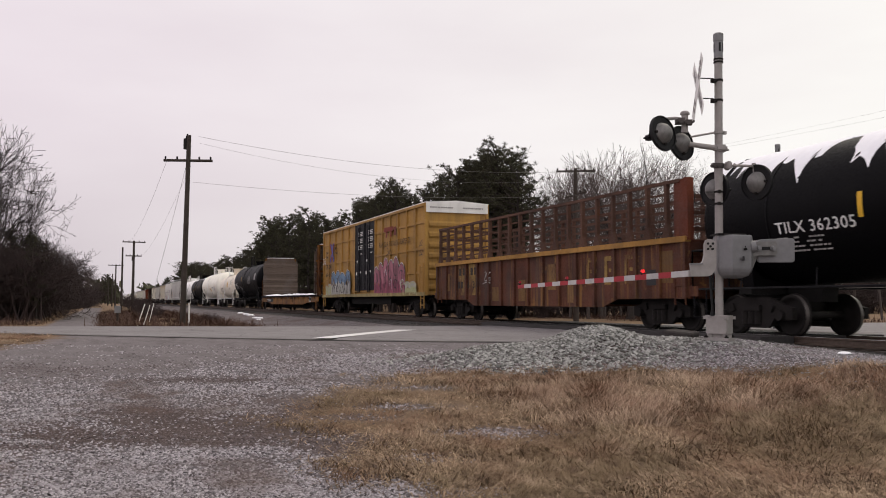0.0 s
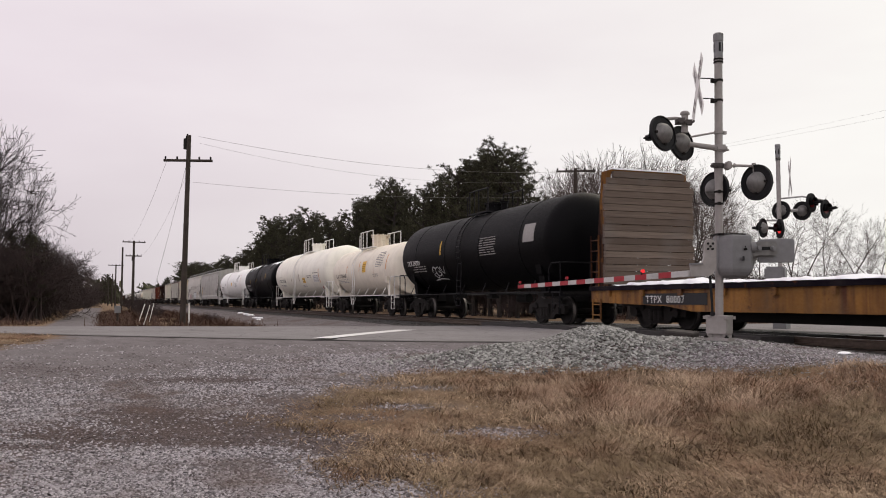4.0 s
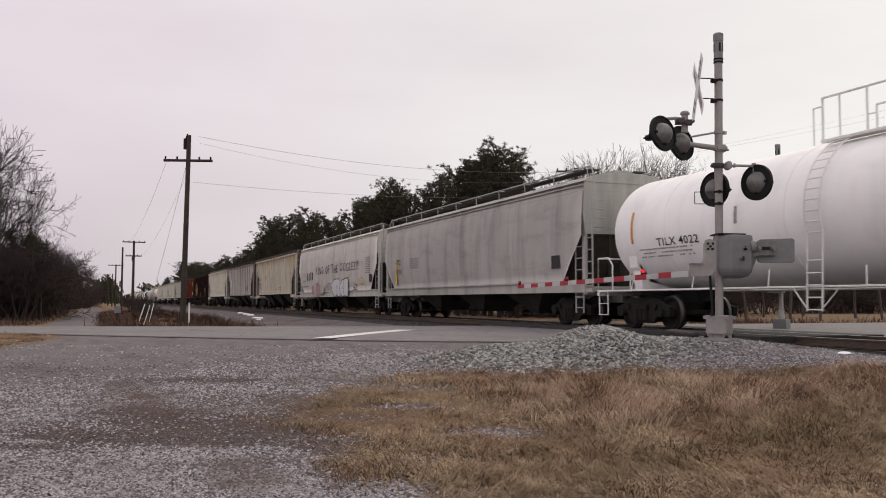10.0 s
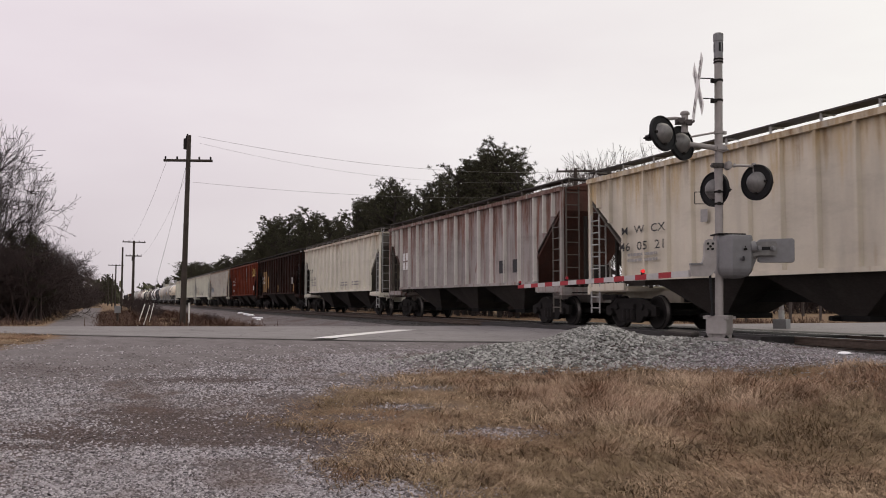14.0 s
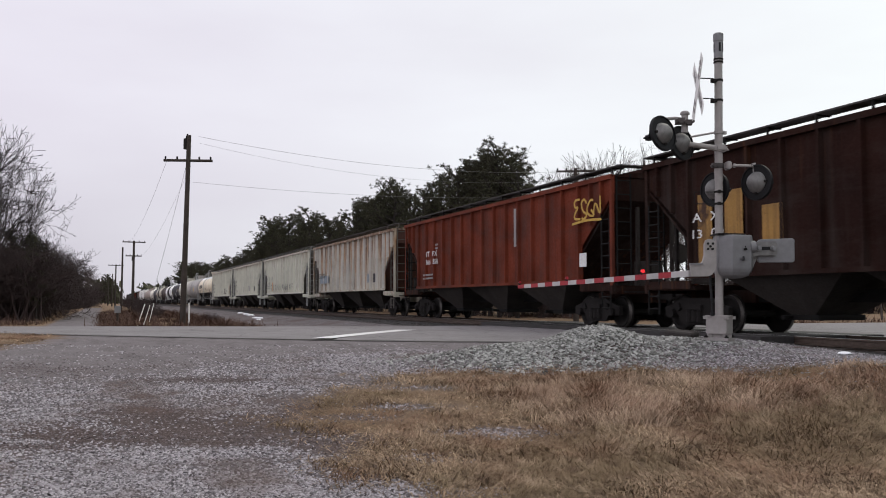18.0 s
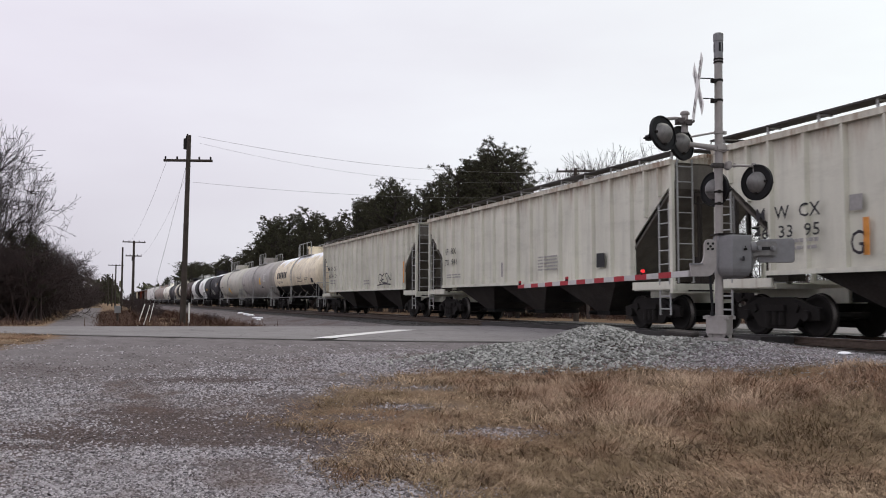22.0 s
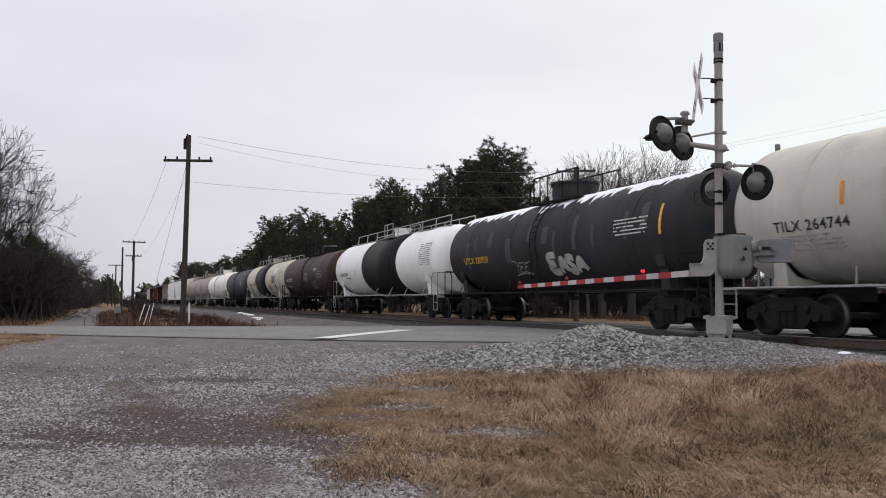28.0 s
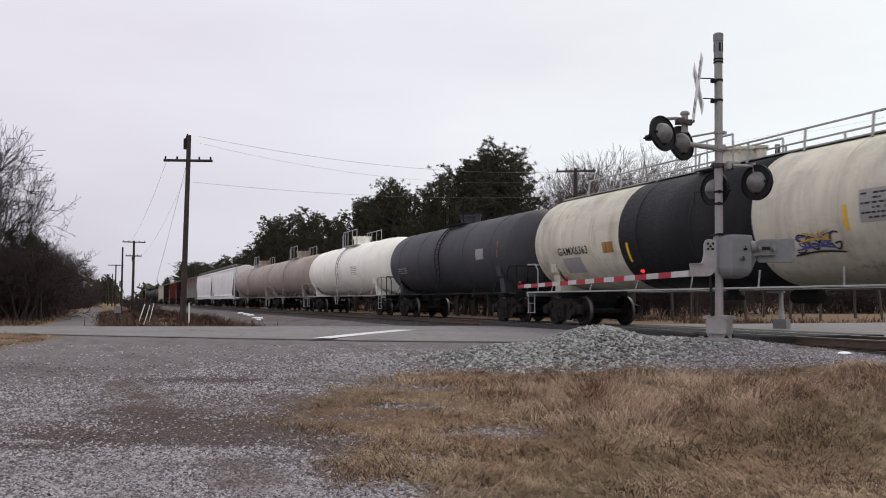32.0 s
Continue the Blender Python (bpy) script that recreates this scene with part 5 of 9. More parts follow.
        for y in (-w + 0.02, w - 0.02):
            lad = kept(("ladder", "flat"), lambda: ladder_mesh(1.5, 0.4, 5, 0.02, M["bulk_rust"]))
            part("ladder", lad, None, car, "", Matrix.Translation((s * (he - 0.28), y, zd)))
            st = kept(("step", "flat"), lambda: ladder_mesh(0.6, 0.42, 2, 0.02, m, "sill_step"))
            part("sill_step", st, None, car, "", Matrix.Translation((s * (he - 0.35), y, 0.2)))
    y = -w + 0.05
    bm = bmesh.new()
    box(bm, (-he + 3.9, y, 0.80), (2.6, 0.01, 0.28))
    part("number_panel", bm, M["letter_black"], car)
    write(car, "TTPX  80007", -he + 2.75, 0.70, 0.27, M["letter_white"], y - 0.01, 1.1)
    bm = bmesh.new()
    for x in (2.0, 2.55, 3.1):
        box(bm, (x, y, 0.95), (0.40, 0.01, 0.09))
        box(bm, (x, y, 0.80), (0.11, 0.01, 0.26))
    part("worn_logo", bm, M["bulk_rust"], car)
    bm = bmesh.new()
    box(bm, (he - 2.3, y, 0.86), (0.60, 0.01, 0.30))
    part("consolidated_stencil", bm, M["letter_black"], car)
    bm = bmesh.new()
    for dx in (-0.3, 0.3, 0):
        box(bm, (he - 2.3 + dx, y - 0.008, 0.86), (0.03, 0.006, 0.30))
    for dz in (-0.15, 0.15):
        box(bm, (he - 2.3, y - 0.008, 0.86 + dz), (0.63, 0.006, 0.03))
    part("stencil_border", bm, M["letter_white"], car)
    return car


# ---- the train, car by car from the head of the shot to its tail ----
LB, LW, LG = M["letter_black"], M["letter_white"], M["letter_grey"]
HB = {"under": M["hopper_under"]}


def build_train():
    tank_car(4.4, 22.0, M["t_black"], "black tank car with melting snow along its crown", r=1.50, zc=2.62, rail="black", marks=[("TILX 362305", -6.43, -4.33, 2.14, 0.24, LW)],
             plates=[("print", -7.3, 2.05, 2.2, 0.35, LG), ("panel", -4.25, 2.31, 0.12, 0.48, M["yellow"])], snow=[(-8.0, 8.0, 1.2, 1, 0.2)])
    gondola(22.0, 40.1, "rust-streaked brown gondola with a steel rack above its sides")
    box_car(40.1, 60.56, "tall faded yellow box car with black doors and sprayed lettering")
    bulkhead_flat(60.9, 83.3, "worn yellow bulkhead flat car with snow on its deck")
    tank_car(83.3, 99.75, M["t_black"], "glossy black tank car with white stencils", rail="black", r=1.56, zc=2.72, head=0.8, dome_r=0.4, dome_h=0.3, top_rail=0.9,
             marks=[("TILX 263921", -7.24, -5.62, 2.32, 0.22, LW)], plates=[("print", -6.6, 2.0, 1.6, 0.3, LG), ("stripe", -3.1, 2.55, 0.14, 0.85, M["yellow"]), ("print", 1.0, 2.4, 1.4, 0.7, LG), ("panel", 4.6, 2.7, 0.8, 0.6, LG)],
             sprayed=[("tag", -4.41, 1.65, 1.37, 0.65, 0, 3, M["g_white"], 3)])
    tank_car(99.75, 113.5, M["t_stained"], "cream-white tank car with a tall rusty dome", r=1.36, zc=2.42, head=0.55, rail="rail_white", dome_mat=M["t_rusty_dome"], dome_r=0.47, dome_h=0.62, dome_x=-0.45, top_rail=1.2,
             top_w=0.8, marks=[("GATX 225668", -5.94, -3.73, 2.09, 0.23, LB)],
             plates=[("print", -5.6, 1.85, 2.2, 0.26, LG), ("placard", -0.35, 2.3, 0.66, 0.60, M["yellow"]), ("print", -0.28, 2.38, 0.5, 0.4, M["worn_yellow"]), ("stripe", -1.0, 2.3, 0.12, 0.8, M["orange"]), ("print", 2.1, 2.5, 1.2, 0.8, LG), ("stripe", 3.9, 2.2, 0.12, 1.2, M["orange"]),
                     ("stripe", -3.6, 2.3, 0.10, 0.6, M["orange"]), ("print", 1.6, 2.0, 1.0, 0.2, LG)], ladder_x=-1.05)
    tank_car(113.5, 131.9, M["t_cream"], "long cream-white tank car with white handrails", r=1.62, zc=2.70, head=0.85, shift=0.35, rail="rail_white", dome_r=0.45, dome_h=0.5, top_rail=1.3,
             marks=[("UTLX 902732", -6.89, -4.57, 2.15, 0.22, LB)],
             plates=[("print", -6.9, 2.50, 1.2, 0.1, LG), ("print", -6.7, 1.80, 1.9, 0.2, LG), ("stripe", -4.75, 2.0, 0.1, 0.7, LG), ("stripe", -2.4, 2.05, 0.10, 0.75, M["worn_yellow"]), ("stripe", 0.3, 2.05, 0.10, 0.75, M["worn_yellow"]),
                     ("placard", 1.35, 2.0, 0.85, 0.36, M["yellow"]), ("print", 1.42, 2.08, 0.7, 0.2, LB), ("print", 0.9, 1.7, 1.2, 0.2, LG), ("print", 2.9, 2.3, 1.4, 0.2, LB), ("notice", 4.7, 2.0, 1.5, 0.46, LW), ("print", 4.8, 2.03, 1.3, 0.42, LG),
                     ("print", 4.7, 2.55, 1.5, 0.1, LB), ("stripe", 6.35, 1.75, 0.14, 1.4, M["orange"]), ("placard", 5.5, 1.35, 0.28, 0.3, LW), ("placard", 6.2, 1.35, 0.3, 0.36, M["red"])], ladder_x=-0.45, snow=[(-7.2, 1.0, 0.35, 17, 0.5)])
    tank_car(131.9, 148.3, M["t_black"], "black tank car dusted with snow", r=1.50, zc=2.62, head=0.75, rail="black", dome_r=0.6, dome_h=0.4, top_rail=1.4,
             marks=[("GATX 26604", -6.75, -4.76, 2.07, 0.22, LW)], plates=[("print", -6.7, 1.95, 1.6, 0.3, LG), ("stripe", -4.5, 2.25, 0.13, 0.6, M["yellow"]), ("stripe", -1.4, 2.4, 0.13, 0.7, M["yellow"]), ("panel", 1.5, 2.5, 0.9, 0.3, M["t_brown"]),
                     ("stripe", 3.2, 2.6, 0.13, 0.8, M["yellow"])], snow=[(-6.8, 6.8, 0.80, 5, 0.25)])
    tank_car(148.3, 168.1, M["t_white"], "bright white tank car with white railings", r=1.50, zc=2.60, head=0.8, rail="rail_white", dome_r=0.5, dome_h=0.4, top_rail=1.7, gap=0.8,
             marks=[("TILX 4022", -7.48, -5.81, 2.14, 0.2, LB)], plates=[("print", -8.3, 1.85, 2.2, 0.28, LG), ("stripe", -4.5, 2.4, 0.10, 0.6, LG), ("placard", 0.2, 2.40, 0.55, 0.32, M["yellow"]), ("stripe", 1.9, 2.3, 0.1, 0.7, LG),
                     ("print", 2.9, 2.2, 1.3, 0.5, LB), ("print", 4.0, 2.7, 1.4, 0.7, LG), ("stripe", 6.6, 2.2, 0.14, 1.5, M["orange"]), ("stripe", -8.6, 2.1, 0.14, 1.3, M["orange"])], ladder_x=-1.2)
    hopper_car(168.1, 188.6, M["h_grey"], "smooth-sided grey covered hopper streaked with grime", round_side=True, zt=4.30, marks=[("UTCX", 1.63, 2.31, 2.43, 0.24, LB), ("51900", 1.69, 2.47, 1.99, 0.23, LB)], ladder_mat="grey_rail", cut=1.25,
               plates=[("stripe", 1.6, 1.5, 0.2, 1.2, M["yellow"]), ("fine_print", 3.6, 2.2, 1.2, 0.5, LG), ("panel", 17.1, 1.75, 0.5, 0.4, LB)])
    hopper_car(188.6, 208.8, M["h_pale"], "smooth-sided pale grey covered hopper with sprayed words", round_side=True, zt=4.30, cut=1.25,
               marks=[("UTCX", 1.2, 1.9, 2.43, 0.22, LG), ("51905", 1.2, 2.0, 1.99, 0.22, LG), ("KING OF THE OOGLES!!!", 5.12, 15.42, 2.4, 0.6, M["g_dark"], 7)],
               plates=[("sprayed_bar", 2.44, 2.12, 0.20, 0.52, M["g_dark"]), ("sprayed_bar", 2.96, 2.10, 0.20, 0.52, M["g_dark"]), ("sprayed_bar", 3.48, 2.14, 0.20, 0.52, M["g_dark"]), ("sprayed_bar", 4.00, 2.12, 0.20, 0.52, M["g_dark"]), ("panel", 17.3, 1.75, 0.5, 0.4, LB), ("fine_print", 16.6, 2.2, 0.9, 0.9, LG), ("fine_print", 1.3, 1.7, 1.6, 0.12, LG)],
             sprayed=[("piece", 4.0, 1.05, 3.3, 0.9, 31, [M["g_dull"], M["g_pale"], M["g_dull"]], M["g_pale"], 5, None, 0.5), ("piece", 9.6, 1.0, 3.7, 1.08, 44, [M["g_white"]], M["g_dark"], 4, None, 0.50), ("tag", 7.6, 1.4, 1.6, 0.5, 12, M["g_dark"], 3), ("tag", 14.2, 1.35, 0.8, 0.4, 15, M["g_dark"], 3), ("tag", 15.2, 1.6, 1.2, 0.5, 16, M["g_ochre"], 3)])
    hopper_car(208.8, 227.9, M["h_cream"], "ribbed cream covered hopper with rusty runs", ribs=15, marks=[("M  W  CX", 1.39, 3.35, 2.52, 0.21, LB), ("46  05  21", 1.3, 3.28, 2.08, 0.23, LB)],
               plates=[("fine_print", 1.6, 1.75, 1.4, 0.3, LG), ("fine_print", 10.6, 1.6, 1.0, 0.3, LG), ("panel", 4.7, 2.6, 0.25, 0.3, LG)])
    hopper_car(227.9, 246.85, M["h_dim"], "grey ribbed covered hopper eaten by rust", ribs=13, ladder_mat="dark_rail", end=M["h_brown_end"], rib_mat=M["h_pale"], roof=M["h_brown_end"],
               marks=[], plates=[("faded_stencil", 1.75, 2.2, 0.28, 0.34, LW), ("faded_stencil", 2.15, 2.2, 0.28, 0.34, LW), ("faded_stencil", 1.75, 2.62, 0.28, 0.34, LW), ("faded_stencil", 2.15, 2.62, 0.28, 0.34, LW), ("panel", 12.4, 1.72, 0.42, 0.45, LB), ("panel", 13.5, 1.72, 0.42, 0.45, LB)])
    hopper_car(246.85, 266.1, M["h_cream2"], "clean cream covered hopper with vertical ribs", ribs=15, marks=[("MC  EX", 1.18, 2.4, 2.61, 0.24, LB), ("35  02  54", 1.26, 3.12, 2.08, 0.24, LB)],
               plates=[("fine_print", 1.8, 1.7, 1.4, 0.35, LG), ("fine_print", 9.5, 1.6, 1.5, 0.3, LG), ("fine_print", 12.0, 1.6, 1.5, 0.3, LG)])
    hopper_car(266.1, 284.8, M["h_maroon"], "dark maroon covered hopper patched with yellow", ribs=14, ladder_mat="under", deck=M["h_maroon"], end=M["h_maroon"],
               marks=[("A  X", 1.58, 2.59, 2.61, 0.21, LW), ("13  09", 1.58, 2.7, 2.22, 0.21, LW)],
               plates=[("worn_panel", 1.75, 1.5, 0.5, 1.75, M["worn_yellow"]), ("worn_panel", 2.7, 1.5, 0.6, 1.75, M["worn_yellow"]), ("worn_panel", 3.9, 1.8, 0.6, 1.0, M["worn_yellow"]), ("panel", 13.7, 2.0, 0.6, 0.5, LG), ("worn_panel", 8.4, 1.5, 0.3, 0.5, M["worn_yellow"]),
                       ("worn_panel", 14.4, 1.45, 0.4, 0.6, M["worn_yellow"])])
    hopper_car(284.8, 304.2, M["h_red"], "oxide-red covered hopper with vertical ribs", ribs=15, ladder_mat="under", roof=M["h_maroon"], end=M["h_maroon"],
               marks=[("IT  FX", 2.6, 3.89, 2.65, 0.22, LW), ("366  856", 2.54, 3.99, 2.31, 0.22, LW)],
               plates=[("fine_print", 2.1, 1.65, 1.3, 0.3, LG), ("panel", 15.6, 1.75, 0.4, 0.4, LW), ("stripe", 11.2, 2.6, 0.16, 1.3, LG), ("fine_print", 3.6, 2.9, 0.3, 0.3, LG)],
               deck=M["h_maroon"], sprayed=[("tag", 15.35, 3.05, 1.5, 0.75, 52, M["g_ochre"], 4, None, 0.07)])
    hopper_car(304.2, 323.2, M["h_rusty"], "white covered hopper covered in orange rust runs", ribs=13, ladder_mat="dark_rail", end=M["h_brown_end"], rib_mat=M["h_pale"], marks=[("AEX25392", 1.14, 2.99, 2.19, 0.3, LB)],
               plates=[("worn_panel", 1.6, 1.85, 2.3, 0.48, M["blue_patch"]), ("panel", 12.4, 1.72, 0.42, 0.45, M["blue_patch"]), ("panel", 13.5, 1.72, 0.42, 0.45, LB)])
    hopper_car(323.2, 342.4, M["h_sea"], "pale grey-green covered hopper with sprayed words", ribs=15,
               marks=[("M  W  CX", 1.01, 2.81, 2.44, 0.28, LB), ("46  33  95", 0.93, 2.78, 2.05, 0.26, LB), ("G  O  O  N  S   W  A  R  M  7", 3.55, 12.3, 1.58, 0.52, M["g_dark"], 5)],
               plates=[("stripe", 3.8, 1.6, 0.14, 0.7, M["orange"]), ("fine_print", 8.8, 1.6, 1.2, 0.3, LG), ("fine_print", 1.5, 1.75, 1.2, 0.3, LG), ("panel", 3.5, 2.45, 0.3, 0.3, LG)])
    hopper_car(342.4, 361.4, M["h_sea"], "pale grey-green covered hopper with rust at its eaves", ribs=15, marks=[("IF  RX", 1.73, 2.86, 2.62, 0.24, LB), ("70  941", 1.68, 2.91, 2.19, 0.24, LB)],
               plates=[("fine_print", 1.8, 1.65, 1.4, 0.2, LG), ("stripe", 7.0, 1.6, 0.12, 0.5, LG), ("fine_print", 9.8, 1.7, 1.3, 0.5, LG), ("panel", 13.4, 1.7, 0.42, 0.4, LB)])
    hopper_car(361.4, 380.8, M["h_sea"], "pale grey-green covered hopper with dark slope sheets", ribs=15, marks=[("M  W  CX", 1.36, 3.2, 2.58, 0.24, LB), ("46  34  29", 1.3, 3.19, 2.14, 0.24, LB)],
               plates=[("fine_print", 1.6, 1.75, 1.2, 0.3, LG), ("fine_print", 9.0, 1.6, 1.0, 0.3, LG), ("stripe", 15.6, 1.6, 0.14, 1.0, M["orange"])],
             sprayed=[("tag", 11.7, 1.56, 2.1, 0.58, 51, M["g_dark"], 4, None, 0.06)])
    tank_car(380.8, 397.9, M["t_procor"], "grimy cream tank car with a black underside", r=1.50, zc=2.62, head=0.7, rail="grey_rail", dome_r=0.62, dome_h=0.5, dome_x=1.4, top_rail=2.0, rail_x=0.8, bottom=M["t_black"],
             marks=[("PROX 91654", -6.92, -4.89, 2.12, 0.2, LB)],
             plates=[("logo_block", -6.96, 2.50, 0.46, 0.48, LB), ("logo_block", -6.31, 2.50, 0.46, 0.48, LB), ("logo_block", -5.67, 2.50, 0.46, 0.48, LB), ("logo_block", -5.03, 2.50, 0.46, 0.48, LB), ("logo_block", -4.38, 2.50, 0.46, 0.48, LB), ("logo_block", -3.73, 2.50, 0.46, 0.48, LB), ("print", 0.6, 2.1, 1.1, 0.4, LB), ("print", 2.9, 2.2, 1.2, 0.2, LB), ("stripe", -1.4, 2.2, 0.1, 0.6, LG), ("panel", 1.8, 2.1, 0.1, 0.6, LG), ("panel", 4.9, 2.0, 0.6, 0.3, LB)],
             snow=[(-7.3, 7.3, 1.0, 21, 0.0)], ladder_x=-0.25)
    tank_car(397.9, 415.6, M["t_dull"], "pale grey tank car with a yellow placard", r=1.55, zc=2.66, head=0.75, rail="grey_rail", dome_r=0.6, dome_h=0.45, top_rail=1.6,
             marks=[("TILX", -7.69, -6.6, 2.18, 0.22, LB)], plates=[("placard", 2.0, 2.2, 0.7, 0.6, M["yellow"]), ("print", 4.0, 2.4, 1.2, 0.7, LW), ("panel", 2.6, 1.9, 0.8, 0.14, LB), ("stripe", 0.2, 2.2, 0.08, 0.6, LG)])
    tank_car(415.6, 432.9, M["t_grey"], "pale grey tank car with two rooftop domes", r=1.55, zc=2.66, head=0.75, rail="grey_rail", dome_r=0.6, dome_h=0.42, top_rail=2.9, rail_x=-0.5, dome2=-1.6,
             marks=[("TILX 264744", -7.33, -5.32, 2.16, 0.22, LB)], plates=[("print", -7.2, 1.9, 1.6, 0.35, LG), ("stripe", -5.5, 2.5, 0.12, 0.7, M["orange"]), ("stripe", 0.4, 2.6, 0.12, 0.8, M["orange"]), ("print", 0.4, 1.95, 1.6, 0.6, LG), ("placard", -1.2, 1.6, 0.9, 0.55, M["yellow"])])
    tank_car(432.9, 450.2, M["t_ash"], "charcoal tank car with ragged snow and sprayed letters", r=1.50, zc=2.60, head=0.75, rail="under", dome_r=0.75, dome_h=0.5, top_rail=1.5, marks=[("UTLX 220929", -6.9, -4.7, 2.15, 0.24, M["yellow"])],
             plates=[("stripe", 5.9, 2.3, 0.16, 1.2, M["yellow"]), ("print", 3.8, 2.5, 1.6, 0.5, LW) ],
             snow=[(-7.4, 7.4, 0.85, 33, 0.0)],
             sprayed=[("piece", -0.15, 1.51, 2.25, 0.8, 0, 61, [M["g_pale"]], M["g_dark"], 4), ("tag", -2.77, 1.64, 1.16, 0.5, 0, 62, M["letter_grey"], 3), ("drips", -6.5, 6.8, 63, M["drip"])])
    tank_car(450.2, 468.8, M["t_white"], "white tank car with a broad charcoal belt", r=1.50, zc=2.60, head=0.75, rail="grey_rail", bands=[(-3.40, 2.51, M["t_char"])], dome_r=0.4, dome_h=0.35, top_rail=0.7, long_rail=True, ladder=False,
             marks=[("GAMX6364", -8.02, -6.35, 2.16, 0.2, LB)], plates=[("stripe", -4.9, 2.0, 0.08, 0.7, LG), ("print", 5.8, 2.3, 1.4, 1.0, LG), ("print", -6.8, 2.3, 0.9, 0.14, LB)], snow=[(3.2, 7.6, 0.6, 41, 0.6)])
    tank_car(468.8, 485.05, M["t_brown"], "dark brown tank car with black fittings", r=1.48, zc=2.55, head=0.75, rail="under", dome_mat=M["black"], dome_r=0.46, dome_h=0.48, top_rail=2.3, dome2=1.9,
             marks=[("AFPX 21520", -6.84, -4.75, 2.19, 0.22, LW)], plates=[("print", -6.8, 1.7, 1.4, 0.2, LG), ("print", -0.6, 2.1, 1.0, 0.6, LG), ("print", 3.2, 2.2, 1.3, 0.5, LG), ("panel", 2.0, 2.15, 0.6, 0.35, M["t_char"]), ("print", 2.2, 2.75, 1.0, 0.2, LW), ("stripe", -0.9, 2.1, 0.1, 0.6, M["yellow"])],
             sprayed=[("tag", 1.6, 1.6, 1.0, 0.5, 0, 71, M["letter_grey"], 3)])
    tank_car(485.05, 503.4, M["t_worn"], "white tank car with a ribbed charcoal belt", r=1.50, zc=2.58, head=0.75, rail="grey_rail", bands=[(-4.01, 1.25, M["t_char"])], dome_r=0.4, dome_h=0.35, top_rail=0.7, long_rail=True, ladder=False, seams=7,
             marks=[("GAMX6363", -7.47, -5.72, 2.13, 0.24, LB)], plates=[("panel", -4.9, 2.1, 0.55, 0.30, M["worn_yellow"]), ("stripe", -3.7, 1.7, 0.14, 0.8, M["yellow"]), ("panel", -7.3, 1.6, 1.1, 0.45, LG), ("stripe", 3.75, 2.0, 0.22, 0.75, M["yellow"]), ("notice", 4.15, 2.2, 1.5, 0.62, LG), ("print", 4.2, 2.24, 1.4, 0.54, LB), ("panel", 5.3, 1.75, 0.5, 0.35, LB), ("panel", 4.9, 3.0, 0.8, 0.5, LW)],
             sprayed=[("tag", 2.35, 1.7, 1.2, 0.42, 0, 72, M["g_dark"], 4), ("tag", 2.45, 1.8, 0.9, 0.3, 0, 73, M["box_blue"], 3), ("tag", 2.6, 1.95, 0.7, 0.2, 0, 74, M["g_ochre"], 3)])
    tank_car(503.4, 518.9, M["t_slate"], "slate-grey tank car with worn yellow marks", r=1.46, zc=2.55, head=0.75, rail="under", dome_r=0.4, dome_h=0.3, top_rail=1.0, seams=5,
             plates=[("print", -6.3, 2.0, 1.2, 0.3, LG), ("panel", 3.0, 2.3, 0.7, 0.4, LG), ("stripe", 4.9, 2.2, 0.1, 0.9, M["worn_yellow"])])
    tank_car(518.9, 536.8, M["t_cream"], "off-white tank car streaked with snow", r=1.50, zc=2.60, head=0.75, rail="grey_rail", top_rail=1.5, snow=[(-7, 7, 0.5, 52, 0.5)], plates=[("print", 2.0, 2.2, 1.2, 0.5, LG)])
    tank_car(536.8, 552.0, M["t_pink"], "pinkish-beige tank car far down the train", r=1.50, zc=2.60, rail="grey_rail", top_rail=1.3)
    tank_car(552.0, 572.0, M["t_pink"], "long pinkish-beige tank car", r=1.50, zc=2.60, rail="grey_rail", top_rail=1.3)
    hopper_car(572.0, 592.0, M["white"], "white smooth-sided covered hopper far down the train", round_side=True, cut=1.25)
    hopper_car(592.0, 612.0, M["white"], "white smooth-sided covered hopper far down the train", round_side=True, cut=1.25)
    hopper_car(612.0, 631.0, M["h_dim"], "weathered brown covered hopper", ribs=13)
    hopper_car(631.0, 650.0, M["h_maroon"], "dark maroon covered hopper far down the train", ribs=14)
    hopper_car(650.0, 669.0, M["h_red"], "oxide-red covered hopper far down the train", ribs=14)
    hopper_car(669.0, 688.0, M["h_maroon"], "dark maroon covered hopper far down the train", ribs=14)
    hopper_car(688.0, 707.0, M["h_cream"], "cream covered hopper far down the train", ribs=14)
    tank_car(707.0, 725.0, M["t_char"], "charcoal tank car far down the train", rail="under")
    tank_car(725.0, 743.0, M["t_black"], "black tank car far down the train", rail="under")
    tank_car(743.0, 761.0, M["t_char"], "charcoal tank car far down the train", rail="under")
    tank_car(761.0, 779.0, M["t_black"], "black tank car far down the train", rail="under")
    hopper_car(779.0, 798.0, M["h_maroon"], "dark maroon covered hopper far down the train", ribs=14)


build_train()


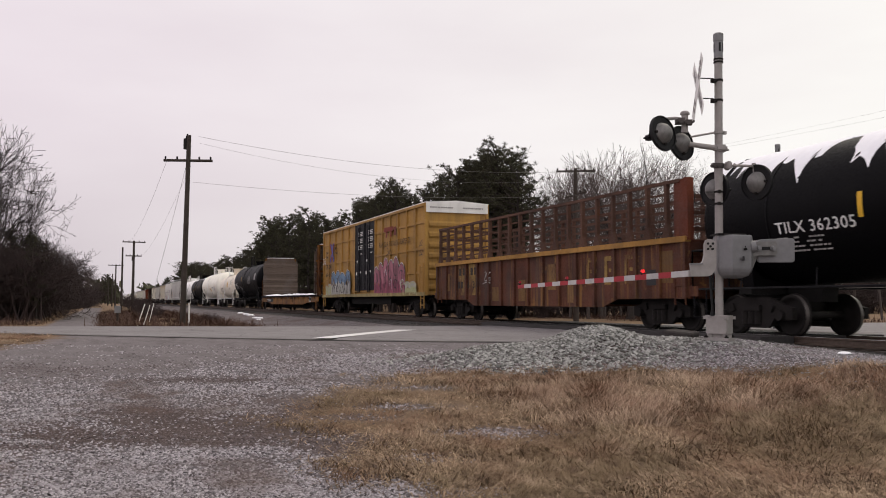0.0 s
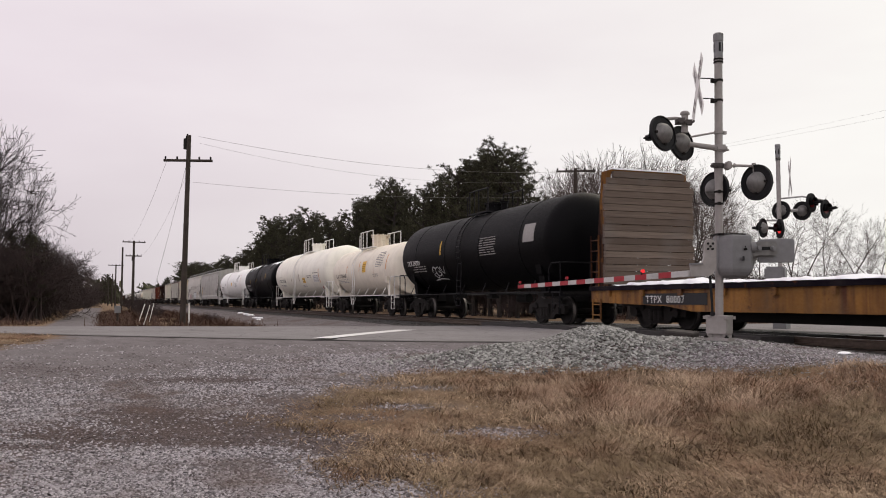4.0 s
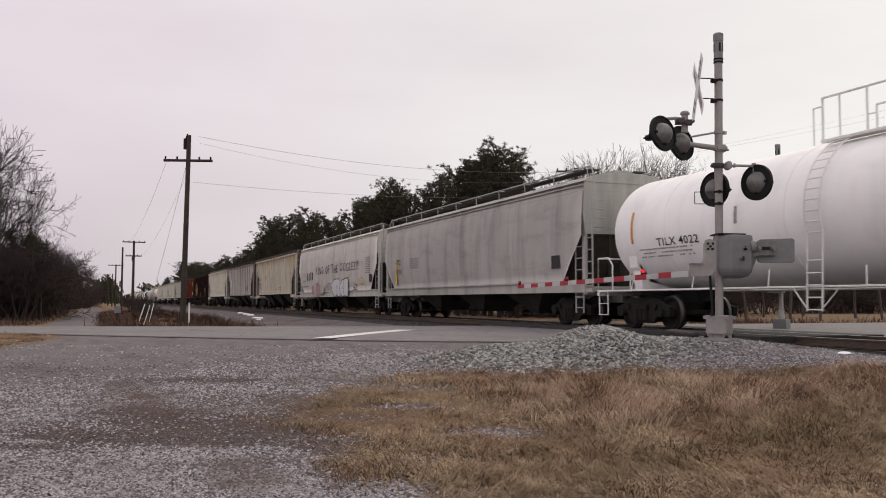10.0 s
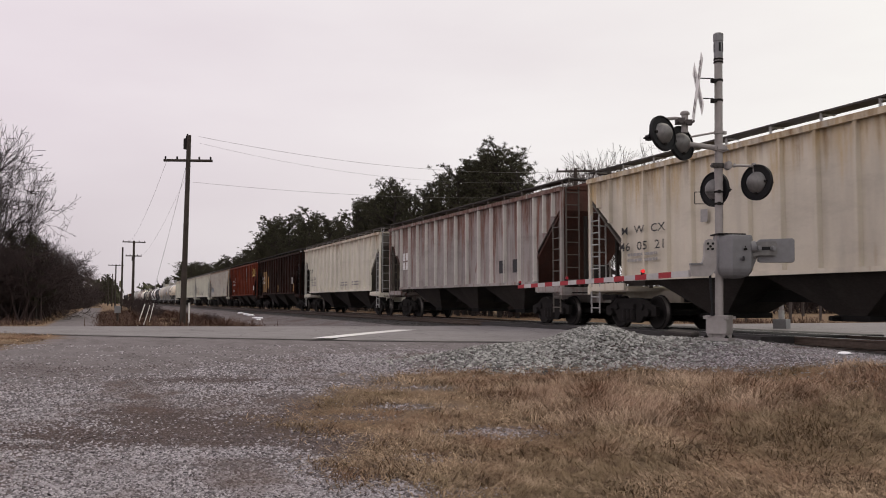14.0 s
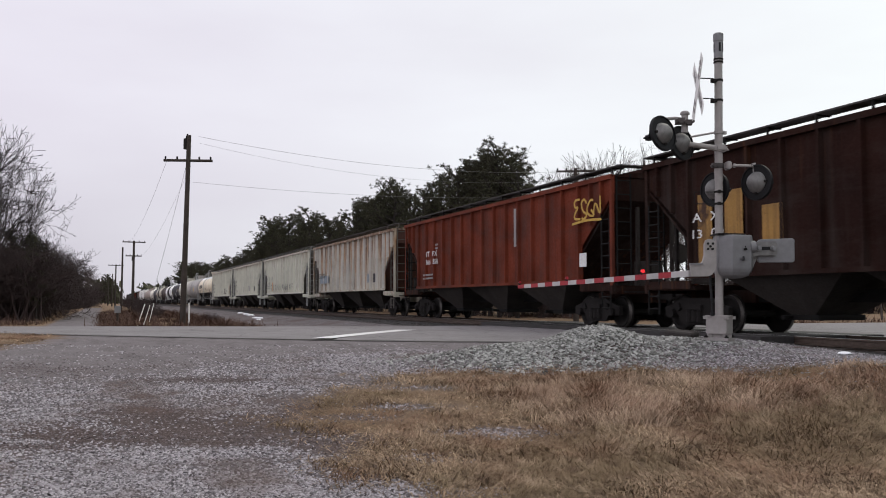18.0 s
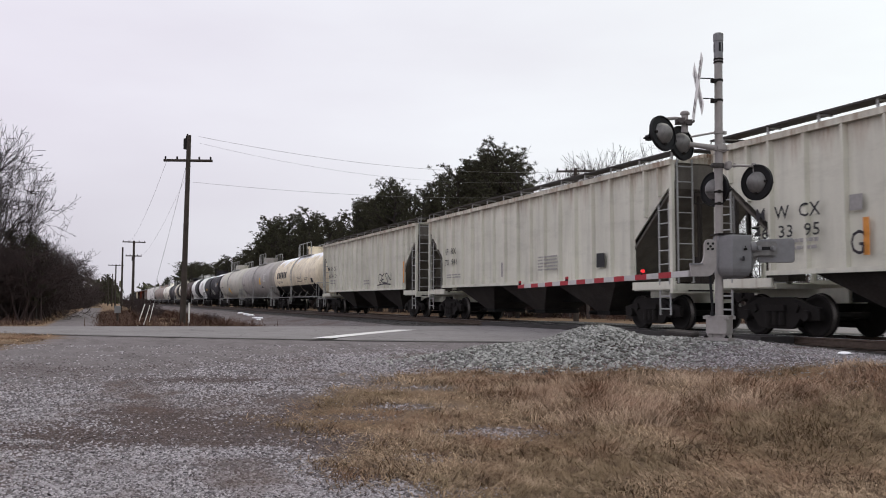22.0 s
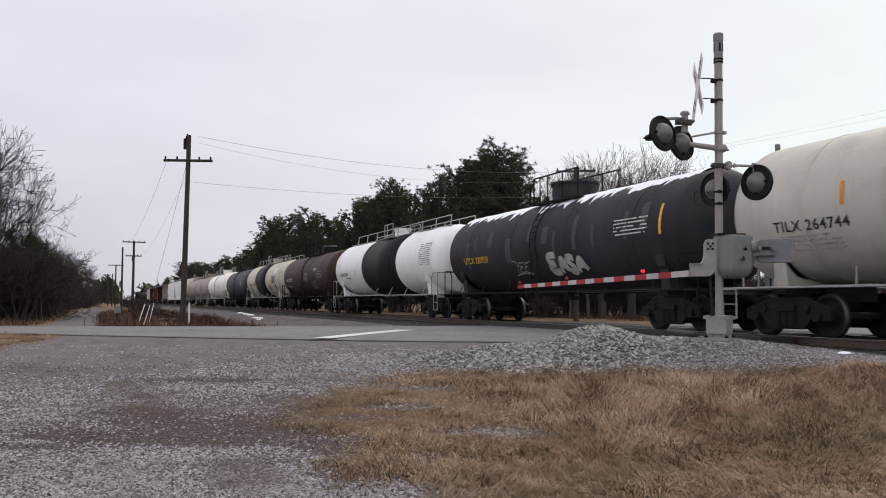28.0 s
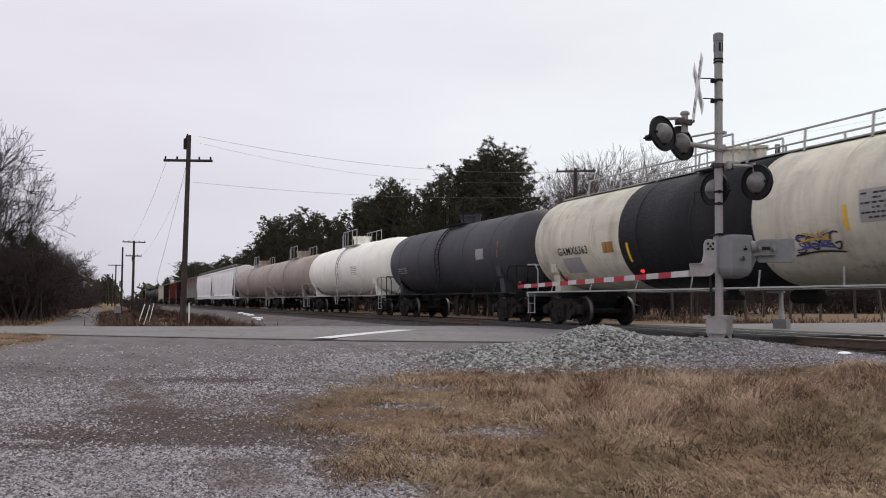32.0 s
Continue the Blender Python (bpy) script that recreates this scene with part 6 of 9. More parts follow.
# ---- ground ----
ROAD_Y = [-60, -26, -17.6, -13.8, -9.4, -7.5, -4.0, 0.0, 12.0, 60]
ROAD_NEAR = [-78, -37, -27.4, -23.3, -19.2, -17.8, -16.0, -15.2, -14.5, -12]
ROAD_FAR = [-86, -44, -33.6, -32.6, -30.9, -30.2, -29.5, -28.8, -27.5, -25]
RIGHT, AHEAD = Vector((math.sin(HEADING), math.cos(HEADING), 0)), Vector((-math.cos(HEADING), math.sin(HEADING), 0))
SIGNAL = Vector((-11.9, -5.05, 0))
LAWN = [(-12.0, -10.7), (-11.1, -11.8), (-10.4, -12.4), (-9.5, -12.75), (-8.1, -12.7), (-7.0, -12.4), (-6.0, -12.3), (-4, -13), (0, -14.4), (4, -14.4), (4, -2.8), (-6, -4.0), (-8.9, -5.2), (-10.5, -6.9), (-11.5, -8.3), (-12.2, -9.4)]
VERGE = [(-17.4, -16.4), (-25.2, -15.75), (-27.9, -17.4), (-40, -27), (-20, -22)]


def off_road(x, y):
    """Metres outside the pavement (negative on it)."""
    return max(np.interp(y, ROAD_Y, ROAD_FAR) - x, x - np.interp(y, ROAD_Y, ROAD_NEAR))


def inside(outline, x, y):
    """Signed distance to an outline, positive within."""
    hit, best = False, 1e9
    for (ax, ay), (bx, by) in zip(outline, outline[1:] + outline[:1]):
        if (ay > y) != (by > y) and x < (bx - ax) * (y - ay) / (by - ay) + ax:
            hit = not hit
        t = max(0, min(1, ((x - ax) * (bx - ax) + (y - ay) * (by - ay)) / ((bx - ax) ** 2 + (by - ay) ** 2)))
        best = min(best, math.hypot(x - ax - t * (bx - ax), y - ay - t * (by - ay)))
    return best if hit else -best


def bump_at(x, y, cx, cy, su, sv):
    d = Vector((x - cx, y - cy, 0))
    return math.exp(-(d.dot(RIGHT) / su) ** 2 - (d.dot(AHEAD) / sv) ** 2)


def land(x, y):
    r = math.hypot(x - EYE[0], y - EYE[1])
    z = -0.72 + 0.55 * smooth(5.0, 16.5, r)
    road = off_road(x, y)
    if x < -30 or y > 4:
        z += (-0.36 - z) * smooth(0.3, 3.5, road) * smooth(3.6, 6.0, abs(y))
    z += (-0.14 - z) * (1 - smooth(-0.2, 1.6, road))
    # ballast shoulder along the track
    k = 1 - smooth(1.7, 4.2, abs(y))
    z += (-0.20 - z) * k * smooth(-0.5, 0.8, road)
    if abs(y) < 1.6 and road < 0.5:
        z = -0.06
    # the gravel bank that carries the signal
    if -16 < x < 6:
        bank = smooth(-6.6, -5.2, y) * (1 - smooth(-4.2, -2.6, y)) * smooth(-14.6, -13.2, x)
        z += (0.05 - 0.04 * (x + 12) - z) * bank
    z += 0.50 * bump_at(x, y, -12.5, -7.0, 1.05, 0.75) + 0.20 * bump_at(x, y, -13.2, -8.7, 0.9, 0.6)
    rough = smooth(0.3, 2.0, road) * smooth(3.8, 6, abs(y))
    return z + (0.07 * noise.noise((x * 0.23, y * 0.23, 1.0)) + 0.02 * noise.noise((x * 1.1, y * 1.1, 5.0))) * rough


# wet brown hollows in the gravel: place, half length across the view, half depth
HOLLOWS = [(-10.4, -14.31, 0.45, 0.30), (-9.6, -13.77, 1.25, 0.62), (-9.1, -14.61, 0.90, 0.26), (-9.5, -12.39, 0.60, 1.0), (-8.7, -13.32, 0.75, 0.36), (-8.0, -12.43, 0.40, 0.40), (-13.9, -15.52, 0.9, 0.55), (-7.0, -12.54, 0.28, 0.14), (-8.8, -15.18, 0.5, 0.14), (-12.4, -13.2, 0.9, 0.22), (-17.1, -15.7, 1.6, 1.2)]


def muddy(x, y):
    k = sum(bump_at(x, y, *h) for h in HOLLOWS)
    return max(0.0, min(1.0, k * 1.25 + 0.9 * k * noise.noise((x * 2.3, y * 2.3, 4.0))))


COVER = {}


def cover(x, y):
    """How much grass, smooth road dirt and ballast lie at a place."""
    key = (round(x * 5), round(y * 5))
    if key not in COVER:
        COVER[key] = cover_at(key[0] / 5, key[1] / 5)
    return COVER[key]


def cover_at(x, y):
    road = off_road(x, y)
    edge = 0.45 * noise.noise((x * 0.9, y * 0.9, 9.0)) + 0.25 * noise.noise((x * 2.7, y * 2.7, 2.0))
    ballast = 1 - smooth(3.0, 4.4, abs(y) + edge * 0.6)
    if road < 0.2:
        ballast *= 1 - smooth(1.4, 1.7, abs(y))
    near_lot = road > -0.5 and y < -2.5 and x > np.interp(y, ROAD_Y, ROAD_NEAR) - 0.5
    if near_lot:
        grass = smooth(-0.55, 0.65, max(inside(LAWN, x, y), inside(VERGE, x, y)) + 1.5 * edge)
        for cx, cy, s in ((-9.75, -11.4, 0.42), (-8.05, -10.95, 0.5), (-9.3, -12.1, 0.35), (-7.3, -11.9, 0.3), (-10.9, -10.6, 0.4)):
            grass *= 1 - 0.95 * bump_at(x, y, cx, cy, s * 1.25, s * 0.55)
        reach = np.interp(y, [-17, -15.6, -14, -12.5, -11, -9], [14.5, 13.0, 10.6, 8.4, 5.6, 3.4])
        apron = smooth(reach + 1.2, reach - 1.6, road + 1.6 * edge) * (1 - grass)
    else:
        far_lot = smooth(5.7, 6.1, y) * (1 - smooth(7.0, 7.8, y + edge)) * smooth(-45, -36, x)
        lane = 1 - smooth(0.9, 1.35, abs(y + 15.85) + edge * 0.4) if -160 < x < -32 else 0.0
        apron = max(far_lot, lane)
        grass = (1 - apron) * (smooth(7.6, 9.4, -y + edge) if y < 0 else smooth(3.6, 4.6, y + edge))
    return grass, apron, ballast, muddy(x, y) if -16 < x < 0 and y < -9 else 0.0


def ground_mesh():
    def axis(lo, hi, fine_lo, fine_hi, step):
        a = list(np.arange(fine_lo, fine_hi + 1e-6, step))
        for way in (-1, 1):
            d, v = step, fine_lo if way < 0 else fine_hi
            while (v > lo) if way < 0 else (v < hi):
                d *= 1.15
                v = max(lo, v - d) if way < 0 else min(hi, v + d)
                a.insert(0, v) if way < 0 else a.append(v)
        return a
    xs, ys = axis(-2500, 900, -34, 1, 0.2), axis(-1500, 1500, -17.5, 6.5, 0.2)
    verts = [(x, y, land(x, y)) for y in ys for x in xs]
    n = len(xs)
    faces = [(j * n + i, j * n + i + 1, (j + 1) * n + i + 1, (j + 1) * n + i) for j in range(len(ys) - 1) for i in range(n - 1)]
    me = bpy.data.meshes.new("ground")
    me.from_pydata(verts, [], faces)
    me.shade_smooth()
    layers = ("grassy", "apron", "ballast", "mud")
    for name in layers:
        me.attributes.new(name, "FLOAT", "POINT")
    values = np.array([cover(x, y) for x, y, z in verts], dtype=np.float32)
    for k, name in enumerate(layers):
        me.attributes[name].data.foreach_set("value", np.ascontiguousarray(values[:, k]))
    return me


def attribute(t, name):
    n = t.nodes.new("ShaderNodeAttribute")
    n.attribute_name = name
    return n.outputs["Fac"]


def ground_material():
    m, t, b = nodes_of("winter_ground")
    v = coords(t)
    wide, mid, fine = tex(t, v, 0.35, 5), tex(t, v, 2.6, 5), tex(t, v, 26, 6, 0.7)
    cells = add(t, "TexVoronoi", Scale=24.0)
    t.links.new(v, cells.inputs["Vector"])
    stone = blend(t, span(t, cells.outputs["Color"], 0.1, 0.9), (0.062, 0.054, 0.056), (0.245, 0.222, 0.234))
    stone = blend(t, span(t, cells.outputs["Distance"], 0.35, 0.75, 0, 0.7), stone, (0.055, 0.047, 0.047))
    stone = blend(t, span(t, mid, 0.44, 0.66, 0, 0.7), stone, (0.105, 0.084, 0.080))
    stone = blend(t, span(t, wide, 0.50, 0.62, 0, 0.85), stone, (0.085, 0.062, 0.056))
    scuff = tex(t, coords(t, (0.5, 2.2, 1)), 1.1, 6, 0.65)
    dirt = blend(t, span(t, fine, 0.3, 0.7), (0.088, 0.077, 0.079), (0.212, 0.190, 0.197))
    dirt = blend(t, span(t, mid, 0.42, 0.7, 0, 0.55), dirt, (0.100, 0.088, 0.087))
    dirt = blend(t, span(t, scuff, 0.5, 0.68, 0, 0.6), dirt, (0.072, 0.062, 0.060))
    straw = blend(t, span(t, fine, 0.25, 0.75), (0.07, 0.045, 0.028), (0.26, 0.17, 0.10))
    straw = blend(t, span(t, mid, 0.4, 0.7, 0, 0.6), straw, (0.12, 0.085, 0.045))
    straw = blend(t, span(t, wide, 0.5, 0.7, 0, 0.7), straw, (0.15, 0.078, 0.045))
    stone = blend(t, span(t, attribute(t, "mud"), 0, 1, 0, 0.9), stone, (0.060, 0.042, 0.038))
    rock = blend(t, span(t, cells.outputs["Color"], 0.1, 0.9), (0.025, 0.023, 0.022), (0.07, 0.066, 0.064))
    col = blend(t, attribute(t, "apron"), stone, dirt)
    col = blend(t, attribute(t, "ballast"), col, rock)
    col = blend(t, attribute(t, "grassy"), col, straw)
    t.links.new(col, b.inputs["Base Color"])
    b.inputs["Roughness"].default_value = 0.95
    b.inputs["Specular IOR Level"].default_value = 0.2
    h = blend(t, 0.5, cells.outputs["Distance"], fine)
    relief(t, b, h, 0.8, 0.02)
    return m


ground_me = ground_mesh()
ground_me.materials.append(ground_material())
tagged(new("ground", ground_me), "flat winter ground of gravel, dirt and dead grass", "ground", kind="structure")


# ---- paved road ----
def asphalt():
    m, t, b = nodes_of("old_asphalt")
    v = coords(t)
    fine, mid, wide = tex(t, v, 60, 4, 0.7), tex(t, v, 3, 6), tex(t, v, 0.4, 3)
    col = blend(t, span(t, fine, 0.3, 0.7), (0.125, 0.115, 0.116), (0.225, 0.210, 0.214))
    col = blend(t, span(t, mid, 0.5, 0.72, 0, 0.5), col, (0.10, 0.092, 0.092))
    col = blend(t, span(t, wide, 0.45, 0.65, 0, 0.45), col, (0.115, 0.105, 0.103))
    crack = add(t, "TexVoronoi", Scale=0.7)
    crack.feature = "DISTANCE_TO_EDGE"
    t.links.new(blend(t, 0.12, v, mid), crack.inputs["Vector"])
    col = blend(t, span(t, crack.outputs["Distance"], 0.0, 0.015, 0.75, 0), col, (0.03, 0.028, 0.027))
    t.links.new(col, b.inputs["Base Color"])
    b.inputs["Roughness"].default_value = 0.9
    relief(t, b, fine, 0.4, 0.01)
    return m


def road_mesh():
    ys = list(np.arange(-60, -1.75, 0.8)) + [-1.75]
    far_ys = [1.75] + list(np.arange(2.5, 60, 1.0))
    bm = bmesh.new()
    for rows in (ys, far_ys):
        prev = None
        for y in rows:
            a, b = np.interp(y, ROAD_Y, ROAD_FAR), np.interp(y, ROAD_Y, ROAD_NEAR)
            ring = []
            for i in range(17):
                x = a + (b - a) * i / 16
                w = 0.22 * noise.noise((x, y * 0.7, 3)) if i in (0, 16) else 0
                ring.append(bm.verts.new((x + w, y, max(land(x, y), -0.16) + (0.022 if 0 < i < 16 else -0.02) + 0.015 * math.sin(math.pi * i / 16))))
            if prev:
                for i in range(16):
                    bm.faces.new((prev[i], prev[i + 1], ring[i + 1], ring[i])).smooth = True
            prev = ring
    bmesh.ops.recalc_face_normals(bm, faces=bm.faces)
    return bm


M["asphalt"] = asphalt()
# stained asphalt near the rails, darkened further for the shadow under the train
M["shaded_asphalt"] = plain("tarry_shaded_asphalt", (0.045, 0.042, 0.041), 0.85, 0.0, 0.3, 10, 0.4)
M["edge_dirt"] = plain("wet_edge_dirt", (0.045, 0.04, 0.037), 0.9, 0.0, 0.4, 8, 0.6)
M["road_white"] = paint("worn_road_paint", (0.70, 0.69, 0.68), 0.7, 0.12, blotch=0.12, rust=(0.2, 0.19, 0.18), grime=0.1)
road = tagged(part("road", road_mesh(), M["asphalt"]), "worn grey asphalt road that crosses the track", "road", kind="structure")
bm = bmesh.new()
ring = []
for i in range(9):
    k = i / 8
    c = Vector((-19.75 - 4.9 * k, -9.9 + 3.75 * k - 0.5 * k * (1 - k), 0))
    d = Vector((0.45, 0.85, 0)).normalized() * (0.24 + 0.05 * k)
    ring.append([bm.verts.new((p.x, p.y, max(land(p.x, p.y), -0.16) + 0.042)) for p in (c - d, c + d)])
for a, b in zip(ring, ring[1:]):
    bm.faces.new((a[0], a[1], b[1], b[0]))
bmesh.ops.recalc_face_normals(bm, faces=bm.faces)
tagged(part("stop_line", bm, M["road_white"]), "worn white stop line painted on the asphalt", "road marking", kind="structure")
bm = bmesh.new()
prev = None
for i in range(90):
    y = -16.6 + 0.13 * i
    x = np.interp(y, ROAD_Y, ROAD_NEAR) + 0.12 * noise.noise((y * 0.9, 2, 2))
    w = 0.16 + 0.12 * noise.noise((y * 1.7, 5, 1))
    now = [bm.verts.new((x + d, y, land(x + d, y) + 0.012)) for d in (-0.1, 0.06 + max(0.02, w))]
    if prev:
        bm.faces.new((prev[0], prev[1], now[1], now[0]))
    prev = now
bmesh.ops.recalc_face_normals(bm, faces=bm.faces)
tagged(part("pavement_edge", bm, M["edge_dirt"]), "broken dark edge of the pavement", "pavement edge", kind="structure")
# timber and asphalt between and beside the rails at the crossing
for k, (y0, y1) in enumerate(((-1.72, -0.84), (-0.62, 0.62), (0.84, 1.72))):
    tagged(part("crossing_panel", box(bmesh.new(), (-22.0, (y0 + y1) / 2, -0.08), (14.5, y1 - y0, 0.16)), M["shaded_asphalt"]), "stained asphalt panel filling the grade crossing, darkened for the train's shadow", "crossing panel", "panels of the grade crossing", kind="structure")

# ---- track ----
track = tagged(new("railway_track"), "single railway track of worn rails on dark ties", "railway track", kind="structure")
for y in (-0.7525, 0.7525):
    bm = bmesh.new()
    o = [(-0.075, -0.17), (0.075, -0.17), (0.075, -0.155), (0.012, -0.13), (0.012, -0.045), (0.036, -0.035), (0.036, -0.004), (-0.036, -0.004), (-0.036, -0.035), (-0.012, -0.045), (-0.012, -0.13), (-0.075, -0.155)]
    prism(bm, [(y + u, w) for u, w in o], -900, 120, "x")
    rail = part("rail", bm, M["rail"], track)
    part("rail_head", box(bmesh.new(), (-390, y, -0.002), (1020, 0.060, 0.006)), M["railtop"], rail, "polished rail head")
tie_me = mesh_of(box(bmesh.new(), (0, 0, -0.26), (0.22, 2.6, 0.17)), "tie", M["tie"])
for i in range(190):
    x = 4.0 - 0.52 * i
    if not -29.4 < x < -14.6:
        part("tie", tie_me, None, track, "", Matrix.Translation((x, 0.02 * math.sin(i * 7.1), 0)))
bm = bmesh.new()
for i in range(500):
    box(bm, (-95.0 - 0.52 * i, 0, -0.26), (0.22, 2.6, 0.17))
tagged(part("distant_ties", bm, M["tie"], track), kind="stuff")


# ---- crossing signal ----
def frame_of(facing):
    """Axes of a thing that faces along the ground at so many degrees: its own right, back and up."""
    a = radians(facing)
    f = Vector((math.cos(a), math.sin(a), 0))
    return Matrix(((-f.y, -f.x, 0, 0), (f.x, -f.y, 0, 0), (0, 0, 1, 0), (0, 0, 0, 1)))


M["housing"] = plain("weathered_lamp_housing", (0.17, 0.165, 0.16), 0.5, 0.25, 0.35, 9, 0.1)
M["clamp"] = plain("grimy_clamp_iron", (0.085, 0.075, 0.072), 0.7, 0.2, 0.3, 8, 0.2)
M["mast_grey"] = plain("weathered_mast_aluminium", (0.30, 0.28, 0.27), 0.6, 0.15, 0.2, 5, 0.1)
M["arm_white"] = paint("weathered_gate_white", (0.50, 0.49, 0.48), 0.6, 0.10, grime=0.3)


def flasher(post, place, facing, lit=False, sink=0.0):
    """One round signal: black background, domed grey housing behind, tapering hood in front. It faces its own -y."""
    m = Matrix.Translation(place) @ frame_of(facing) @ Matrix.Rotation(radians(sink), 4, "X")
    bm = bmesh.new()
    rod(bm, (0, -0.012, 0), (0, 0.006, 0), 0.293, 40)
    n = 40
    rim = [[bm.verts.new((r * math.cos(math.tau * i / n), y, r * math.sin(math.tau * i / n))) for i in range(n)] for r, y in ((0.293, -0.012), (0.297, -0.03), (0.297, 0.024), (0.280, 0.026), (0.278, 0.006))]
    for a, b in zip(rim, rim[1:]):
        for i in range(n):
            bm.faces.new((a[i], a[(i + 1) % n], b[(i + 1) % n], b[i]))
    bmesh.ops.recalc_face_normals(bm, faces=bm.faces)
    bg = part("signal_background", bm, M["signal_black"], post, "round black signal background", m)
    bm = bmesh.new()
    lathe(bm, [(0.0, 0.18), (0.02, 0.178), (0.03, 0.165), (0.075, 0.145), (0.115, 0.105), (0.14, 0.055), (0.148, 0.01)], 0, 28)
    bmesh.ops.rotate(bm, cent=(0, 0, 0), matrix=Matrix.Rotation(radians(90), 3, "Z"), verts=bm.verts)
    part("lamp_housing", bm, M["housing"], bg, "domed grey lamp housing")
    bm = bmesh.new()
    for x, y, z in ((-0.185, 0.02, 0.0), (0.185, 0.02, 0.0), (0, 0.02, -0.185)):
        box(bm, (x, y, z), (0.05, 0.03, 0.035))
    part("housing_latch", bm, M["steel"], bg)
    bm = bmesh.new()
    n, rows = 18, []
    for y, r in ((-0.012, 0.175), (-0.08, 0.172), (-0.15, 0.168)):
        rows.append([bm.verts.new((r * math.cos(a), y, r * math.sin(a))) for a in np.radians(np.linspace(-30, 210, n + 1))])
    for a, b in zip(rows, rows[1:]):
        for i in range(n):
            bm.faces.new((a[i], a[i + 1], b[i + 1], b[i])).smooth = True
    bmesh.ops.solidify(bm, geom=bm.faces, thickness=0.006)
    part("hood", bm, M["signal_black"], bg)
    bm = bmesh.new()
    box(bm, (0, -0.20, -0.005), (0.17, 0.34, 0.085))
    bmesh.ops.bevel(bm, geom=bm.edges[:], offset=0.035, segments=3, affect="EDGES")
    bm.transform(Matrix.Rotation(radians(-4), 4, "X"))
    part("visor", bm, M["signal_black"], bg)
    bm = bmesh.new()
    rod(bm, (0, -0.014, 0), (0, -0.03, 0), 0.15, 24)
    part("lens", bm, M["red_glow"] if lit else M["lens_dark"], bg)


def crossbuck(post, place, facing, size=1.0):
    m = Matrix.Translation(place) @ frame_of(facing) @ Matrix.Diagonal((size, 1, size, 1))
    for k, tilt in enumerate((48, -48)):
        bm = bmesh.new()
        box(bm, (0, -0.012 * (1 + k), 0), (1.22, 0.006, 0.23), (0, tilt, 0))
        blade = part("crossbuck_blade", bm, M["white"], post, "white crossbuck blade", m)
        bm = bmesh.new()
        for u in (-0.42, -0.28, 0.22, 0.34, 0.46):
            c, s = math.cos(radians(tilt)), math.sin(radians(tilt))
            box(bm, (u * c, -0.012 * (1 + k) - 0.006, -u * s), (0.08, 0.004, 0.13), (0, tilt, 0))
        part("worn_lettering", bm, M["letter_grey"], blade)


def signal_mast(name, base, tall, label):
    post = tagged(new(name), label, "crossing signal", "signals of the grade crossing")
    post.location = base
    bm = bmesh.new()
    rod(bm, (0, 0, 0.25), (0, 0, tall), 0.066, 20)
    part("mast", bm, M["mast_grey"], post)
    bm = bmesh.new()
    rod(bm, (0, 0, tall - 0.37), (0, 0, tall - 0.03), 0.074, 24)
    rod(bm, (0, 0, tall - 0.09), (0, 0, tall + 0.03), 0.084, 24)
    rod(bm, (0, 0, tall + 0.03), (0, 0, tall + 0.05), 0.084, 24, 0.06)
    cap = part("mast_cap", bm, M["galv"], post, "grey pipe cap with dark slots")
    for a in (-20, 40, 160, 250):
        bm = bmesh.new()
        c, w = Vector((math.cos(radians(a)), math.sin(radians(a)), 0)) * 0.0745, 0.035
        box(bm, (c.x, c.y, tall - 0.20), (0.006, w, 0.15), (0, 0, a))
        part("vent_slot", bm, M["signal_black"], cap)
    for z in (0.40, 0.45):
        bm = bmesh.new()
        rod(bm, (0, 0, tall - z - 0.014), (0, 0, tall - z + 0.014), 0.080, 20)
        part("band_clamp", bm, M["steel"], post)
    return post


near_base = SIGNAL + Vector((-0.02, 0.0, 0.10))
mast = signal_mast("crossing_signal", near_base, 5.12, "grey aluminium crossing signal with black round lamps")
mast.rotation_euler = Matrix.Rotation(radians(0.85), 4, AHEAD).to_euler()


def sig(r, d, z):
    """A place beside the mast: metres to the viewer's right, metres beyond it, height."""
    v = RIGHT * r + AHEAD * d
    return Vector((v.x, v.y, z))


# junction box on a pedestal and a cast foot
bm = bmesh.new()
box(bm, (0, 0, 0.255), (0.345, 0.345, 0.30), (0, 0, 34))
box(bm, (0, 0, 0.395), (0.375, 0.375, 0.035), (0, 0, 34))
bmesh.ops.bevel(bm, geom=bm.edges[:], offset=0.012, segments=2, affect="EDGES")
base = part("junction_box_base", bm, M["mast_grey"], mast, "cast metal junction box base, weathered")
bm = bmesh.new()
box(bm, (0, 0, 0.02), (0.40, 0.40, 0.05), (0, 0, 34))
box(bm, (0, 0, 0.08), (0.22, 0.22, 0.12), (0, 0, 34))
for a in (79, 169, 259, 349):
    box(bm, (0.17 * math.cos(radians(a)), 0.17 * math.sin(radians(a)), 0.07), (0.07, 0.06, 0.09), (0, 0, a))
part("pedestal", bm, M["mast_grey"], mast)
for a in (79, 169, 259, 349):
    bm = bmesh.new()
    c = Vector((math.cos(radians(a)), math.sin(radians(a)), 0))
    box(bm, c * 0.245 + Vector((0, 0, 0.375)), (0.07, 0.05, 0.05), (0, 0, a))
    part("hinge_ear", bm, M["mast_grey"], base)
    bm = bmesh.new()
    rod(bm, c * 0.24 + Vector((0, 0, 0.0)), c * 0.24 + Vector((0, 0, 0.09)), 0.018, 8)
    rod(bm, c * 0.24 + Vector((0, 0, 0.045)), c * 0.24 + Vector((0, 0, 0.07)), 0.035, 6)
    part("anchor_bolt", bm, M["steel"], mast)
bm = bmesh.new()
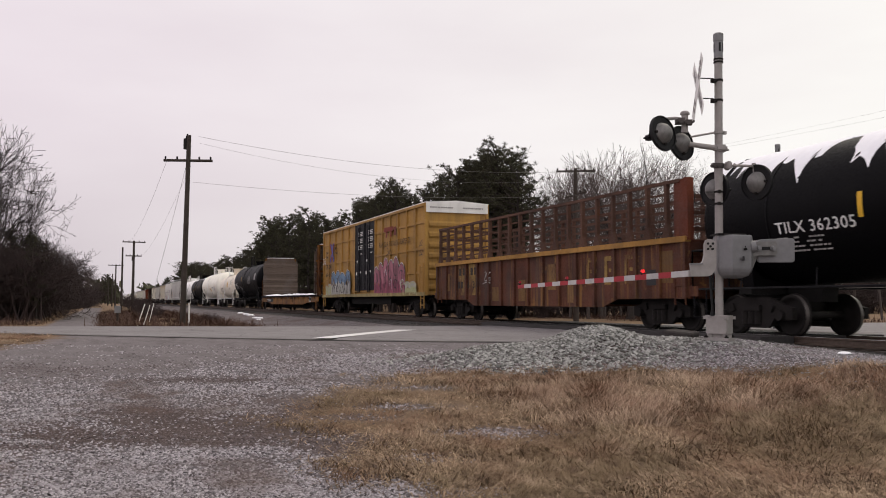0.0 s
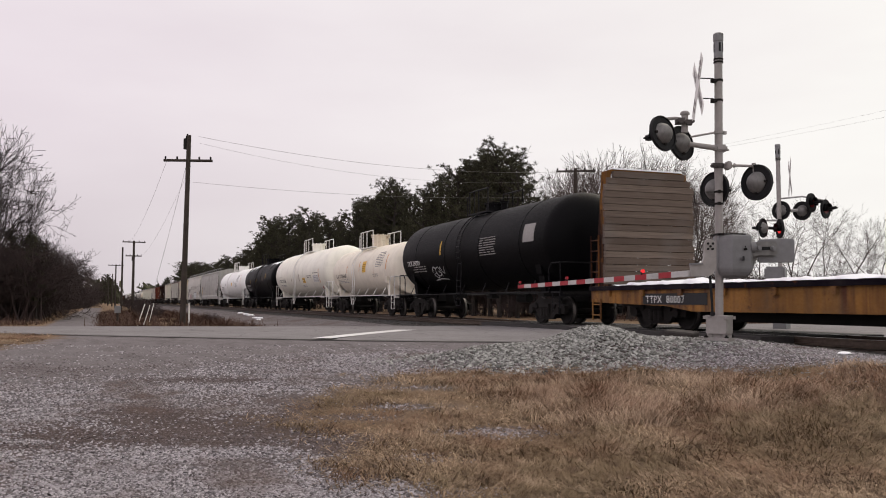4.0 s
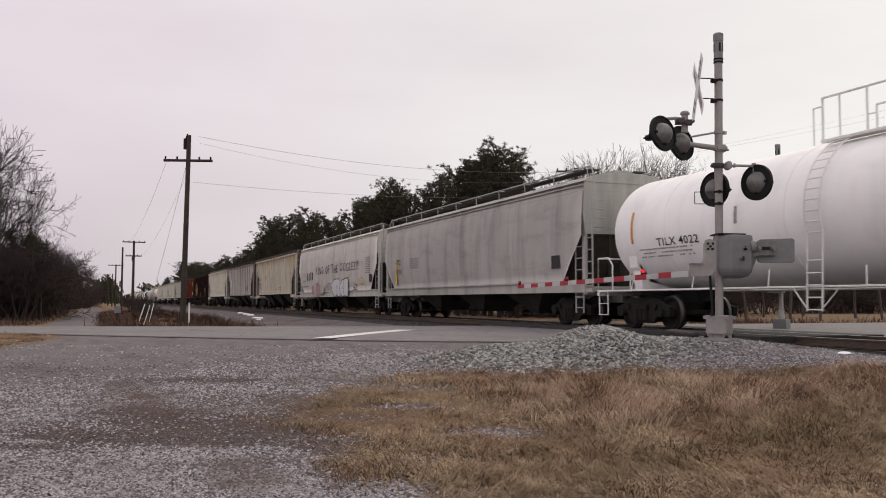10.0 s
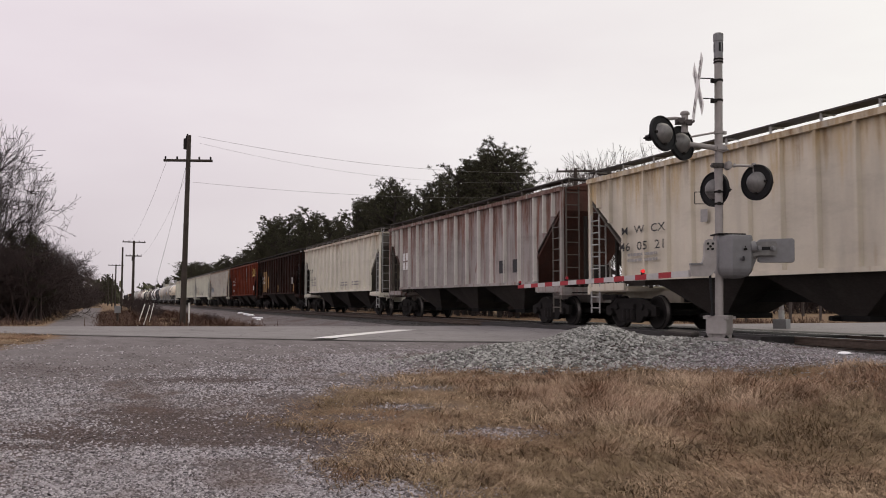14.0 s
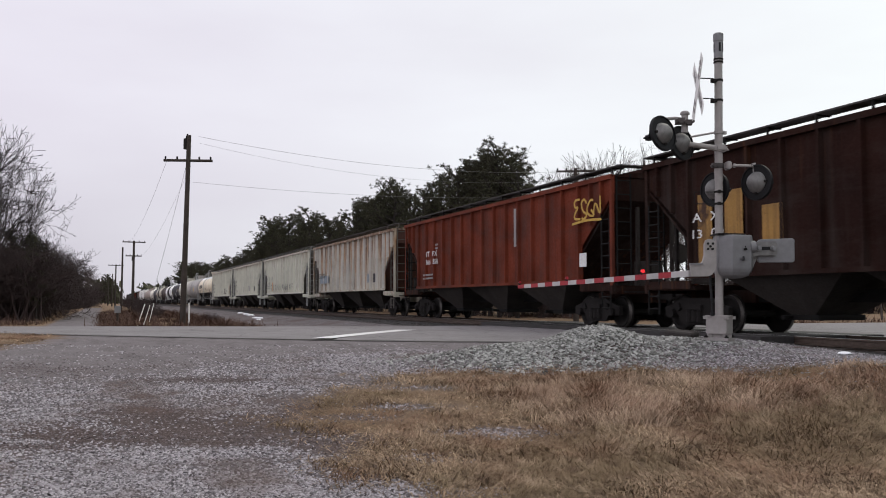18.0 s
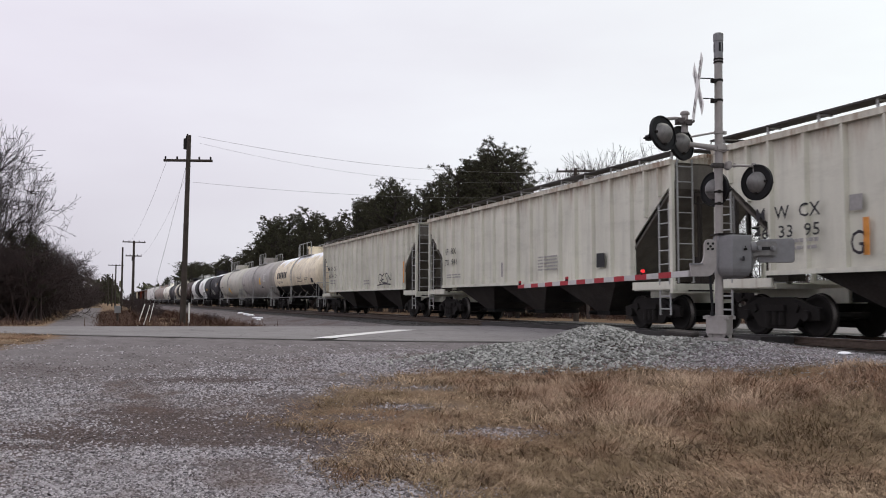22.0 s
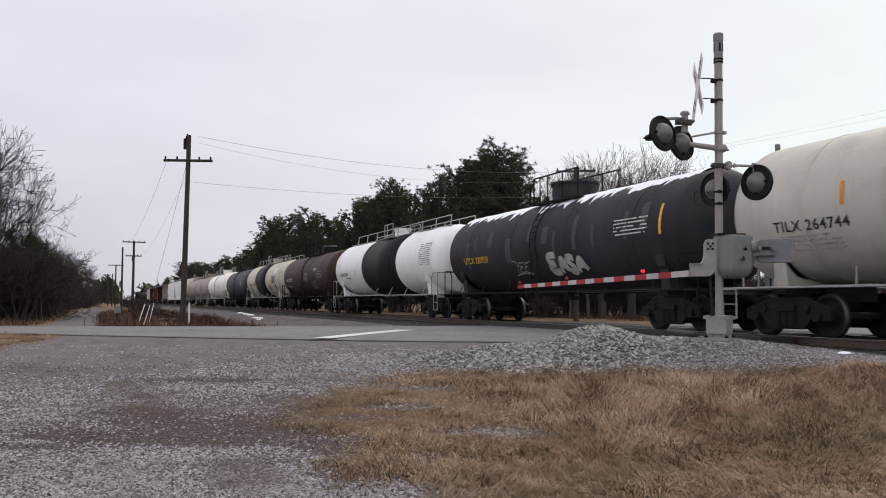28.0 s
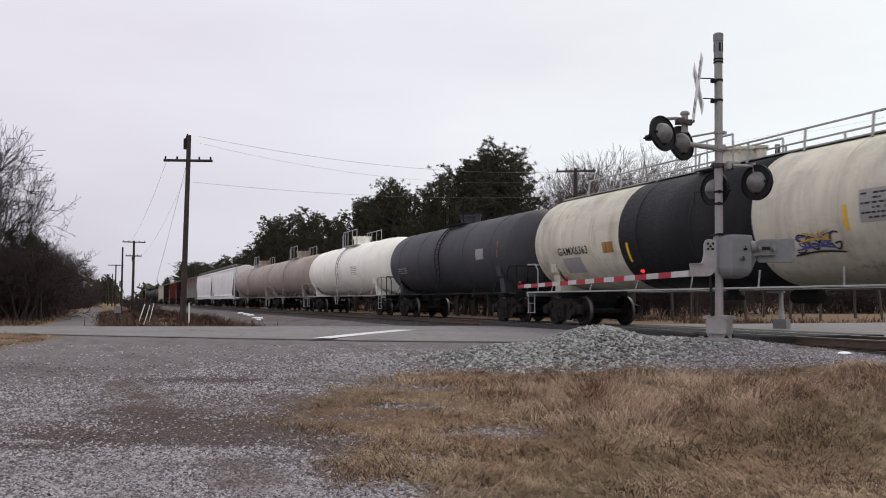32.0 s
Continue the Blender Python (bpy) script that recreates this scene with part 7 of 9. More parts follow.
pipe(bm, [sig(-0.145, -0.10, 0.40), sig(-0.15, -0.10, 0.62), sig(-0.165, -0.08, 0.88), sig(-0.17, -0.05, 1.12)], 0.022, 10)
rod(bm, sig(-0.145, -0.10, 0.40), sig(-0.145, -0.10, 0.46), 0.035, 10)
part("conduit", bm, M["signal_black"], mast)
# crossbuck on two stand-off brackets
crossbuck(mast, sig(-0.36, -0.1, 4.20), 243)
for z in (4.36, 4.02):
    bm = bmesh.new()
    pipe(bm, [sig(-0.33, -0.1, z + 0.01), sig(-0.12, -0.08, z + 0.01), sig(-0.07, -0.07, z - 0.02)], 0.010, 6)
    part("sign_bracket", bm, M["steel"], mast)
    bm = bmesh.new()
    rod(bm, (0, 0, z - 0.018), (0, 0, z + 0.018), 0.074, 16)
    box(bm, sig(-0.10, -0.05, z - 0.02), (0.08, 0.06, 0.06))
    rod(bm, sig(-0.15, -0.06, z - 0.02), sig(-0.04, -0.06, z - 0.02), 0.02, 8)
    part("band_clamp", bm, M["steel"], mast)
# upper pair of lamps on its side arm
bm = bmesh.new()
rod(bm, sig(0.10, 0.03, 3.20), sig(-0.52, -0.06, 3.26), 0.05, 14, 0.042)
rod(bm, sig(0.09, 0.03, 3.20), sig(0.19, 0.05, 3.19), 0.045, 14, 0.012)
part("side_arm", bm, M["mast_grey"], mast)
bm = bmesh.new()
rod(bm, sig(-0.04, -0.02, 3.475), sig(-0.50, -0.1, 3.375), 0.017, 8)
rod(bm, (0, 0, 3.45), (0, 0, 3.50), 0.078, 16)
box(bm, sig(0.10, 0.0, 3.47), (0.05, 0.05, 0.05))
part("arm_brace", bm, M["mast_grey"], mast)
bm = bmesh.new()
box(bm, sig(0.02, -0.02, 3.20), (0.20, 0.18, 0.12), (0, 0, 69))
bmesh.ops.bevel(bm, geom=bm.edges[:], offset=0.03, segments=2, affect="EDGES")
part("arm_collar", bm, M["mast_grey"], mast)
bm = bmesh.new()
rod(bm, sig(-0.605, -0.12, 3.44), sig(-0.60, -0.12, 3.76), 0.055, 16)
rod(bm, sig(-0.60, -0.12, 3.745), sig(-0.60, -0.12, 3.775), 0.078, 16)
rod(bm, sig(-0.60, -0.12, 3.775), sig(-0.60, -0.12, 3.80), 0.074, 16, 0.05)
part("lamp_post", bm, M["mast_grey"], mast)
bm = bmesh.new()
box(bm, sig(-0.70, -0.18, 3.62), (0.15, 0.13, 0.10), (0, 0, 60))
box(bm, sig(-0.55, -0.18, 3.60), (0.10, 0.13, 0.08), (0, 0, 60))
for q in (-0.74, -0.64, -0.50):
    rod(bm, sig(q, -0.30, 3.60), sig(q, -0.10, 3.60), 0.018, 8)
part("post_clamp", bm, M["clamp"], mast)
bm = bmesh.new()
pipe(bm, [sig(-1.02, -0.30, 3.58), sig(-0.95, -0.30, 3.63), sig(-0.78, -0.22, 3.66), sig(-0.62, -0.18, 3.64)], 0.027, 8)
pipe(bm, [sig(-1.03, -0.30, 3.44), sig(-1.02, -0.30, 3.60)], 0.036, 8)
part("lamp_crossarm", bm, M["mast_grey"], mast)
flasher(mast, sig(-1.045, -0.44, 3.36), 195, sink=9)
flasher(mast, sig(-0.62, 0.02, 3.29), 195, sink=9)
# lower pair on the mast
bm = bmesh.new()
box(bm, sig(0.12, -0.10, 2.90), (0.09, 0.20, 0.13), (0, 0, 69))
box(bm, sig(0.22, -0.12, 2.90), (0.06, 0.10, 0.07), (0, 0, 69))
bmesh.ops.bevel(bm, geom=bm.edges[:], offset=0.02, segments=2, affect="EDGES")
pipe(bm, [sig(0.20, -0.14, 2.90), sig(0.47, -0.20, 2.885), sig(0.53, -0.16, 2.88)], 0.022, 8)
pipe(bm, [sig(0.535, -0.14, 2.94), sig(0.545, -0.16, 2.78)], 0.034, 10)
pipe(bm, [sig(-0.01, 0.12, 2.92), sig(0.0, 0.12, 2.62)], 0.033, 8)
part("lamp_crossarm", bm, M["mast_grey"], mast)
bm = bmesh.new()
rod(bm, (0, 0, 2.87), (0, 0, 2.95), 0.082, 16)
box(bm, sig(-0.08, -0.06, 2.91), (0.10, 0.10, 0.07), (0, 0, 69))
for q in (-0.12, -0.05):
    rod(bm, sig(q, -0.14, 2.91), sig(q, 0.02, 2.91), 0.02, 8)
part("post_clamp", bm, M["clamp"], mast)
for z in (2.47, 2.27):
    bm = bmesh.new()
    rod(bm, (0, 0, z - 0.018), (0, 0, z + 0.018), 0.074, 14)
    box(bm, sig(-0.02, -0.09, z), (0.05, 0.04, 0.05), (0, 0, 69))
    part("band_clamp", bm, M["steel"], mast)
flasher(mast, sig(-0.01, 0.2, 2.54), 100)
flasher(mast, sig(0.555, -0.22, 2.61), 102)
bm = bmesh.new()
pipe(bm, [sig(-0.05, 0, 2.47), sig(-0.39, 0.05, 2.47), sig(-0.39, 0.05, 2.27), sig(-0.05, 0, 2.27)], 0.007, 5)
part("wire_bracket", bm, M["steel"], mast)


def along(pts, thick, toward):
    """A plate of an outline in (run, height) along a ground direction, thickened sideways."""
    bm = bmesh.new()
    prism(bm, pts, -thick / 2, thick / 2)
    ang = math.atan2(toward.y, toward.x)
    bmesh.ops.rotate(bm, cent=(0, 0, 0), matrix=Matrix.Rotation(ang, 3, "Z"), verts=bm.verts)
    return bm


# gate mechanism: cast cabinet with a wide front, one canted side and a tapering belly
def ring_of(z, k):
    plan = [(-0.055, -0.16), (0.13, -0.31), (0.44, -0.27), (0.49, -0.20), (0.47, 0.22), (0.36, 0.30), (0.02, 0.26), (-0.05, 0.18)]
    return [sig(0.21 + (r - 0.21) * k, d * k, z) for r, d in plan]


bm = bmesh.new()
levels = []
for z, k in ((1.03, 0.45), (1.07, 0.80), (1.13, 0.94), (1.17, 0.985), (1.20, 1.0), (1.66, 1.0), (1.71, 0.985), (1.735, 0.95), (1.74, 0.85)):
    levels.append([bm.verts.new(p) for p in ring_of(z, k)])
for a, b in zip(levels, levels[1:]):
    for i in range(8):
        bm.faces.new((a[i], a[(i + 1) % 8], b[(i + 1) % 8], b[i]))
bm.faces.new(levels[0][::-1]), bm.faces.new(levels[-1])
bmesh.ops.recalc_face_normals(bm, faces=bm.faces)
cab = part("gate_mechanism", bm, M["galv"], mast, "grey cast gate mechanism cabinet")
bm = bmesh.new()
box(bm, sig(0.14, -0.02, 1.752), (0.46, 0.42, 0.024), (0, 0, 69))
part("cabinet_lid", bm, M["steel"], cab)
bm = bmesh.new()
box(bm, sig(0.30, -0.315, 1.345), (0.03, 0.125, 0.065), (0, 0, -28 + 4))
bmesh.ops.rotate(bm, cent=sig(0.30, -0.315, 1.345), matrix=Matrix.Rotation(radians(90 - 18), 3, "Z"), verts=bm.verts)
part("label_plate", bm, M["letter_black"], cab)
bm = bmesh.new()
rod(bm, sig(0.335, -0.34, 1.50), sig(0.335, -0.28, 1.50), 0.022, 8)
rod(bm, sig(0.335, -0.34, 1.50), sig(0.32, -0.34, 1.55), 0.008, 6)
part("cabinet_latch", bm, M["steel"], cab)
bm = bmesh.new()
rod(bm, sig(0.44, -0.20, 1.545), sig(0.52, -0.20, 1.545), 0.10, 18)
part("shaft_boss", bm, M["galv"], cab)

ARM = (RIGHT * -0.30 + AHEAD * 0.961).normalized()
# cranked bracket that carries the arm
bm = along([(-0.30, 1.58), (-0.275, 1.645), (-0.22, 1.67), (-0.155, 1.655), (-0.11, 1.59), (-0.105, 1.25), (-0.13, 1.14), (-0.18, 1.075), (-0.25, 1.05), (-0.52, 1.045), (-0.53, 1.245), (-0.37, 1.255), (-0.325, 1.30), (-0.30, 1.40)], 0.07, RIGHT)
bmesh.ops.translate(bm, vec=sig(0, -0.16, 0), verts=bm.verts)
part("arm_bracket", bm, M["mast_grey"], mast)
bm = along([(-0.53, 1.235), (-0.33, 1.245), (-0.33, 1.265), (-0.53, 1.262)], 0.12, RIGHT)
bmesh.ops.translate(bm, vec=sig(0, -0.16, 0), verts=bm.verts)
part("arm_clip", bm, M["galv"], mast)
for u, z in ((-0.245, 1.59), (-0.165, 1.59), (-0.205, 1.545), (-0.245, 1.50), (-0.17, 1.50)):
    bm = bmesh.new()
    rod(bm, sig(u, -0.18, z), sig(u, -0.215, z), 0.020, 8)
    part("bolt", bm, M["signal_black"], mast)
# counterweight: web, slotted plate, weight
bm = along([(0.45, 1.62), (0.56, 1.60), (0.61, 1.42), (0.49, 1.14), (0.45, 1.14)], 0.05, RIGHT)
bmesh.ops.translate(bm, vec=sig(0, -0.10, 0), verts=bm.verts)
part("counterweight_web", bm, M["housing"], mast)
bm = along([(0.47, 1.62), (0.86, 1.645), (0.89, 1.61), (0.89, 1.45), (0.86, 1.41), (0.60, 1.405), (0.47, 1.38)], 0.05, RIGHT)
bmesh.ops.translate(bm, vec=sig(0, -0.18, 0), verts=bm.verts)
plate = part("counterweight_arm", bm, M["housing"], mast)
bm = along([(0.52, 1.545), (0.84, 1.555), (0.84, 1.50), (0.52, 1.49)], 0.01, RIGHT)
bmesh.ops.translate(bm, vec=sig(0, -0.21, 0), verts=bm.verts)
part("slot", bm, M["signal_black"], plate)
bm = along([(0.63, 1.32), (0.66, 1.295), (1.18, 1.30), (1.21, 1.33), (1.21, 1.67), (1.18, 1.70), (0.67, 1.68), (0.63, 1.65)], 0.09, RIGHT * 0.985 - AHEAD * 0.17)
bmesh.ops.bevel(bm, geom=bm.edges[:], offset=0.008, segments=1, affect="EDGES")
bmesh.ops.translate(bm, vec=sig(0, 0.06, 0), verts=bm.verts)
part("counterweight", bm, M["galv"], mast)
for r in (0.58, 0.82):
    bm = bmesh.new()
    rod(bm, sig(r, -0.20, 1.525), sig(r, -0.27, 1.525), 0.034, 6)
    rod(bm, sig(r, -0.20, 1.525), sig(r, -0.23, 1.525), 0.05, 12)
    part("bolt", bm, M["galv"], mast)

# ---- gate arm ----
gate = tagged(new("crossing_gate"), "lowered gate arm with red and white stripes", "crossing gate", "gates of the grade crossing")
gate.location = near_base
run = sig(-0.20, -0.12, 1.12) + ARM * 0.55
DROOP = 0.014
for i in range(18):
    u0, u1 = (0.42 * (i - 1) + 0.54, 0.42 * i + 0.54) if i else (0.0, 0.54)
    h0, h1 = (0.105 - 0.002 * u for u in (u0, u1))
    bm = bmesh.new()
    prism(bm, [(u0, -h0 / 2 - DROOP * u0), (u1, -h1 / 2 - DROOP * u1), (u1, h1 / 2 - DROOP * u1), (u0, h0 / 2 - DROOP * u0)], -0.022, 0.022)
    ang = math.atan2(ARM.y, ARM.x)
    bmesh.ops.rotate(bm, cent=(0, 0, 0), matrix=Matrix.Rotation(ang, 3, "Z"), verts=bm.verts)
    bmesh.ops.translate(bm, vec=run, verts=bm.verts)
    red = i % 2 == 1
    part("stripe", bm, M["red"] if red else M["arm_white"], gate)
for u, lit in ((1.55, True), (4.85, False), (7.6, False)):
    p = run + ARM * u - Vector((0, 0, DROOP * u + 0.02))
    bm = bmesh.new()
    rod(bm, p + Vector((0, 0, 0.06)), p + Vector((0, 0, 0.15)), 0.035, 10)
    lamp = part("gate_lamp", bm, M["signal_black"], gate)
    bm = bmesh.new()
    rod(bm, p + Vector((0, 0, 0.13)) - AHEAD * 0.05, p + Vector((0, 0, 0.13)) + AHEAD * 0.05, 0.034, 14)
    part("gate_lens", bm, M["red_glow"] if lit else M["red"], lamp)

# ---- signal on the far side of the track ----
far_base = Vector((-21.58, 5.06, land(-21.6, 5.0)))
far = signal_mast("crossing_signal", far_base, 5.75, "grey crossing signal beyond the track")
crossbuck(far, sig(0.42, 0.1, 4.75), 232, 1.18)
flasher(far, sig(0.10, 0.1, 3.72), 110)
flasher(far, sig(0.72, 0.0, 3.70), 110)
flasher(far, sig(0.88, -0.3, 3.92), 20)
flasher(far, sig(1.36, -0.2, 3.74), 20)
flasher(far, sig(-0.62, -0.3, 3.14), 205)
flasher(far, sig(-0.10, -0.3, 3.12), 248, True)
bm = bmesh.new()
pipe(bm, [sig(0.0, 0.0, 4.08), sig(0.7, -0.1, 4.14), sig(1.36, -0.1, 4.02)], 0.026, 8)
pipe(bm, [sig(-0.62, -0.2, 3.38), sig(0.0, 0.0, 3.40)], 0.03, 8)
pipe(bm, [sig(0.0, 0.0, 3.70), sig(0.72, 0.0, 3.72)], 0.05, 8)
part("lamp_crossarm", bm, M["aluminium"], far)
bm = bmesh.new()
box(bm, sig(-0.15, 0, 1.55), (0.6, 0.6, 0.8), (0, 0, 40))
bmesh.ops.bevel(bm, geom=bm.edges[:], offset=0.06, segments=2, affect="EDGES")
part("gate_mechanism", bm, M["galv"], far)
bm = bmesh.new()
box(bm, (0, 0, 0.16), (0.40, 0.40, 0.34), (0, 0, 28))
part("junction_box_base", bm, M["galv"], far)
bm = bmesh.new()
rod(bm, (0, 0, 0.2), (0, 0, 0.6), 0.09, 12)
part("mast_foot", bm, M["aluminium"], far)


# ---- poles and wires ----
def power_pole(base, top, arms, label, r=0.15, box_at=0):
    pole = tagged(new("utility_pole"), label, "utility pole", "utility poles")
    pole.location = base
    d = Vector(top) - Vector(base)
    bm = bmesh.new()
    rod(bm, (0, 0, -0.3), d, r, 12, r * 0.68)
    part("post", bm, M["wood"], pole)
    for z, half, ang, tilt in arms:
        c = d * (z / d.z)
        v = Vector((math.cos(radians(ang)), math.sin(radians(ang)), tilt))
        bm = bmesh.new()
        rod(bm, c - v * half, c + v * half, 0.055, 6)
        arm = part("crossarm", bm, M["wood"], pole)
        for u in (-0.92, -0.45, 0.45, 0.92):
            bm = bmesh.new()
            p = c + v * half * u
            rod(bm, p, p + Vector((0, 0, 0.16)), 0.035, 8)
            part("insulator", bm, M["steel"], arm)
    if box_at:
        c = d * (box_at / d.z)
        bm = bmesh.new()
        rod(bm, c + Vector((-0.1, -0.10, -0.2)), c + Vector((-0.1, -0.10, 0.22)), 0.10, 14)
        rod(bm, c + Vector((-0.1, -0.10, 0.22)), c + Vector((-0.1, -0.04, 0.42)), 0.03, 8)
        part("transformer", bm, M["steel"], pole)
    return pole


pole_at = [((-36.2, -11.6), 7.75, 0.125), ((-97.0, -11.6), 7.4, 0.16), ((-112.0, -12.4), 7.6, 0.14), ((-150, -12.6), 7.0, 0.14), ((-196, -12.6), 6.8, 0.14), ((-228, -13.2), 6.6, 0.14)]
for k, ((x, y), tall, r) in enumerate(pole_at):
    z = land(x, y)
    lean = RIGHT * (0.14 if k == 0 else 0.03)
    arms = [(tall - 1.02, 0.95, 92, 0.05)] if k == 0 else [(tall - 0.15, 1.15, 92, 0.0)] if k in (1, 3) else []
    if k == 1:
        arms.append((tall - 1.6, 0.8, 92, 0.0))
    power_pole((x, y, z), (x + lean.x, y + lean.y, z + tall), arms, "weathered wooden utility pole with a crossarm" if arms else "weathered plain wooden utility pole", r, tall - 0.35 if k == 0 else tall - 1.9 if k == 1 else 0)
power_pole((-40.4, 8.6, -0.55), (-40.3, 8.6, 7.75), [(8.15, 1.05, 70, 0.02), (6.9, 0.55, 50, 0.25)], "dark wooden utility pole beyond the track")


def wire(a, b, sag, r=0.006):
    bm = bmesh.new()
    a, b = Vector(a), Vector(b)
    n = 18
    pts = [a.lerp(b, i / n) - Vector((0, 0, 4 * sag * (i / n) * (1 - i / n))) for i in range(n + 1)]
    pipe(bm, pts, r, 4)
    return tagged(part("overhead_wire", bm, M["wire"]), "thin black overhead wire between poles", "wire", "overhead wires")


top0 = Vector((-36.0, -11.4, land(-36.2, -11.6) + 7.7))
top1 = Vector((-40.3, 8.6, 7.6))
wire(top0 + Vector((0, 0.3, 0)), top1, 0.55)
wire(top0 + Vector((0.2, 0.3, -0.3)), top1 + Vector((0, 0, -0.4)), 0.75, 0.004)
wire(top0 + Vector((0, 0.1, -1.85)), top1 + Vector((0.3, 0, -1.3)), 0.35, 0.005)
wire(top1, (-14.0, 34, 14.0), 0.7, 0.003)
wire(top1 + Vector((0.6, 0.6, 0.1)), (-12.0, 34, 13.2), 0.7, 0.003)
wire(top0 + Vector((-0.1, -0.9, -1.0)), (-97, -12.5, 6.7), 0.9, 0.005)
wire(top0 + Vector((0, 0, -0.4)), (-46.0, -12.6, -0.4), 0.15, 0.006)
wire(top0 + Vector((0, 0, -1.2)), (-97, -11.0, 5.4), 0.7, 0.004)
# ---- small things by the left-hand verge ----
for x, y, lean, h, w in ((-38.6, -13.25, 0.34, 0.95, 0.022), (-38.8, -13.0, 0.30, 0.90, 0.018), (-39.8, -12.75, 0.26, 0.98, 0.016), (-36.8, -11.30, 0.0, 0.98, 0.035), (-37.3, -11.40, -0.06, 0.80, 0.022)):
    z = land(x, y)
    v = RIGHT * lean * 1.0
    bm = bmesh.new()
    rod(bm, (0, 0, -0.1), (v.x, v.y, h), w, 8)
    marker = tagged(new("marker_post"), "thin white marker post in the dead grass", "marker post", "marker posts")
    marker.location = (x, y, z)
    part("stake", bm, M["white"], marker)
    bm = bmesh.new()
    rod(bm, (v.x, v.y, h), (v.x * 1.02, v.y * 1.02, h + 0.03), w * 1.3, 8)
    part("cap", bm, M["white"], marker)
x, y = -43.5, -13.9
cabinet = tagged(new("utility_box"), "small grey utility box on a short post", "utility box")
cabinet.location = (x, y, land(x, y))
part("post", rod(bmesh.new(), (0, 0, -0.1), (0, 0, 0.6), 0.05, 8), M["wood"], cabinet)
bm = bmesh.new()
box(bm, (0, 0, 0.72), (0.25, 0.28, 0.34))
bmesh.ops.bevel(bm, geom=bm.edges[:], offset=0.02, segments=1, affect="EDGES")
part("box", bm, M["galv"], cabinet)


# ---- scraps on the ground by the signal ----
slab = bmesh.new()
box(slab, (0, 0, 0.05), (0.55, 0.30, 0.12), (6, 4, 25))
bmesh.ops.bevel(slab, geom=slab.edges[:], offset=0.025, segments=1, affect="EDGES")
slab = tagged(part("asphalt_chunk", slab, M["edge_dirt"]), "dark broken chunk of asphalt beside the signal", "rubble")
slab.location = (-13.2, -4.85, land(-13.2, -4.85))
SCRAPS = [(-9.9, -4.45, 0.20), (-9.3, -4.1, 0.12), (-54.9, -5.5, 0.55), (-57.5, -5.3, 0.4), (-62.0, -4.9, 0.6), (-66, -4.6, 0.5), (-70, -4.4, 0.5), (-52.5, -5.9, 0.3)]
for k, (x, y, s) in enumerate(SCRAPS):
    bm = bmesh.new()
    bmesh.ops.create_icosphere(bm, subdivisions=2, radius=s / 2)
    for v in bm.verts:
        v.co *= 1 + 0.35 * noise.noise(v.co * 5 + Vector((k, 0, 0)))
        v.co.z *= 0.28
    ob = tagged(part("snow_scrap", bm, M["snow"]), "small scrap of old snow on the gravel", "snow", "scraps of old snow")
    ob.location = (x, y, land(x, y) + 0.02)


# ---- gravel, stones and grass ----
def rocks(name, spots, label, material, seed):
    """Many angular stones in one mesh: spots of (x, y, z, size)."""
    rnd = np.random.default_rng(seed)
    base = np.array([(-0.55, -0.8, -0.6), (0.75, -0.6, -0.6), (0.6, 0.8, -0.55), (-0.8, 0.6, -0.6), (-0.45, -0.5, 0.75), (0.65, -0.3, 0.85), (0.3, 0.6, 0.7), (-0.6, 0.4, 0.8)])
    tri = np.array([(0, 1, 5), (0, 5, 4), (1, 2, 6), (1, 6, 5), (2, 3, 7), (2, 7, 6), (3, 0, 4), (3, 4, 7), (4, 5, 6), (4, 6, 7)])
    spots = np.array(spots)
    n = len(spots)
    v = base[None] * rnd.uniform(0.70, 1.22, (n, 8, 1)) * rnd.uniform((0.75, 0.5, 0.22), (1.35, 0.95, 0.5), (n, 3))[:, None, :]
    a = rnd.uniform(0, 2 * np.pi, n)
    b = rnd.normal(0, 0.35, n)
    ca, sa, cb, sb = np.cos(a)[:, None], np.sin(a)[:, None], np.cos(b)[:, None], np.sin(b)[:, None]
    x, y, z = v[..., 0], v[..., 1], v[..., 2]
    x, z = x * cb - z * sb, x * sb + z * cb
    x, y = x * ca - y * sa, x * sa + y * ca
    v = np.stack([x, y, z], -1) * (spots[:, 3] / 2)[:, None, None] + spots[:, None, :3]
    f = (tri[None] + (np.arange(n) * 8)[:, None, None]).reshape(-1, 3)
    me = bpy.data.meshes.new(name)
    me.vertices.add(n * 8)
    me.vertices.foreach_set("co", v.reshape(-1).astype(np.float32))
    me.loops.add(len(f) * 3)
    me.loops.foreach_set("vertex_index", f.reshape(-1).astype(np.int32))
    me.polygons.add(len(f))
    me.polygons.foreach_set("loop_start", np.arange(0, len(f) * 3, 3, dtype=np.int32))
    me.update()
    me.validate()
    me.materials.append(material)
    return tagged(new(name, me), label, "gravel", kind="stuff")


def island_stone(name, dark, light, brown=0.15):
    m, t, b = nodes_of(name)
    geo = t.nodes.new("ShaderNodeNewGeometry")
    rnd = geo.outputs["Random Per Island"]
    col = blend(t, rnd, dark, light)
    col = blend(t, span(t, tex(t, coords(t), 1.3, 4), 0.5, 0.75, 0, brown * 3), col, (0.125, 0.088, 0.075))
    col = blend(t, span(t, tex(t, coords(t), 45, 4), 0.4, 0.7, 0, 0.35), col, tuple(c * 0.55 for c in dark))
    t.links.new(col, b.inputs["Base Color"])
    b.inputs["Roughness"].default_value = 0.9
    b.inputs["Specular IOR Level"].default_value = 0.25
    return m


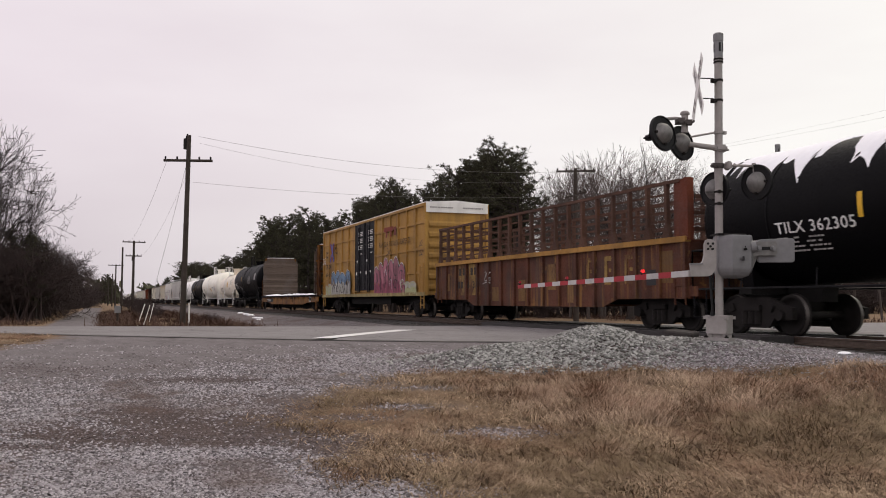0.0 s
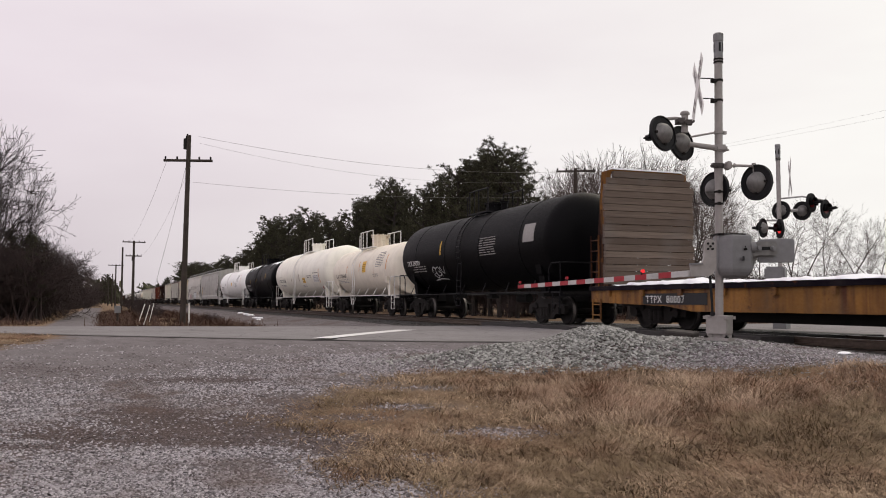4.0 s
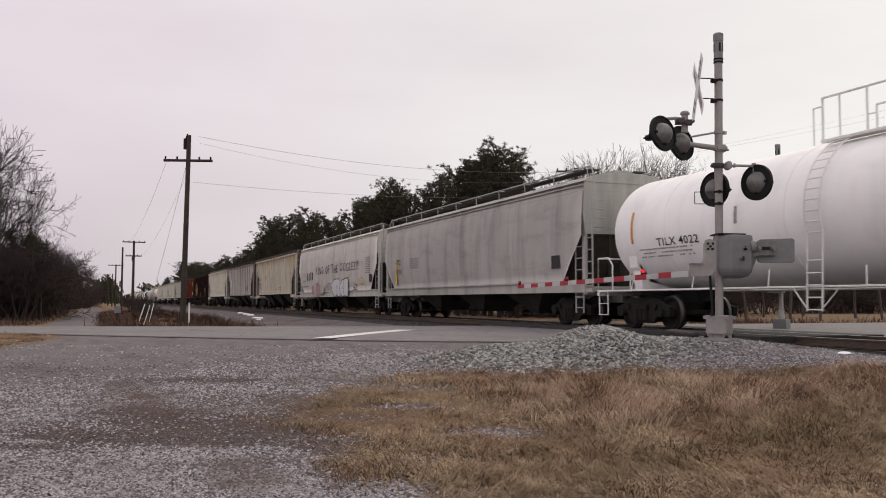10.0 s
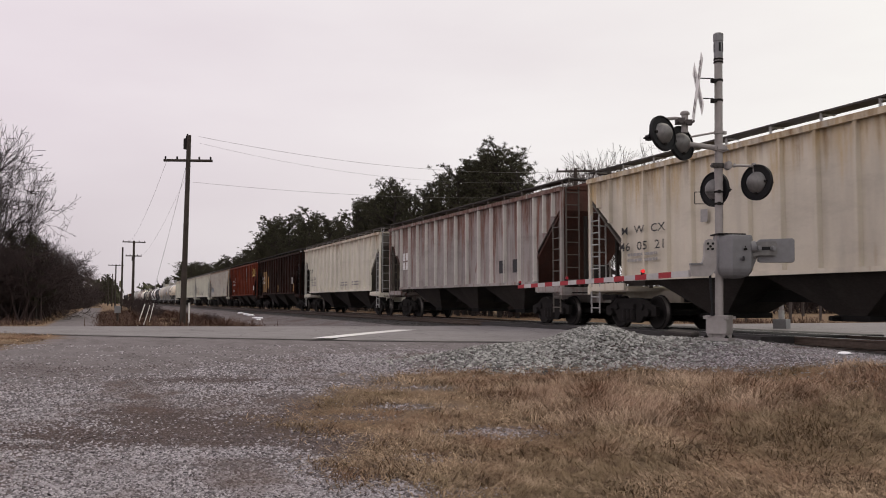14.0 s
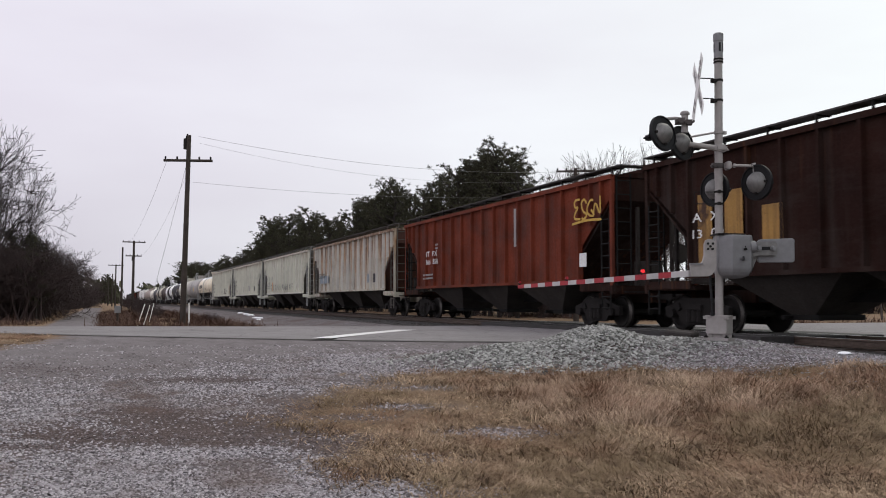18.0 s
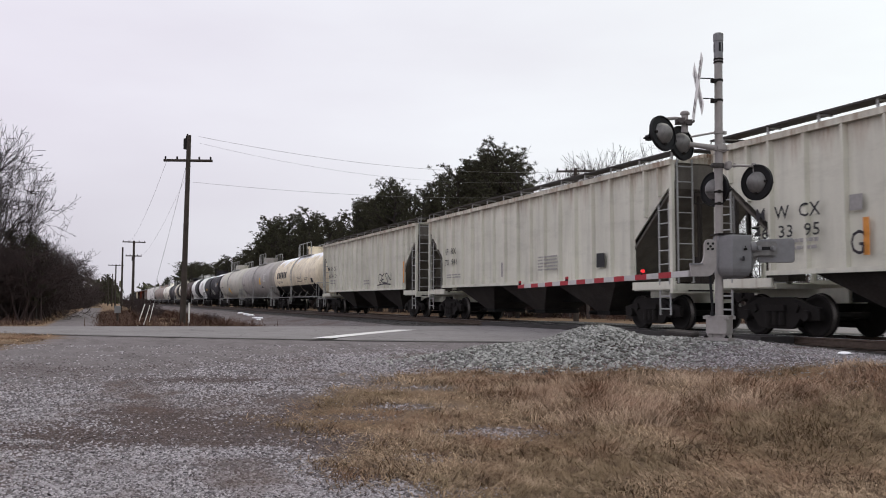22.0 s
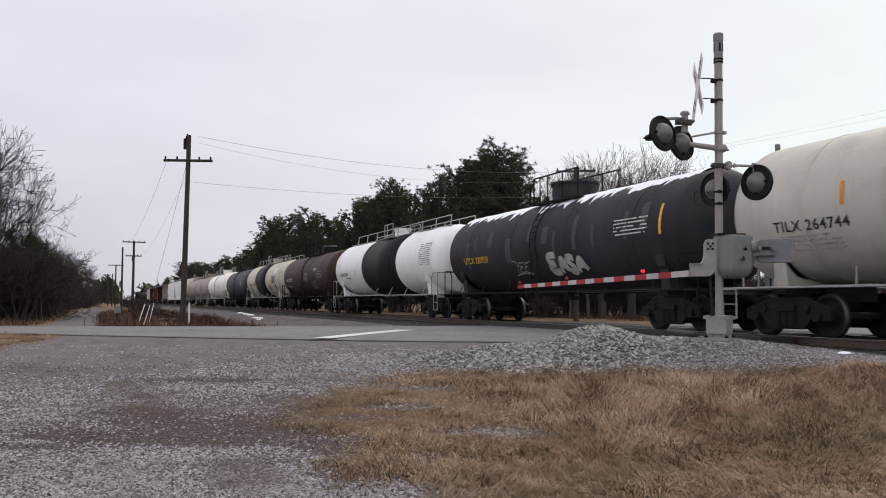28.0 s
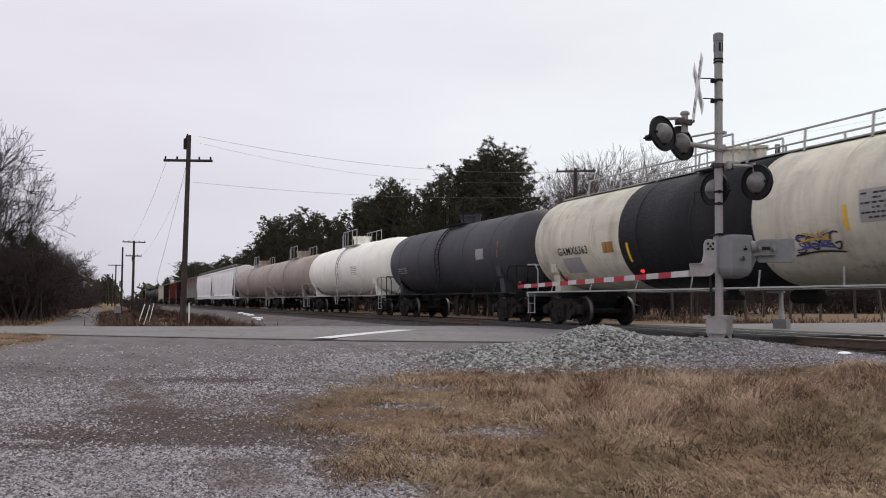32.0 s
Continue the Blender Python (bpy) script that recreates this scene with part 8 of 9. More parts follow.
rng = random.Random(4)
spots = []
while len(spots) < 95000:
    k = rng.random()
    depth = 5.2 + 13.5 * k ** 1.5
    side = rng.uniform(-0.60, 0.62)
    p = Vector(EYE) + AHEAD * depth + RIGHT * depth * side
    if off_road(p.x, p.y) < 0.4 or abs(p.y) < 3.2:
        continue
    grass, apron, ballast, mud = cover(p.x, p.y)
    thin = (0.75 + 1.0 * noise.noise((p.x * 0.8, p.y * 0.8, 7.0)) + 0.5 * noise.noise((p.x * 2.9, p.y * 2.9, 3.0))) * (1 - 0.93 * muddy(p.x, p.y))
    if rng.random() > (1 - grass) ** 2 * (1 - 0.93 * apron) * max(0.06, thin):
        continue
    spots.append((p.x, p.y, land(p.x, p.y) + 0.002, rng.uniform(0.018, 0.05) * (0.8 + 0.015 * depth) * (1.25 if rng.random() < 0.1 else 1)))
embedded = []
while len(embedded) < 22000:
    h = HOLLOWS[rng.randrange(10)]
    p = Vector((h[0], h[1], 0)) + RIGHT * rng.gauss(0, h[2] * 0.8) + AHEAD * rng.gauss(0, h[3] * 0.8)
    if cover(p.x, p.y)[0] < rng.random():
        embedded.append((p.x, p.y, land(p.x, p.y) - 0.004, rng.uniform(0.014, 0.05)))
rocks("muddy_gravel", embedded, "dark wet stones trodden into brown mud", island_stone("wet_stone", (0.030, 0.021, 0.020), (0.20, 0.165, 0.165), 0.3), 12)
rocks("gravel", spots, "loose pale grey crushed stone over dirt", island_stone("crushed_stone", (0.054, 0.047, 0.050), (0.52, 0.485, 0.51), 0.3), 2)
spots = []
while len(spots) < 9000:
    r, d = rng.gauss(-0.35, 1.05), rng.gauss(0, 0.62)
    p = Vector((-12.55, -7.15, 0)) + RIGHT * r + AHEAD * d
    if off_road(p.x, p.y) < 0.2:
        continue
    spots.append((p.x, p.y, land(p.x, p.y) + 0.012, rng.uniform(0.045, 0.10)))
rocks("gravel_pile", spots, "heap of pale grey ballast stone by the signal", island_stone("heap_stone", (0.075, 0.075, 0.07), (0.46, 0.46, 0.44), 0.05), 3)
spots = []
while len(spots) < 9000:
    x, y = rng.uniform(-15, 2), rng.uniform(-6.6, -2.4)
    if off_road(x, y) < 0.1:
        continue
    spots.append((x, y, land(x, y) + 0.004, rng.uniform(0.03, 0.065)))
rocks("shoulder_gravel", spots, "grey gravel bank round the signal", island_stone("bank_stone", (0.12, 0.118, 0.115), (0.31, 0.305, 0.30), 0.05), 5)
spots = []
while len(spots) < 12000:
    x = -30 - 50 * rng.random() ** 1.6 if rng.random() < 0.6 else rng.uniform(-14.5, 3)
    y = rng.uniform(-4.0, -1.35) if rng.random() < 0.75 else rng.uniform(1.35, 3.5)
    spots.append((x, y, land(x, y) + 0.01, rng.uniform(0.05, 0.10)))
rocks("track_ballast", spots, "dirty dark ballast along the track", island_stone("ballast_rock", (0.03, 0.028, 0.027), (0.11, 0.106, 0.103), 0.1), 6)


def grass_mesh(name, label, material, blades_of):
    """Dry grass in one mesh: each blade is a strip of three pieces that bends over."""
    verts, faces = [], []
    for x, y, z, a, length, bend, w in blades_of:
        ca, sa = math.cos(a), math.sin(a)
        ux, uy = -sa * w, ca * w
        k = len(verts)
        px, pz, ang = 0.0, 0.0, max(0.05, 1.45 - 0.45 * bend)
        for s in range(3):
            q = (1.0, 0.85, 0.55)[s]
            bx, by, bz = x + ca * px, y + sa * px, z + pz
            verts += [(bx - ux * q, by - uy * q, bz), (bx + ux * q, by + uy * q, bz)]
            px += math.cos(ang) * length / 3
            pz = max(0.006, pz + math.sin(ang) * length / 3)
            ang -= bend * 0.55
        verts.append((x + ca * px, y + sa * px, z + pz))
        faces += [(k, k + 1, k + 3, k + 2), (k + 2, k + 3, k + 5, k + 4), (k + 4, k + 5, k + 6)]
    me = bpy.data.meshes.new(name)
    me.from_pydata(verts, [], faces)
    me.materials.append(material)
    return tagged(new(name, me), label, "grass", kind="stuff")


def tufts(count, seed, where, tall, per, width, spread=0.07, bend=1.2):
    """Blades in tufts: they fan out from a common root and bend over."""
    rnd = random.Random(seed)
    made = 0
    while made < count:
        spot = where(rnd)
        if not spot:
            continue
        x, y, k = spot
        lean, size = 9.0 * noise.noise((x * 0.55, y * 0.55, 40.0)) + rnd.gauss(0, 0.5), rnd.uniform(0.6, 1.35)
        z = land(x, y) - 0.008
        for _ in range(int(per * rnd.uniform(0.5, 1.5))):
            a = lean + rnd.gauss(0, 0.75)
            r = abs(rnd.gauss(0, spread)) * size
            b = rnd.uniform(0, math.tau)
            yield x + r * math.cos(b), y + r * math.sin(b), z, a, tall * k * size * rnd.uniform(0.45, 1.2), bend * rnd.uniform(0.4, 1.5), width * rnd.uniform(0.6, 1.4)
        made += 1


def litter(count, seed, where, length, width):
    """Fallen straws that lie nearly flat."""
    rnd = random.Random(seed)
    made = 0
    while made < count:
        spot = where(rnd)
        if not spot:
            continue
        x, y, k = spot
        yield x, y, land(x, y) + rnd.uniform(0.0, 0.045), 9.0 * noise.noise((x * 0.55, y * 0.55, 40.0)) + rnd.gauss(0, 1.0), length * rnd.uniform(0.4, 1.3), rnd.uniform(2.4, 3.1), width * rnd.uniform(0.6, 1.3)
        made += 1


def straw(name, a, b, c, olive=None):
    m, t, bs = nodes_of(name)
    geo = t.nodes.new("ShaderNodeNewGeometry")
    v = coords(t)
    col = blend(t, geo.outputs["Random Per Island"], a, b)
    col = blend(t, span(t, tex(t, v, 0.75, 5), 0.46, 0.58, 0, 0.68), col, c)
    if olive:
        col = blend(t, span(t, tex(t, coords(t, (1, 1, 0.1)), 0.38, 5), 0.49, 0.57, 0, 0.7), col, olive)
    col = blend(t, span(t, tex(t, v, 2.2, 4), 0.5, 0.72, 0, 0.5), col, tuple(q * 0.45 for q in c))
    col = blend(t, span(t, tex(t, coords(t, (1, 1, 0.3)), 4.5, 3), 0.52, 0.64, 0, 0.55), col, tuple(q * 0.8 + 0.02 for q in b))
    col = blend(t, span(t, tex(t, coords(t, (1, 1, 0.3)), 6.5, 3), 0.54, 0.66, 0, 0.6), col, tuple(q * 0.36 for q in c))
    t.links.new(col, bs.inputs["Base Color"])
    bs.inputs["Roughness"].default_value = 0.9
    bs.inputs["Specular IOR Level"].default_value = 0.15
    return m


def lawn_spot(rnd):
    depth = 5.6 + 11 * rnd.random() ** 1.15
    p = Vector(EYE) + AHEAD * depth + RIGHT * depth * rnd.uniform(-0.25, 0.62)
    g = cover(p.x, p.y)[0]
    if p.y > -3 or rnd.random() > g ** 1.5:
        return None
    clump = max(0.0, 0.55 + 1.0 * noise.noise((p.x * 0.8, p.y * 0.8, 20.0)) + 0.8 * noise.noise((p.x * 2.6, p.y * 2.6, 21.0)))
    if rnd.random() > 0.2 + clump:
        return None
    return p.x, p.y, 0.5 + 0.7 * clump


def tall_spot(rnd):
    depth = rnd.uniform(9.0, 13.5)
    p = Vector(EYE) + AHEAD * depth + RIGHT * depth * rnd.uniform(0.02, 0.60)
    edge = inside(LAWN, p.x, p.y)
    if edge < 0.05 or edge > 3.4 or noise.noise((p.x * 0.9, p.y * 0.9, 33.0)) < -0.12 or off_road(p.x, p.y) < 2 or p.y < -10.5:
        return None
    return p.x, p.y, (0.7 + 0.8 * max(0, noise.noise((p.x * 0.9, p.y * 0.9, 33.0)))) * (0.55 + 0.45 * smooth(0.0, 1.0, edge))


def verge_spot(rnd):
    p = Vector((rnd.uniform(-30, -17), rnd.uniform(-21, -15.3), 0))
    if inside(VERGE, p.x, p.y) < 0:
        return None
    return p.x, p.y, 0.8


def field_spot(rnd):
    if rnd.random() < 0.6:
        x, y = rnd.uniform(-90, -33), rnd.uniform(-14.6, -8.6)
    elif rnd.random() < 0.5:
        x, y = rnd.uniform(-100, -38), rnd.uniform(-24, -17.2)
    else:
        x, y = rnd.uniform(-60, -8), rnd.uniform(12.2, 18)
    if off_road(x, y) < 0.5 or noise.noise((x * 0.3, y * 0.3, 12.0)) < -0.1 or cover(x, y)[1] > 0.3:
        return None
    return x, y, 1.0


dry = straw("dead_grass", (0.075, 0.046, 0.028), (0.56, 0.415, 0.28), (0.222, 0.128, 0.082), (0.18, 0.135, 0.079))
grass_mesh("dead_grass", "matted dead brown grass over the verge", dry, itertools.chain(tufts(6800, 1, lawn_spot, 0.18, 14, 0.0036, 0.13, 2.0), litter(42000, 8, lawn_spot, 0.23, 0.0036)))
grass_mesh("tall_dead_grass", "tufts of tall straw-coloured dead grass", straw("straw_grass", (0.10, 0.062, 0.040), (0.60, 0.445, 0.315), (0.25, 0.145, 0.097)), tufts(2200, 2, tall_spot, 0.30, 20, 0.0036, 0.12, 1.5))
grass_mesh("verge_grass", "reddish dead grass beside the road", dry, tufts(1300, 3, verge_spot, 0.12, 12, 0.006, 0.12, 1.2))
grass_mesh("field_grass", "brown winter weeds along the ditch", straw("field_weeds", (0.045, 0.027, 0.021), (0.12, 0.072, 0.050), (0.070, 0.036, 0.028)), tufts(2600, 4, field_spot, 0.5, 12, 0.011, 0.25, 1.0))


# ---- trees ----
M["bark"] = plain("grey_bark", (0.075, 0.062, 0.056), 0.9, 0.0, 0.3, 4, 0.5)
M["twig"] = plain("bare_twigs", (0.078, 0.061, 0.056), 0.9, 0.0, 0.2, 3, 0.2)
M["dark_bark"] = plain("dark_bark", (0.035, 0.029, 0.026), 0.9, 0.0, 0.3, 4, 0.5)
M["brush"] = plain("brown_brush", (0.042, 0.029, 0.028), 0.9, 0.0, 0.3, 2, 0.2)


def needle_material():
    m, t, b = nodes_of("pine_needles")
    geo = t.nodes.new("ShaderNodeNewGeometry")
    col = blend(t, geo.outputs["Random Per Island"], (0.028, 0.028, 0.018), (0.092, 0.090, 0.056))
    col = blend(t, span(t, tex(t, coords(t), 0.5, 3), 0.5, 0.7, 0, 0.6), col, (0.036, 0.032, 0.021))
    t.links.new(col, b.inputs["Base Color"])
    b.inputs["Roughness"].default_value = 0.9
    b.inputs["Specular IOR Level"].default_value = 0.1
    return m


M["needles"] = needle_material()


class Mesher:
    def __init__(self):
        self.v, self.f = [], []

    def limb(self, a, b, r0, r1, n=5):
        d = (b - a).normalized()
        u = d.orthogonal().normalized()
        w = d.cross(u)
        k = len(self.v)
        for p, r in ((a, r0), (b, r1)):
            for i in range(n):
                t = math.tau * i / n
                self.v.append(p + (u * math.cos(t) + w * math.sin(t)) * r)
        for i in range(n):
            j = (i + 1) % n
            self.f.append((k + i, k + j, k + n + j, k + n + i))

    def leaf(self, c, u, w):
        k = len(self.v)
        self.v += [c - u - w, c + u - w * 0.3, c + u * 0.8 + w, c - u * 0.6 + w * 0.6]
        self.f.append((k, k + 1, k + 2, k + 3))

    def mesh(self, name, material, scale=1.0):
        me = bpy.data.meshes.new(name)
        me.from_pydata([tuple(p * scale) for p in self.v], [], self.f)
        me.materials.append(material)
        return me


def any_way(rnd, up=0.0):
    while True:
        v = Vector((rnd.uniform(-1, 1), rnd.uniform(-1, 1), rnd.uniform(-1, 1)))
        if 0.1 < v.length < 1:
            return (v.normalized() + Vector((0, 0, up))).normalized()


def bare_tree(height, seed, spread=0.55, trunk_r=0.16, depth=5, low=0.28, bark="bark", fine="twig", stems=1, thick=1.0, boughs=()):
    """A leafless tree: forking limbs that thin out to twigs, grown to the height asked for."""
    rnd = random.Random(seed)
    wood, twigs = Mesher(), Mesher()

    def grow(p, d, length, r, level):
        n = 3 if level < 3 else 2
        for i in range(n):
            q = p + d * length / n
            big = r > 0.03
            (wood if big else twigs).limb(p, q, max(r, 0.008 * thick), max(r * 0.86, 0.007 * thick), 7 if level < 1 else 4 if big else 3)
            p, r = q, r * 0.86
            d = (d + any_way(rnd) * 0.17 + Vector((0, 0, 0.05))).normalized()
            if level < depth and (i > 0 or level > 0):
                side = (d * (1 - spread * 0.6) + any_way(rnd, 0.15) * spread * 1.25).normalized()
                grow(p, side, length * rnd.uniform(0.5, 0.78), r * rnd.uniform(0.45, 0.66), level + 1)
        if level < depth:
            grow(p, (d + any_way(rnd) * 0.3).normalized(), length * rnd.uniform(0.55, 0.78), r * 0.8, level + 1)
    for s in range(stems):
        d = (Vector((0, 0, 1)) + any_way(rnd) * (0.08 if stems == 1 else 0.45)).normalized()
        base = Vector((rnd.uniform(-0.9, 0.9), rnd.uniform(-0.9, 0.9), 0)) * (0 if stems == 1 else 1) + Vector((0, 0, -0.15))
        if boughs:
            fork = base + d * height * low
            wood.limb(base, base.lerp(fork, 0.25), trunk_r * 1.35, trunk_r, 9)
            wood.limb(base.lerp(fork, 0.25), fork, trunk_r, trunk_r * 0.85, 9)
            for run, side, up, size in boughs:
                grow(fork, Vector((side[0], side[1], up)).normalized(), height * run, trunk_r * size, 1)
            continue
        grow(base, d, height * (low + 0.1), trunk_r * (1 if stems == 1 else 0.5), 0)
    k = height / max(p.z for p in twigs.v)
    return wood.mesh("trunk", M[bark], k), twigs.mesh("crown", M[fine], k), height


def pine_tree(height, seed, crown_from=0.3, width=0.24, limbs=52):
    """A pine: straight trunk, limbs that turn up at their ends, dense round tufts of needles with sky between them."""
    rnd = random.Random(seed)
    wood, leaves = Mesher(), Mesher()
    p, r = Vector((0, 0, -0.2)), height * 0.014
    top = []
    for i in range(8):
        q = p + Vector((rnd.gauss(0, 0.08), rnd.gauss(0, 0.08), height / 8))
        wood.limb(p, q, r, r * 0.86, 7)
        top.append((p, q))
        p, r = q, r * 0.86
    lobes = [(rnd.uniform(0, math.tau), rnd.uniform(0.75, 1.25)) for _ in range(5)]
    for i in range(limbs):
        k = crown_from + (1 - crown_from) * (i + rnd.random()) / limbs
        a, b = top[min(7, int(k * 8))]
        at = a.lerp(b, k * 8 % 1)
        u = (k - crown_from) / (1 - crown_from)
        tier = lobes[min(4, int(u * 5))]
        ang = rnd.uniform(0, math.tau)
        swell = tier[1] * (1 + 0.3 * math.cos(ang - tier[0]))
        reach = height * width * (0.22 + 0.85 * math.sin(math.pi * min(1, 0.25 + 0.72 * u)) ** 0.9) * rnd.uniform(0.55, 1.05) * swell
        d = Vector((math.cos(ang), math.sin(ang), rnd.uniform(0.0, 0.35) + 0.8 * u * u))
        mid = at + d * reach * 0.6
        end = mid + (d + Vector((0, 0, 0.45))) * reach * 0.4
        wood.limb(at, mid, 0.05, 0.03, 4)
        wood.limb(mid, end, 0.03, 0.012, 4)
        for c in range(int(7 + reach * 5.0)):
            f = rnd.uniform(0.3, 1.02)
            on = at.lerp(mid, f / 0.6) if f < 0.6 else mid.lerp(end, (f - 0.6) / 0.4)
            centre = on + any_way(rnd, 0.5) * rnd.uniform(0.1, 0.55)
            wood.limb(on, centre, 0.014, 0.008, 3)
            size = rnd.uniform(0.12, 0.23)
            for _ in range(34):
                o = any_way(rnd, 0.35)
                leaves.leaf(centre + o * size * rnd.uniform(0.25, 0.8), o * size * 0.45, any_way(rnd) * 0.018)
    k = height / max(p.z for p in leaves.v)
    return wood.mesh("trunk", M["dark_bark"], k), leaves.mesh("crown", M["needles"], k), height


def plant(name, kind, x, y, tall, turn, label, group, wide=1.0):
    tree = tagged(new(name), label, "tree" if name != "shrub" else "shrub", group)
    tree.location = (x, y, land(x, y) - 0.05)
    tree.rotation_euler = (0, 0, turn)
    k = tall / kind[2]
    tree.scale = (k * wide, k * wide, k)
    part("trunk", kind[0], None, tree)
    part("crown", kind[1], None, tree)
    return tree


pines = [pine_tree(12, 10 + i, 0.20 + 0.07 * (i % 3), 0.16 + 0.025 * (i % 2)) for i in range(6)]
bares = [bare_tree(10, 40 + i, 0.46 + 0.06 * i, 0.13, 6, thick=0.7) for i in range(5)]
brushes = [bare_tree(5, 60 + i, 0.62, 0.10, 5, 0.3, "brush", "brush", 7, 1.2) for i in range(4)]
oak = bare_tree(11, 77, 0.55, 0.30, 6, 0.26, "dark_bark", "twig", 1, 0.9,
                [(0.36, (-0.75, 0.2), 0.55, 0.62), (0.34, (-0.35, -0.2), 1.0, 0.7), (0.36, (0.12, 0.1), 1.0, 0.75), (0.33, (0.55, -0.1), 0.9, 0.6), (0.27, (0.85, 0.2), 0.45, 0.45), (0.26, (0.1, 0.8), 0.8, 0.5), (0.26, (-0.1, -0.8), 0.8, 0.45)])
saplings = [bare_tree(8, 90 + i, 0.40, 0.07, 5, 0.34) for i in range(4)]
PINE, BARE, BRUSH = "dark green pine in the woods beyond the track", "leafless grey tree in the winter woods", "tangled leafless brown shrub at the wood's edge"
RIDGE_AT = [370, 400, 440, 460, 482, 500, 522, 545, 568, 590, 620, 650, 690, 715, 742, 770, 800, 840, 868, 900, 922, 935]
RIDGE = [462, 450, 440, 420, 378, 370, 376, 360, 378, 374, 350, 322, 306, 316, 328, 300, 284, 262, 238, 240, 268, 300]


def ridge_height(x, y):
    """How tall a pine at a place must be for the wood's skyline, which rises and dips from tree to tree."""
    v = Vector((x - EYE[0], y - EYE[1], 0))
    depth = v.dot(AHEAD)
    up = 533 - np.interp(784 + 1550 * v.dot(RIGHT) / depth, RIDGE_AT, RIDGE)
    return float(up / 1550 * depth + EYE[2]) - land(x, y)


wood_rng = random.Random(31)
x = -54.4
for k in range(52):
    y = (11.2, 13.4, 12.2)[k % 3] + wood_rng.uniform(-0.5, 0.5)
    plant("pine_tree", pines[k % 6], x, y, ridge_height(x, y) * (1.0 if k % 3 == 0 else wood_rng.uniform(0.86, 0.99)), k * 1.3, PINE, "pines beyond the track", 1.12 + 0.012 * k)
    x -= 2.5 + 0.11 * k
for k, (depth, px) in enumerate(((61, 903), (64, 884), (58, 915), (68, 856), (66, 838), (72, 806), (63, 868), (70, 822), (90, 690), (92, 668), (88, 712))):
    p = Vector(EYE) + AHEAD * depth + RIGHT * depth * (px - 784) / 1550
    plant("pine_tree", pines[(k + 1) % 6], p.x, p.y, ridge_height(p.x, p.y) * (0.97 - 0.05 * (k % 2)), k * 2.3, PINE, "pines beyond the track", 1.2)
for k in range(46):
    x = -57 - 4.4 * k + 1.5 * math.sin(k * 3.3)
    y = 17.5 + 2.5 * math.sin(k * 1.9)
    plant("pine_tree", pines[(k * 5 + 2) % 6], x, y, max(5.0, ridge_height(x, y) * (0.80 + 0.08 * math.sin(k * 2.3))), k * 2.1, PINE, "pines beyond the track", 1.25)
# dark undergrowth between the pine trunks
for k in range(44):
    x = -53 - 2.1 * k - 0.02 * k * k
    plant("shrub", brushes[k % 4], x, 14.6 + 2.2 * math.sin(k * 2.7), 3.2 + 0.9 * math.sin(k * 1.3), k * 1.1, BRUSH, "shrubs under the pines", 1.5)
# bare wood behind the crossing
rng = random.Random(12)
plant("bare_tree", oak, -44.6, 14.7, 11.0, math.atan2(RIGHT.y, RIGHT.x), "large spreading leafless oak beyond the crossing", "bare trees beyond the track")
for k in range(38):
    depth, side = rng.uniform(54, 78), rng.uniform(0.085, 0.30)
    p = Vector(EYE) + AHEAD * depth + RIGHT * depth * side
    plant("bare_tree", (bares + saplings)[k % 9], p.x, p.y, rng.uniform(9.6, 12.6) * depth / 62, rng.uniform(0, 6), BARE, "bare trees beyond the track")
for depth, side, h in ((46, 0.395, 7.0), (50, 0.43, 7.2), (56, 0.47, 7.6), (52, 0.50, 6.8), (60, 0.365, 8.4), (64, 0.41, 8.6), (70, 0.33, 9.6), (58, 0.535, 7.0), (48, 0.345, 6.4)):
    p = Vector(EYE) + AHEAD * depth + RIGHT * depth * side
    plant("bare_tree", bares[int(depth) % 5], p.x, p.y, h, depth, BARE, "bare trees beyond the track")
for k in range(40):
    depth, side = rng.uniform(56, 76), rng.uniform(0.06, 0.36)
    p = Vector(EYE) + AHEAD * depth + RIGHT * depth * side
    plant("shrub", brushes[k % 4], p.x, p.y, rng.uniform(1.6, 3.0), rng.uniform(0, 6), BRUSH, "shrubs at the wood's edge", 1.3)
# low brush that closes the field beyond the far lot
for k in range(60):
    depth, side = rng.uniform(72, 100), rng.uniform(0.28, 0.66)
    p = Vector(EYE) + AHEAD * depth + RIGHT * depth * side
    plant("shrub", brushes[k % 4], p.x, p.y, rng.uniform(2.6, 4.4), rng.uniform(0, 6), BRUSH, "shrubs at the wood's edge", 1.5)
# thicket on the left of the dirt lane
def beside(depth, px):
    p = Vector(EYE) + AHEAD * depth + RIGHT * depth * (px - 784) / 1550
    return p.x, p.y


# tall open crowns at the corner of the lane, then lower ones down its side
M["dark_twig"] = plain("dark_wet_twigs", (0.030, 0.023, 0.023), 0.9, 0.0, 0.2, 3, 0.2)
lane_trees = [bare_tree(10, 140 + i, 0.55, 0.17, 6, 0.26, "dark_bark", "dark_twig", 1, 1.35) for i in range(4)]
for k, (depth, px, h, wide) in enumerate(((48, -14, 11.6, 0.7), (49, 22, 8.4, 0.7), (52, 44, 7.4, 0.6), (50, -56, 12.6, 0.9), (56, 4, 9.0, 0.7), (60, 36, 7.8, 0.6), (54, -24, 11.0, 0.9))):
    x, y = beside(depth, px)
    plant("bare_tree", lane_trees[k % 4], x, min(y, -18.3), h, px * 1.7 + k, BARE, "bare trees by the lane", wide)
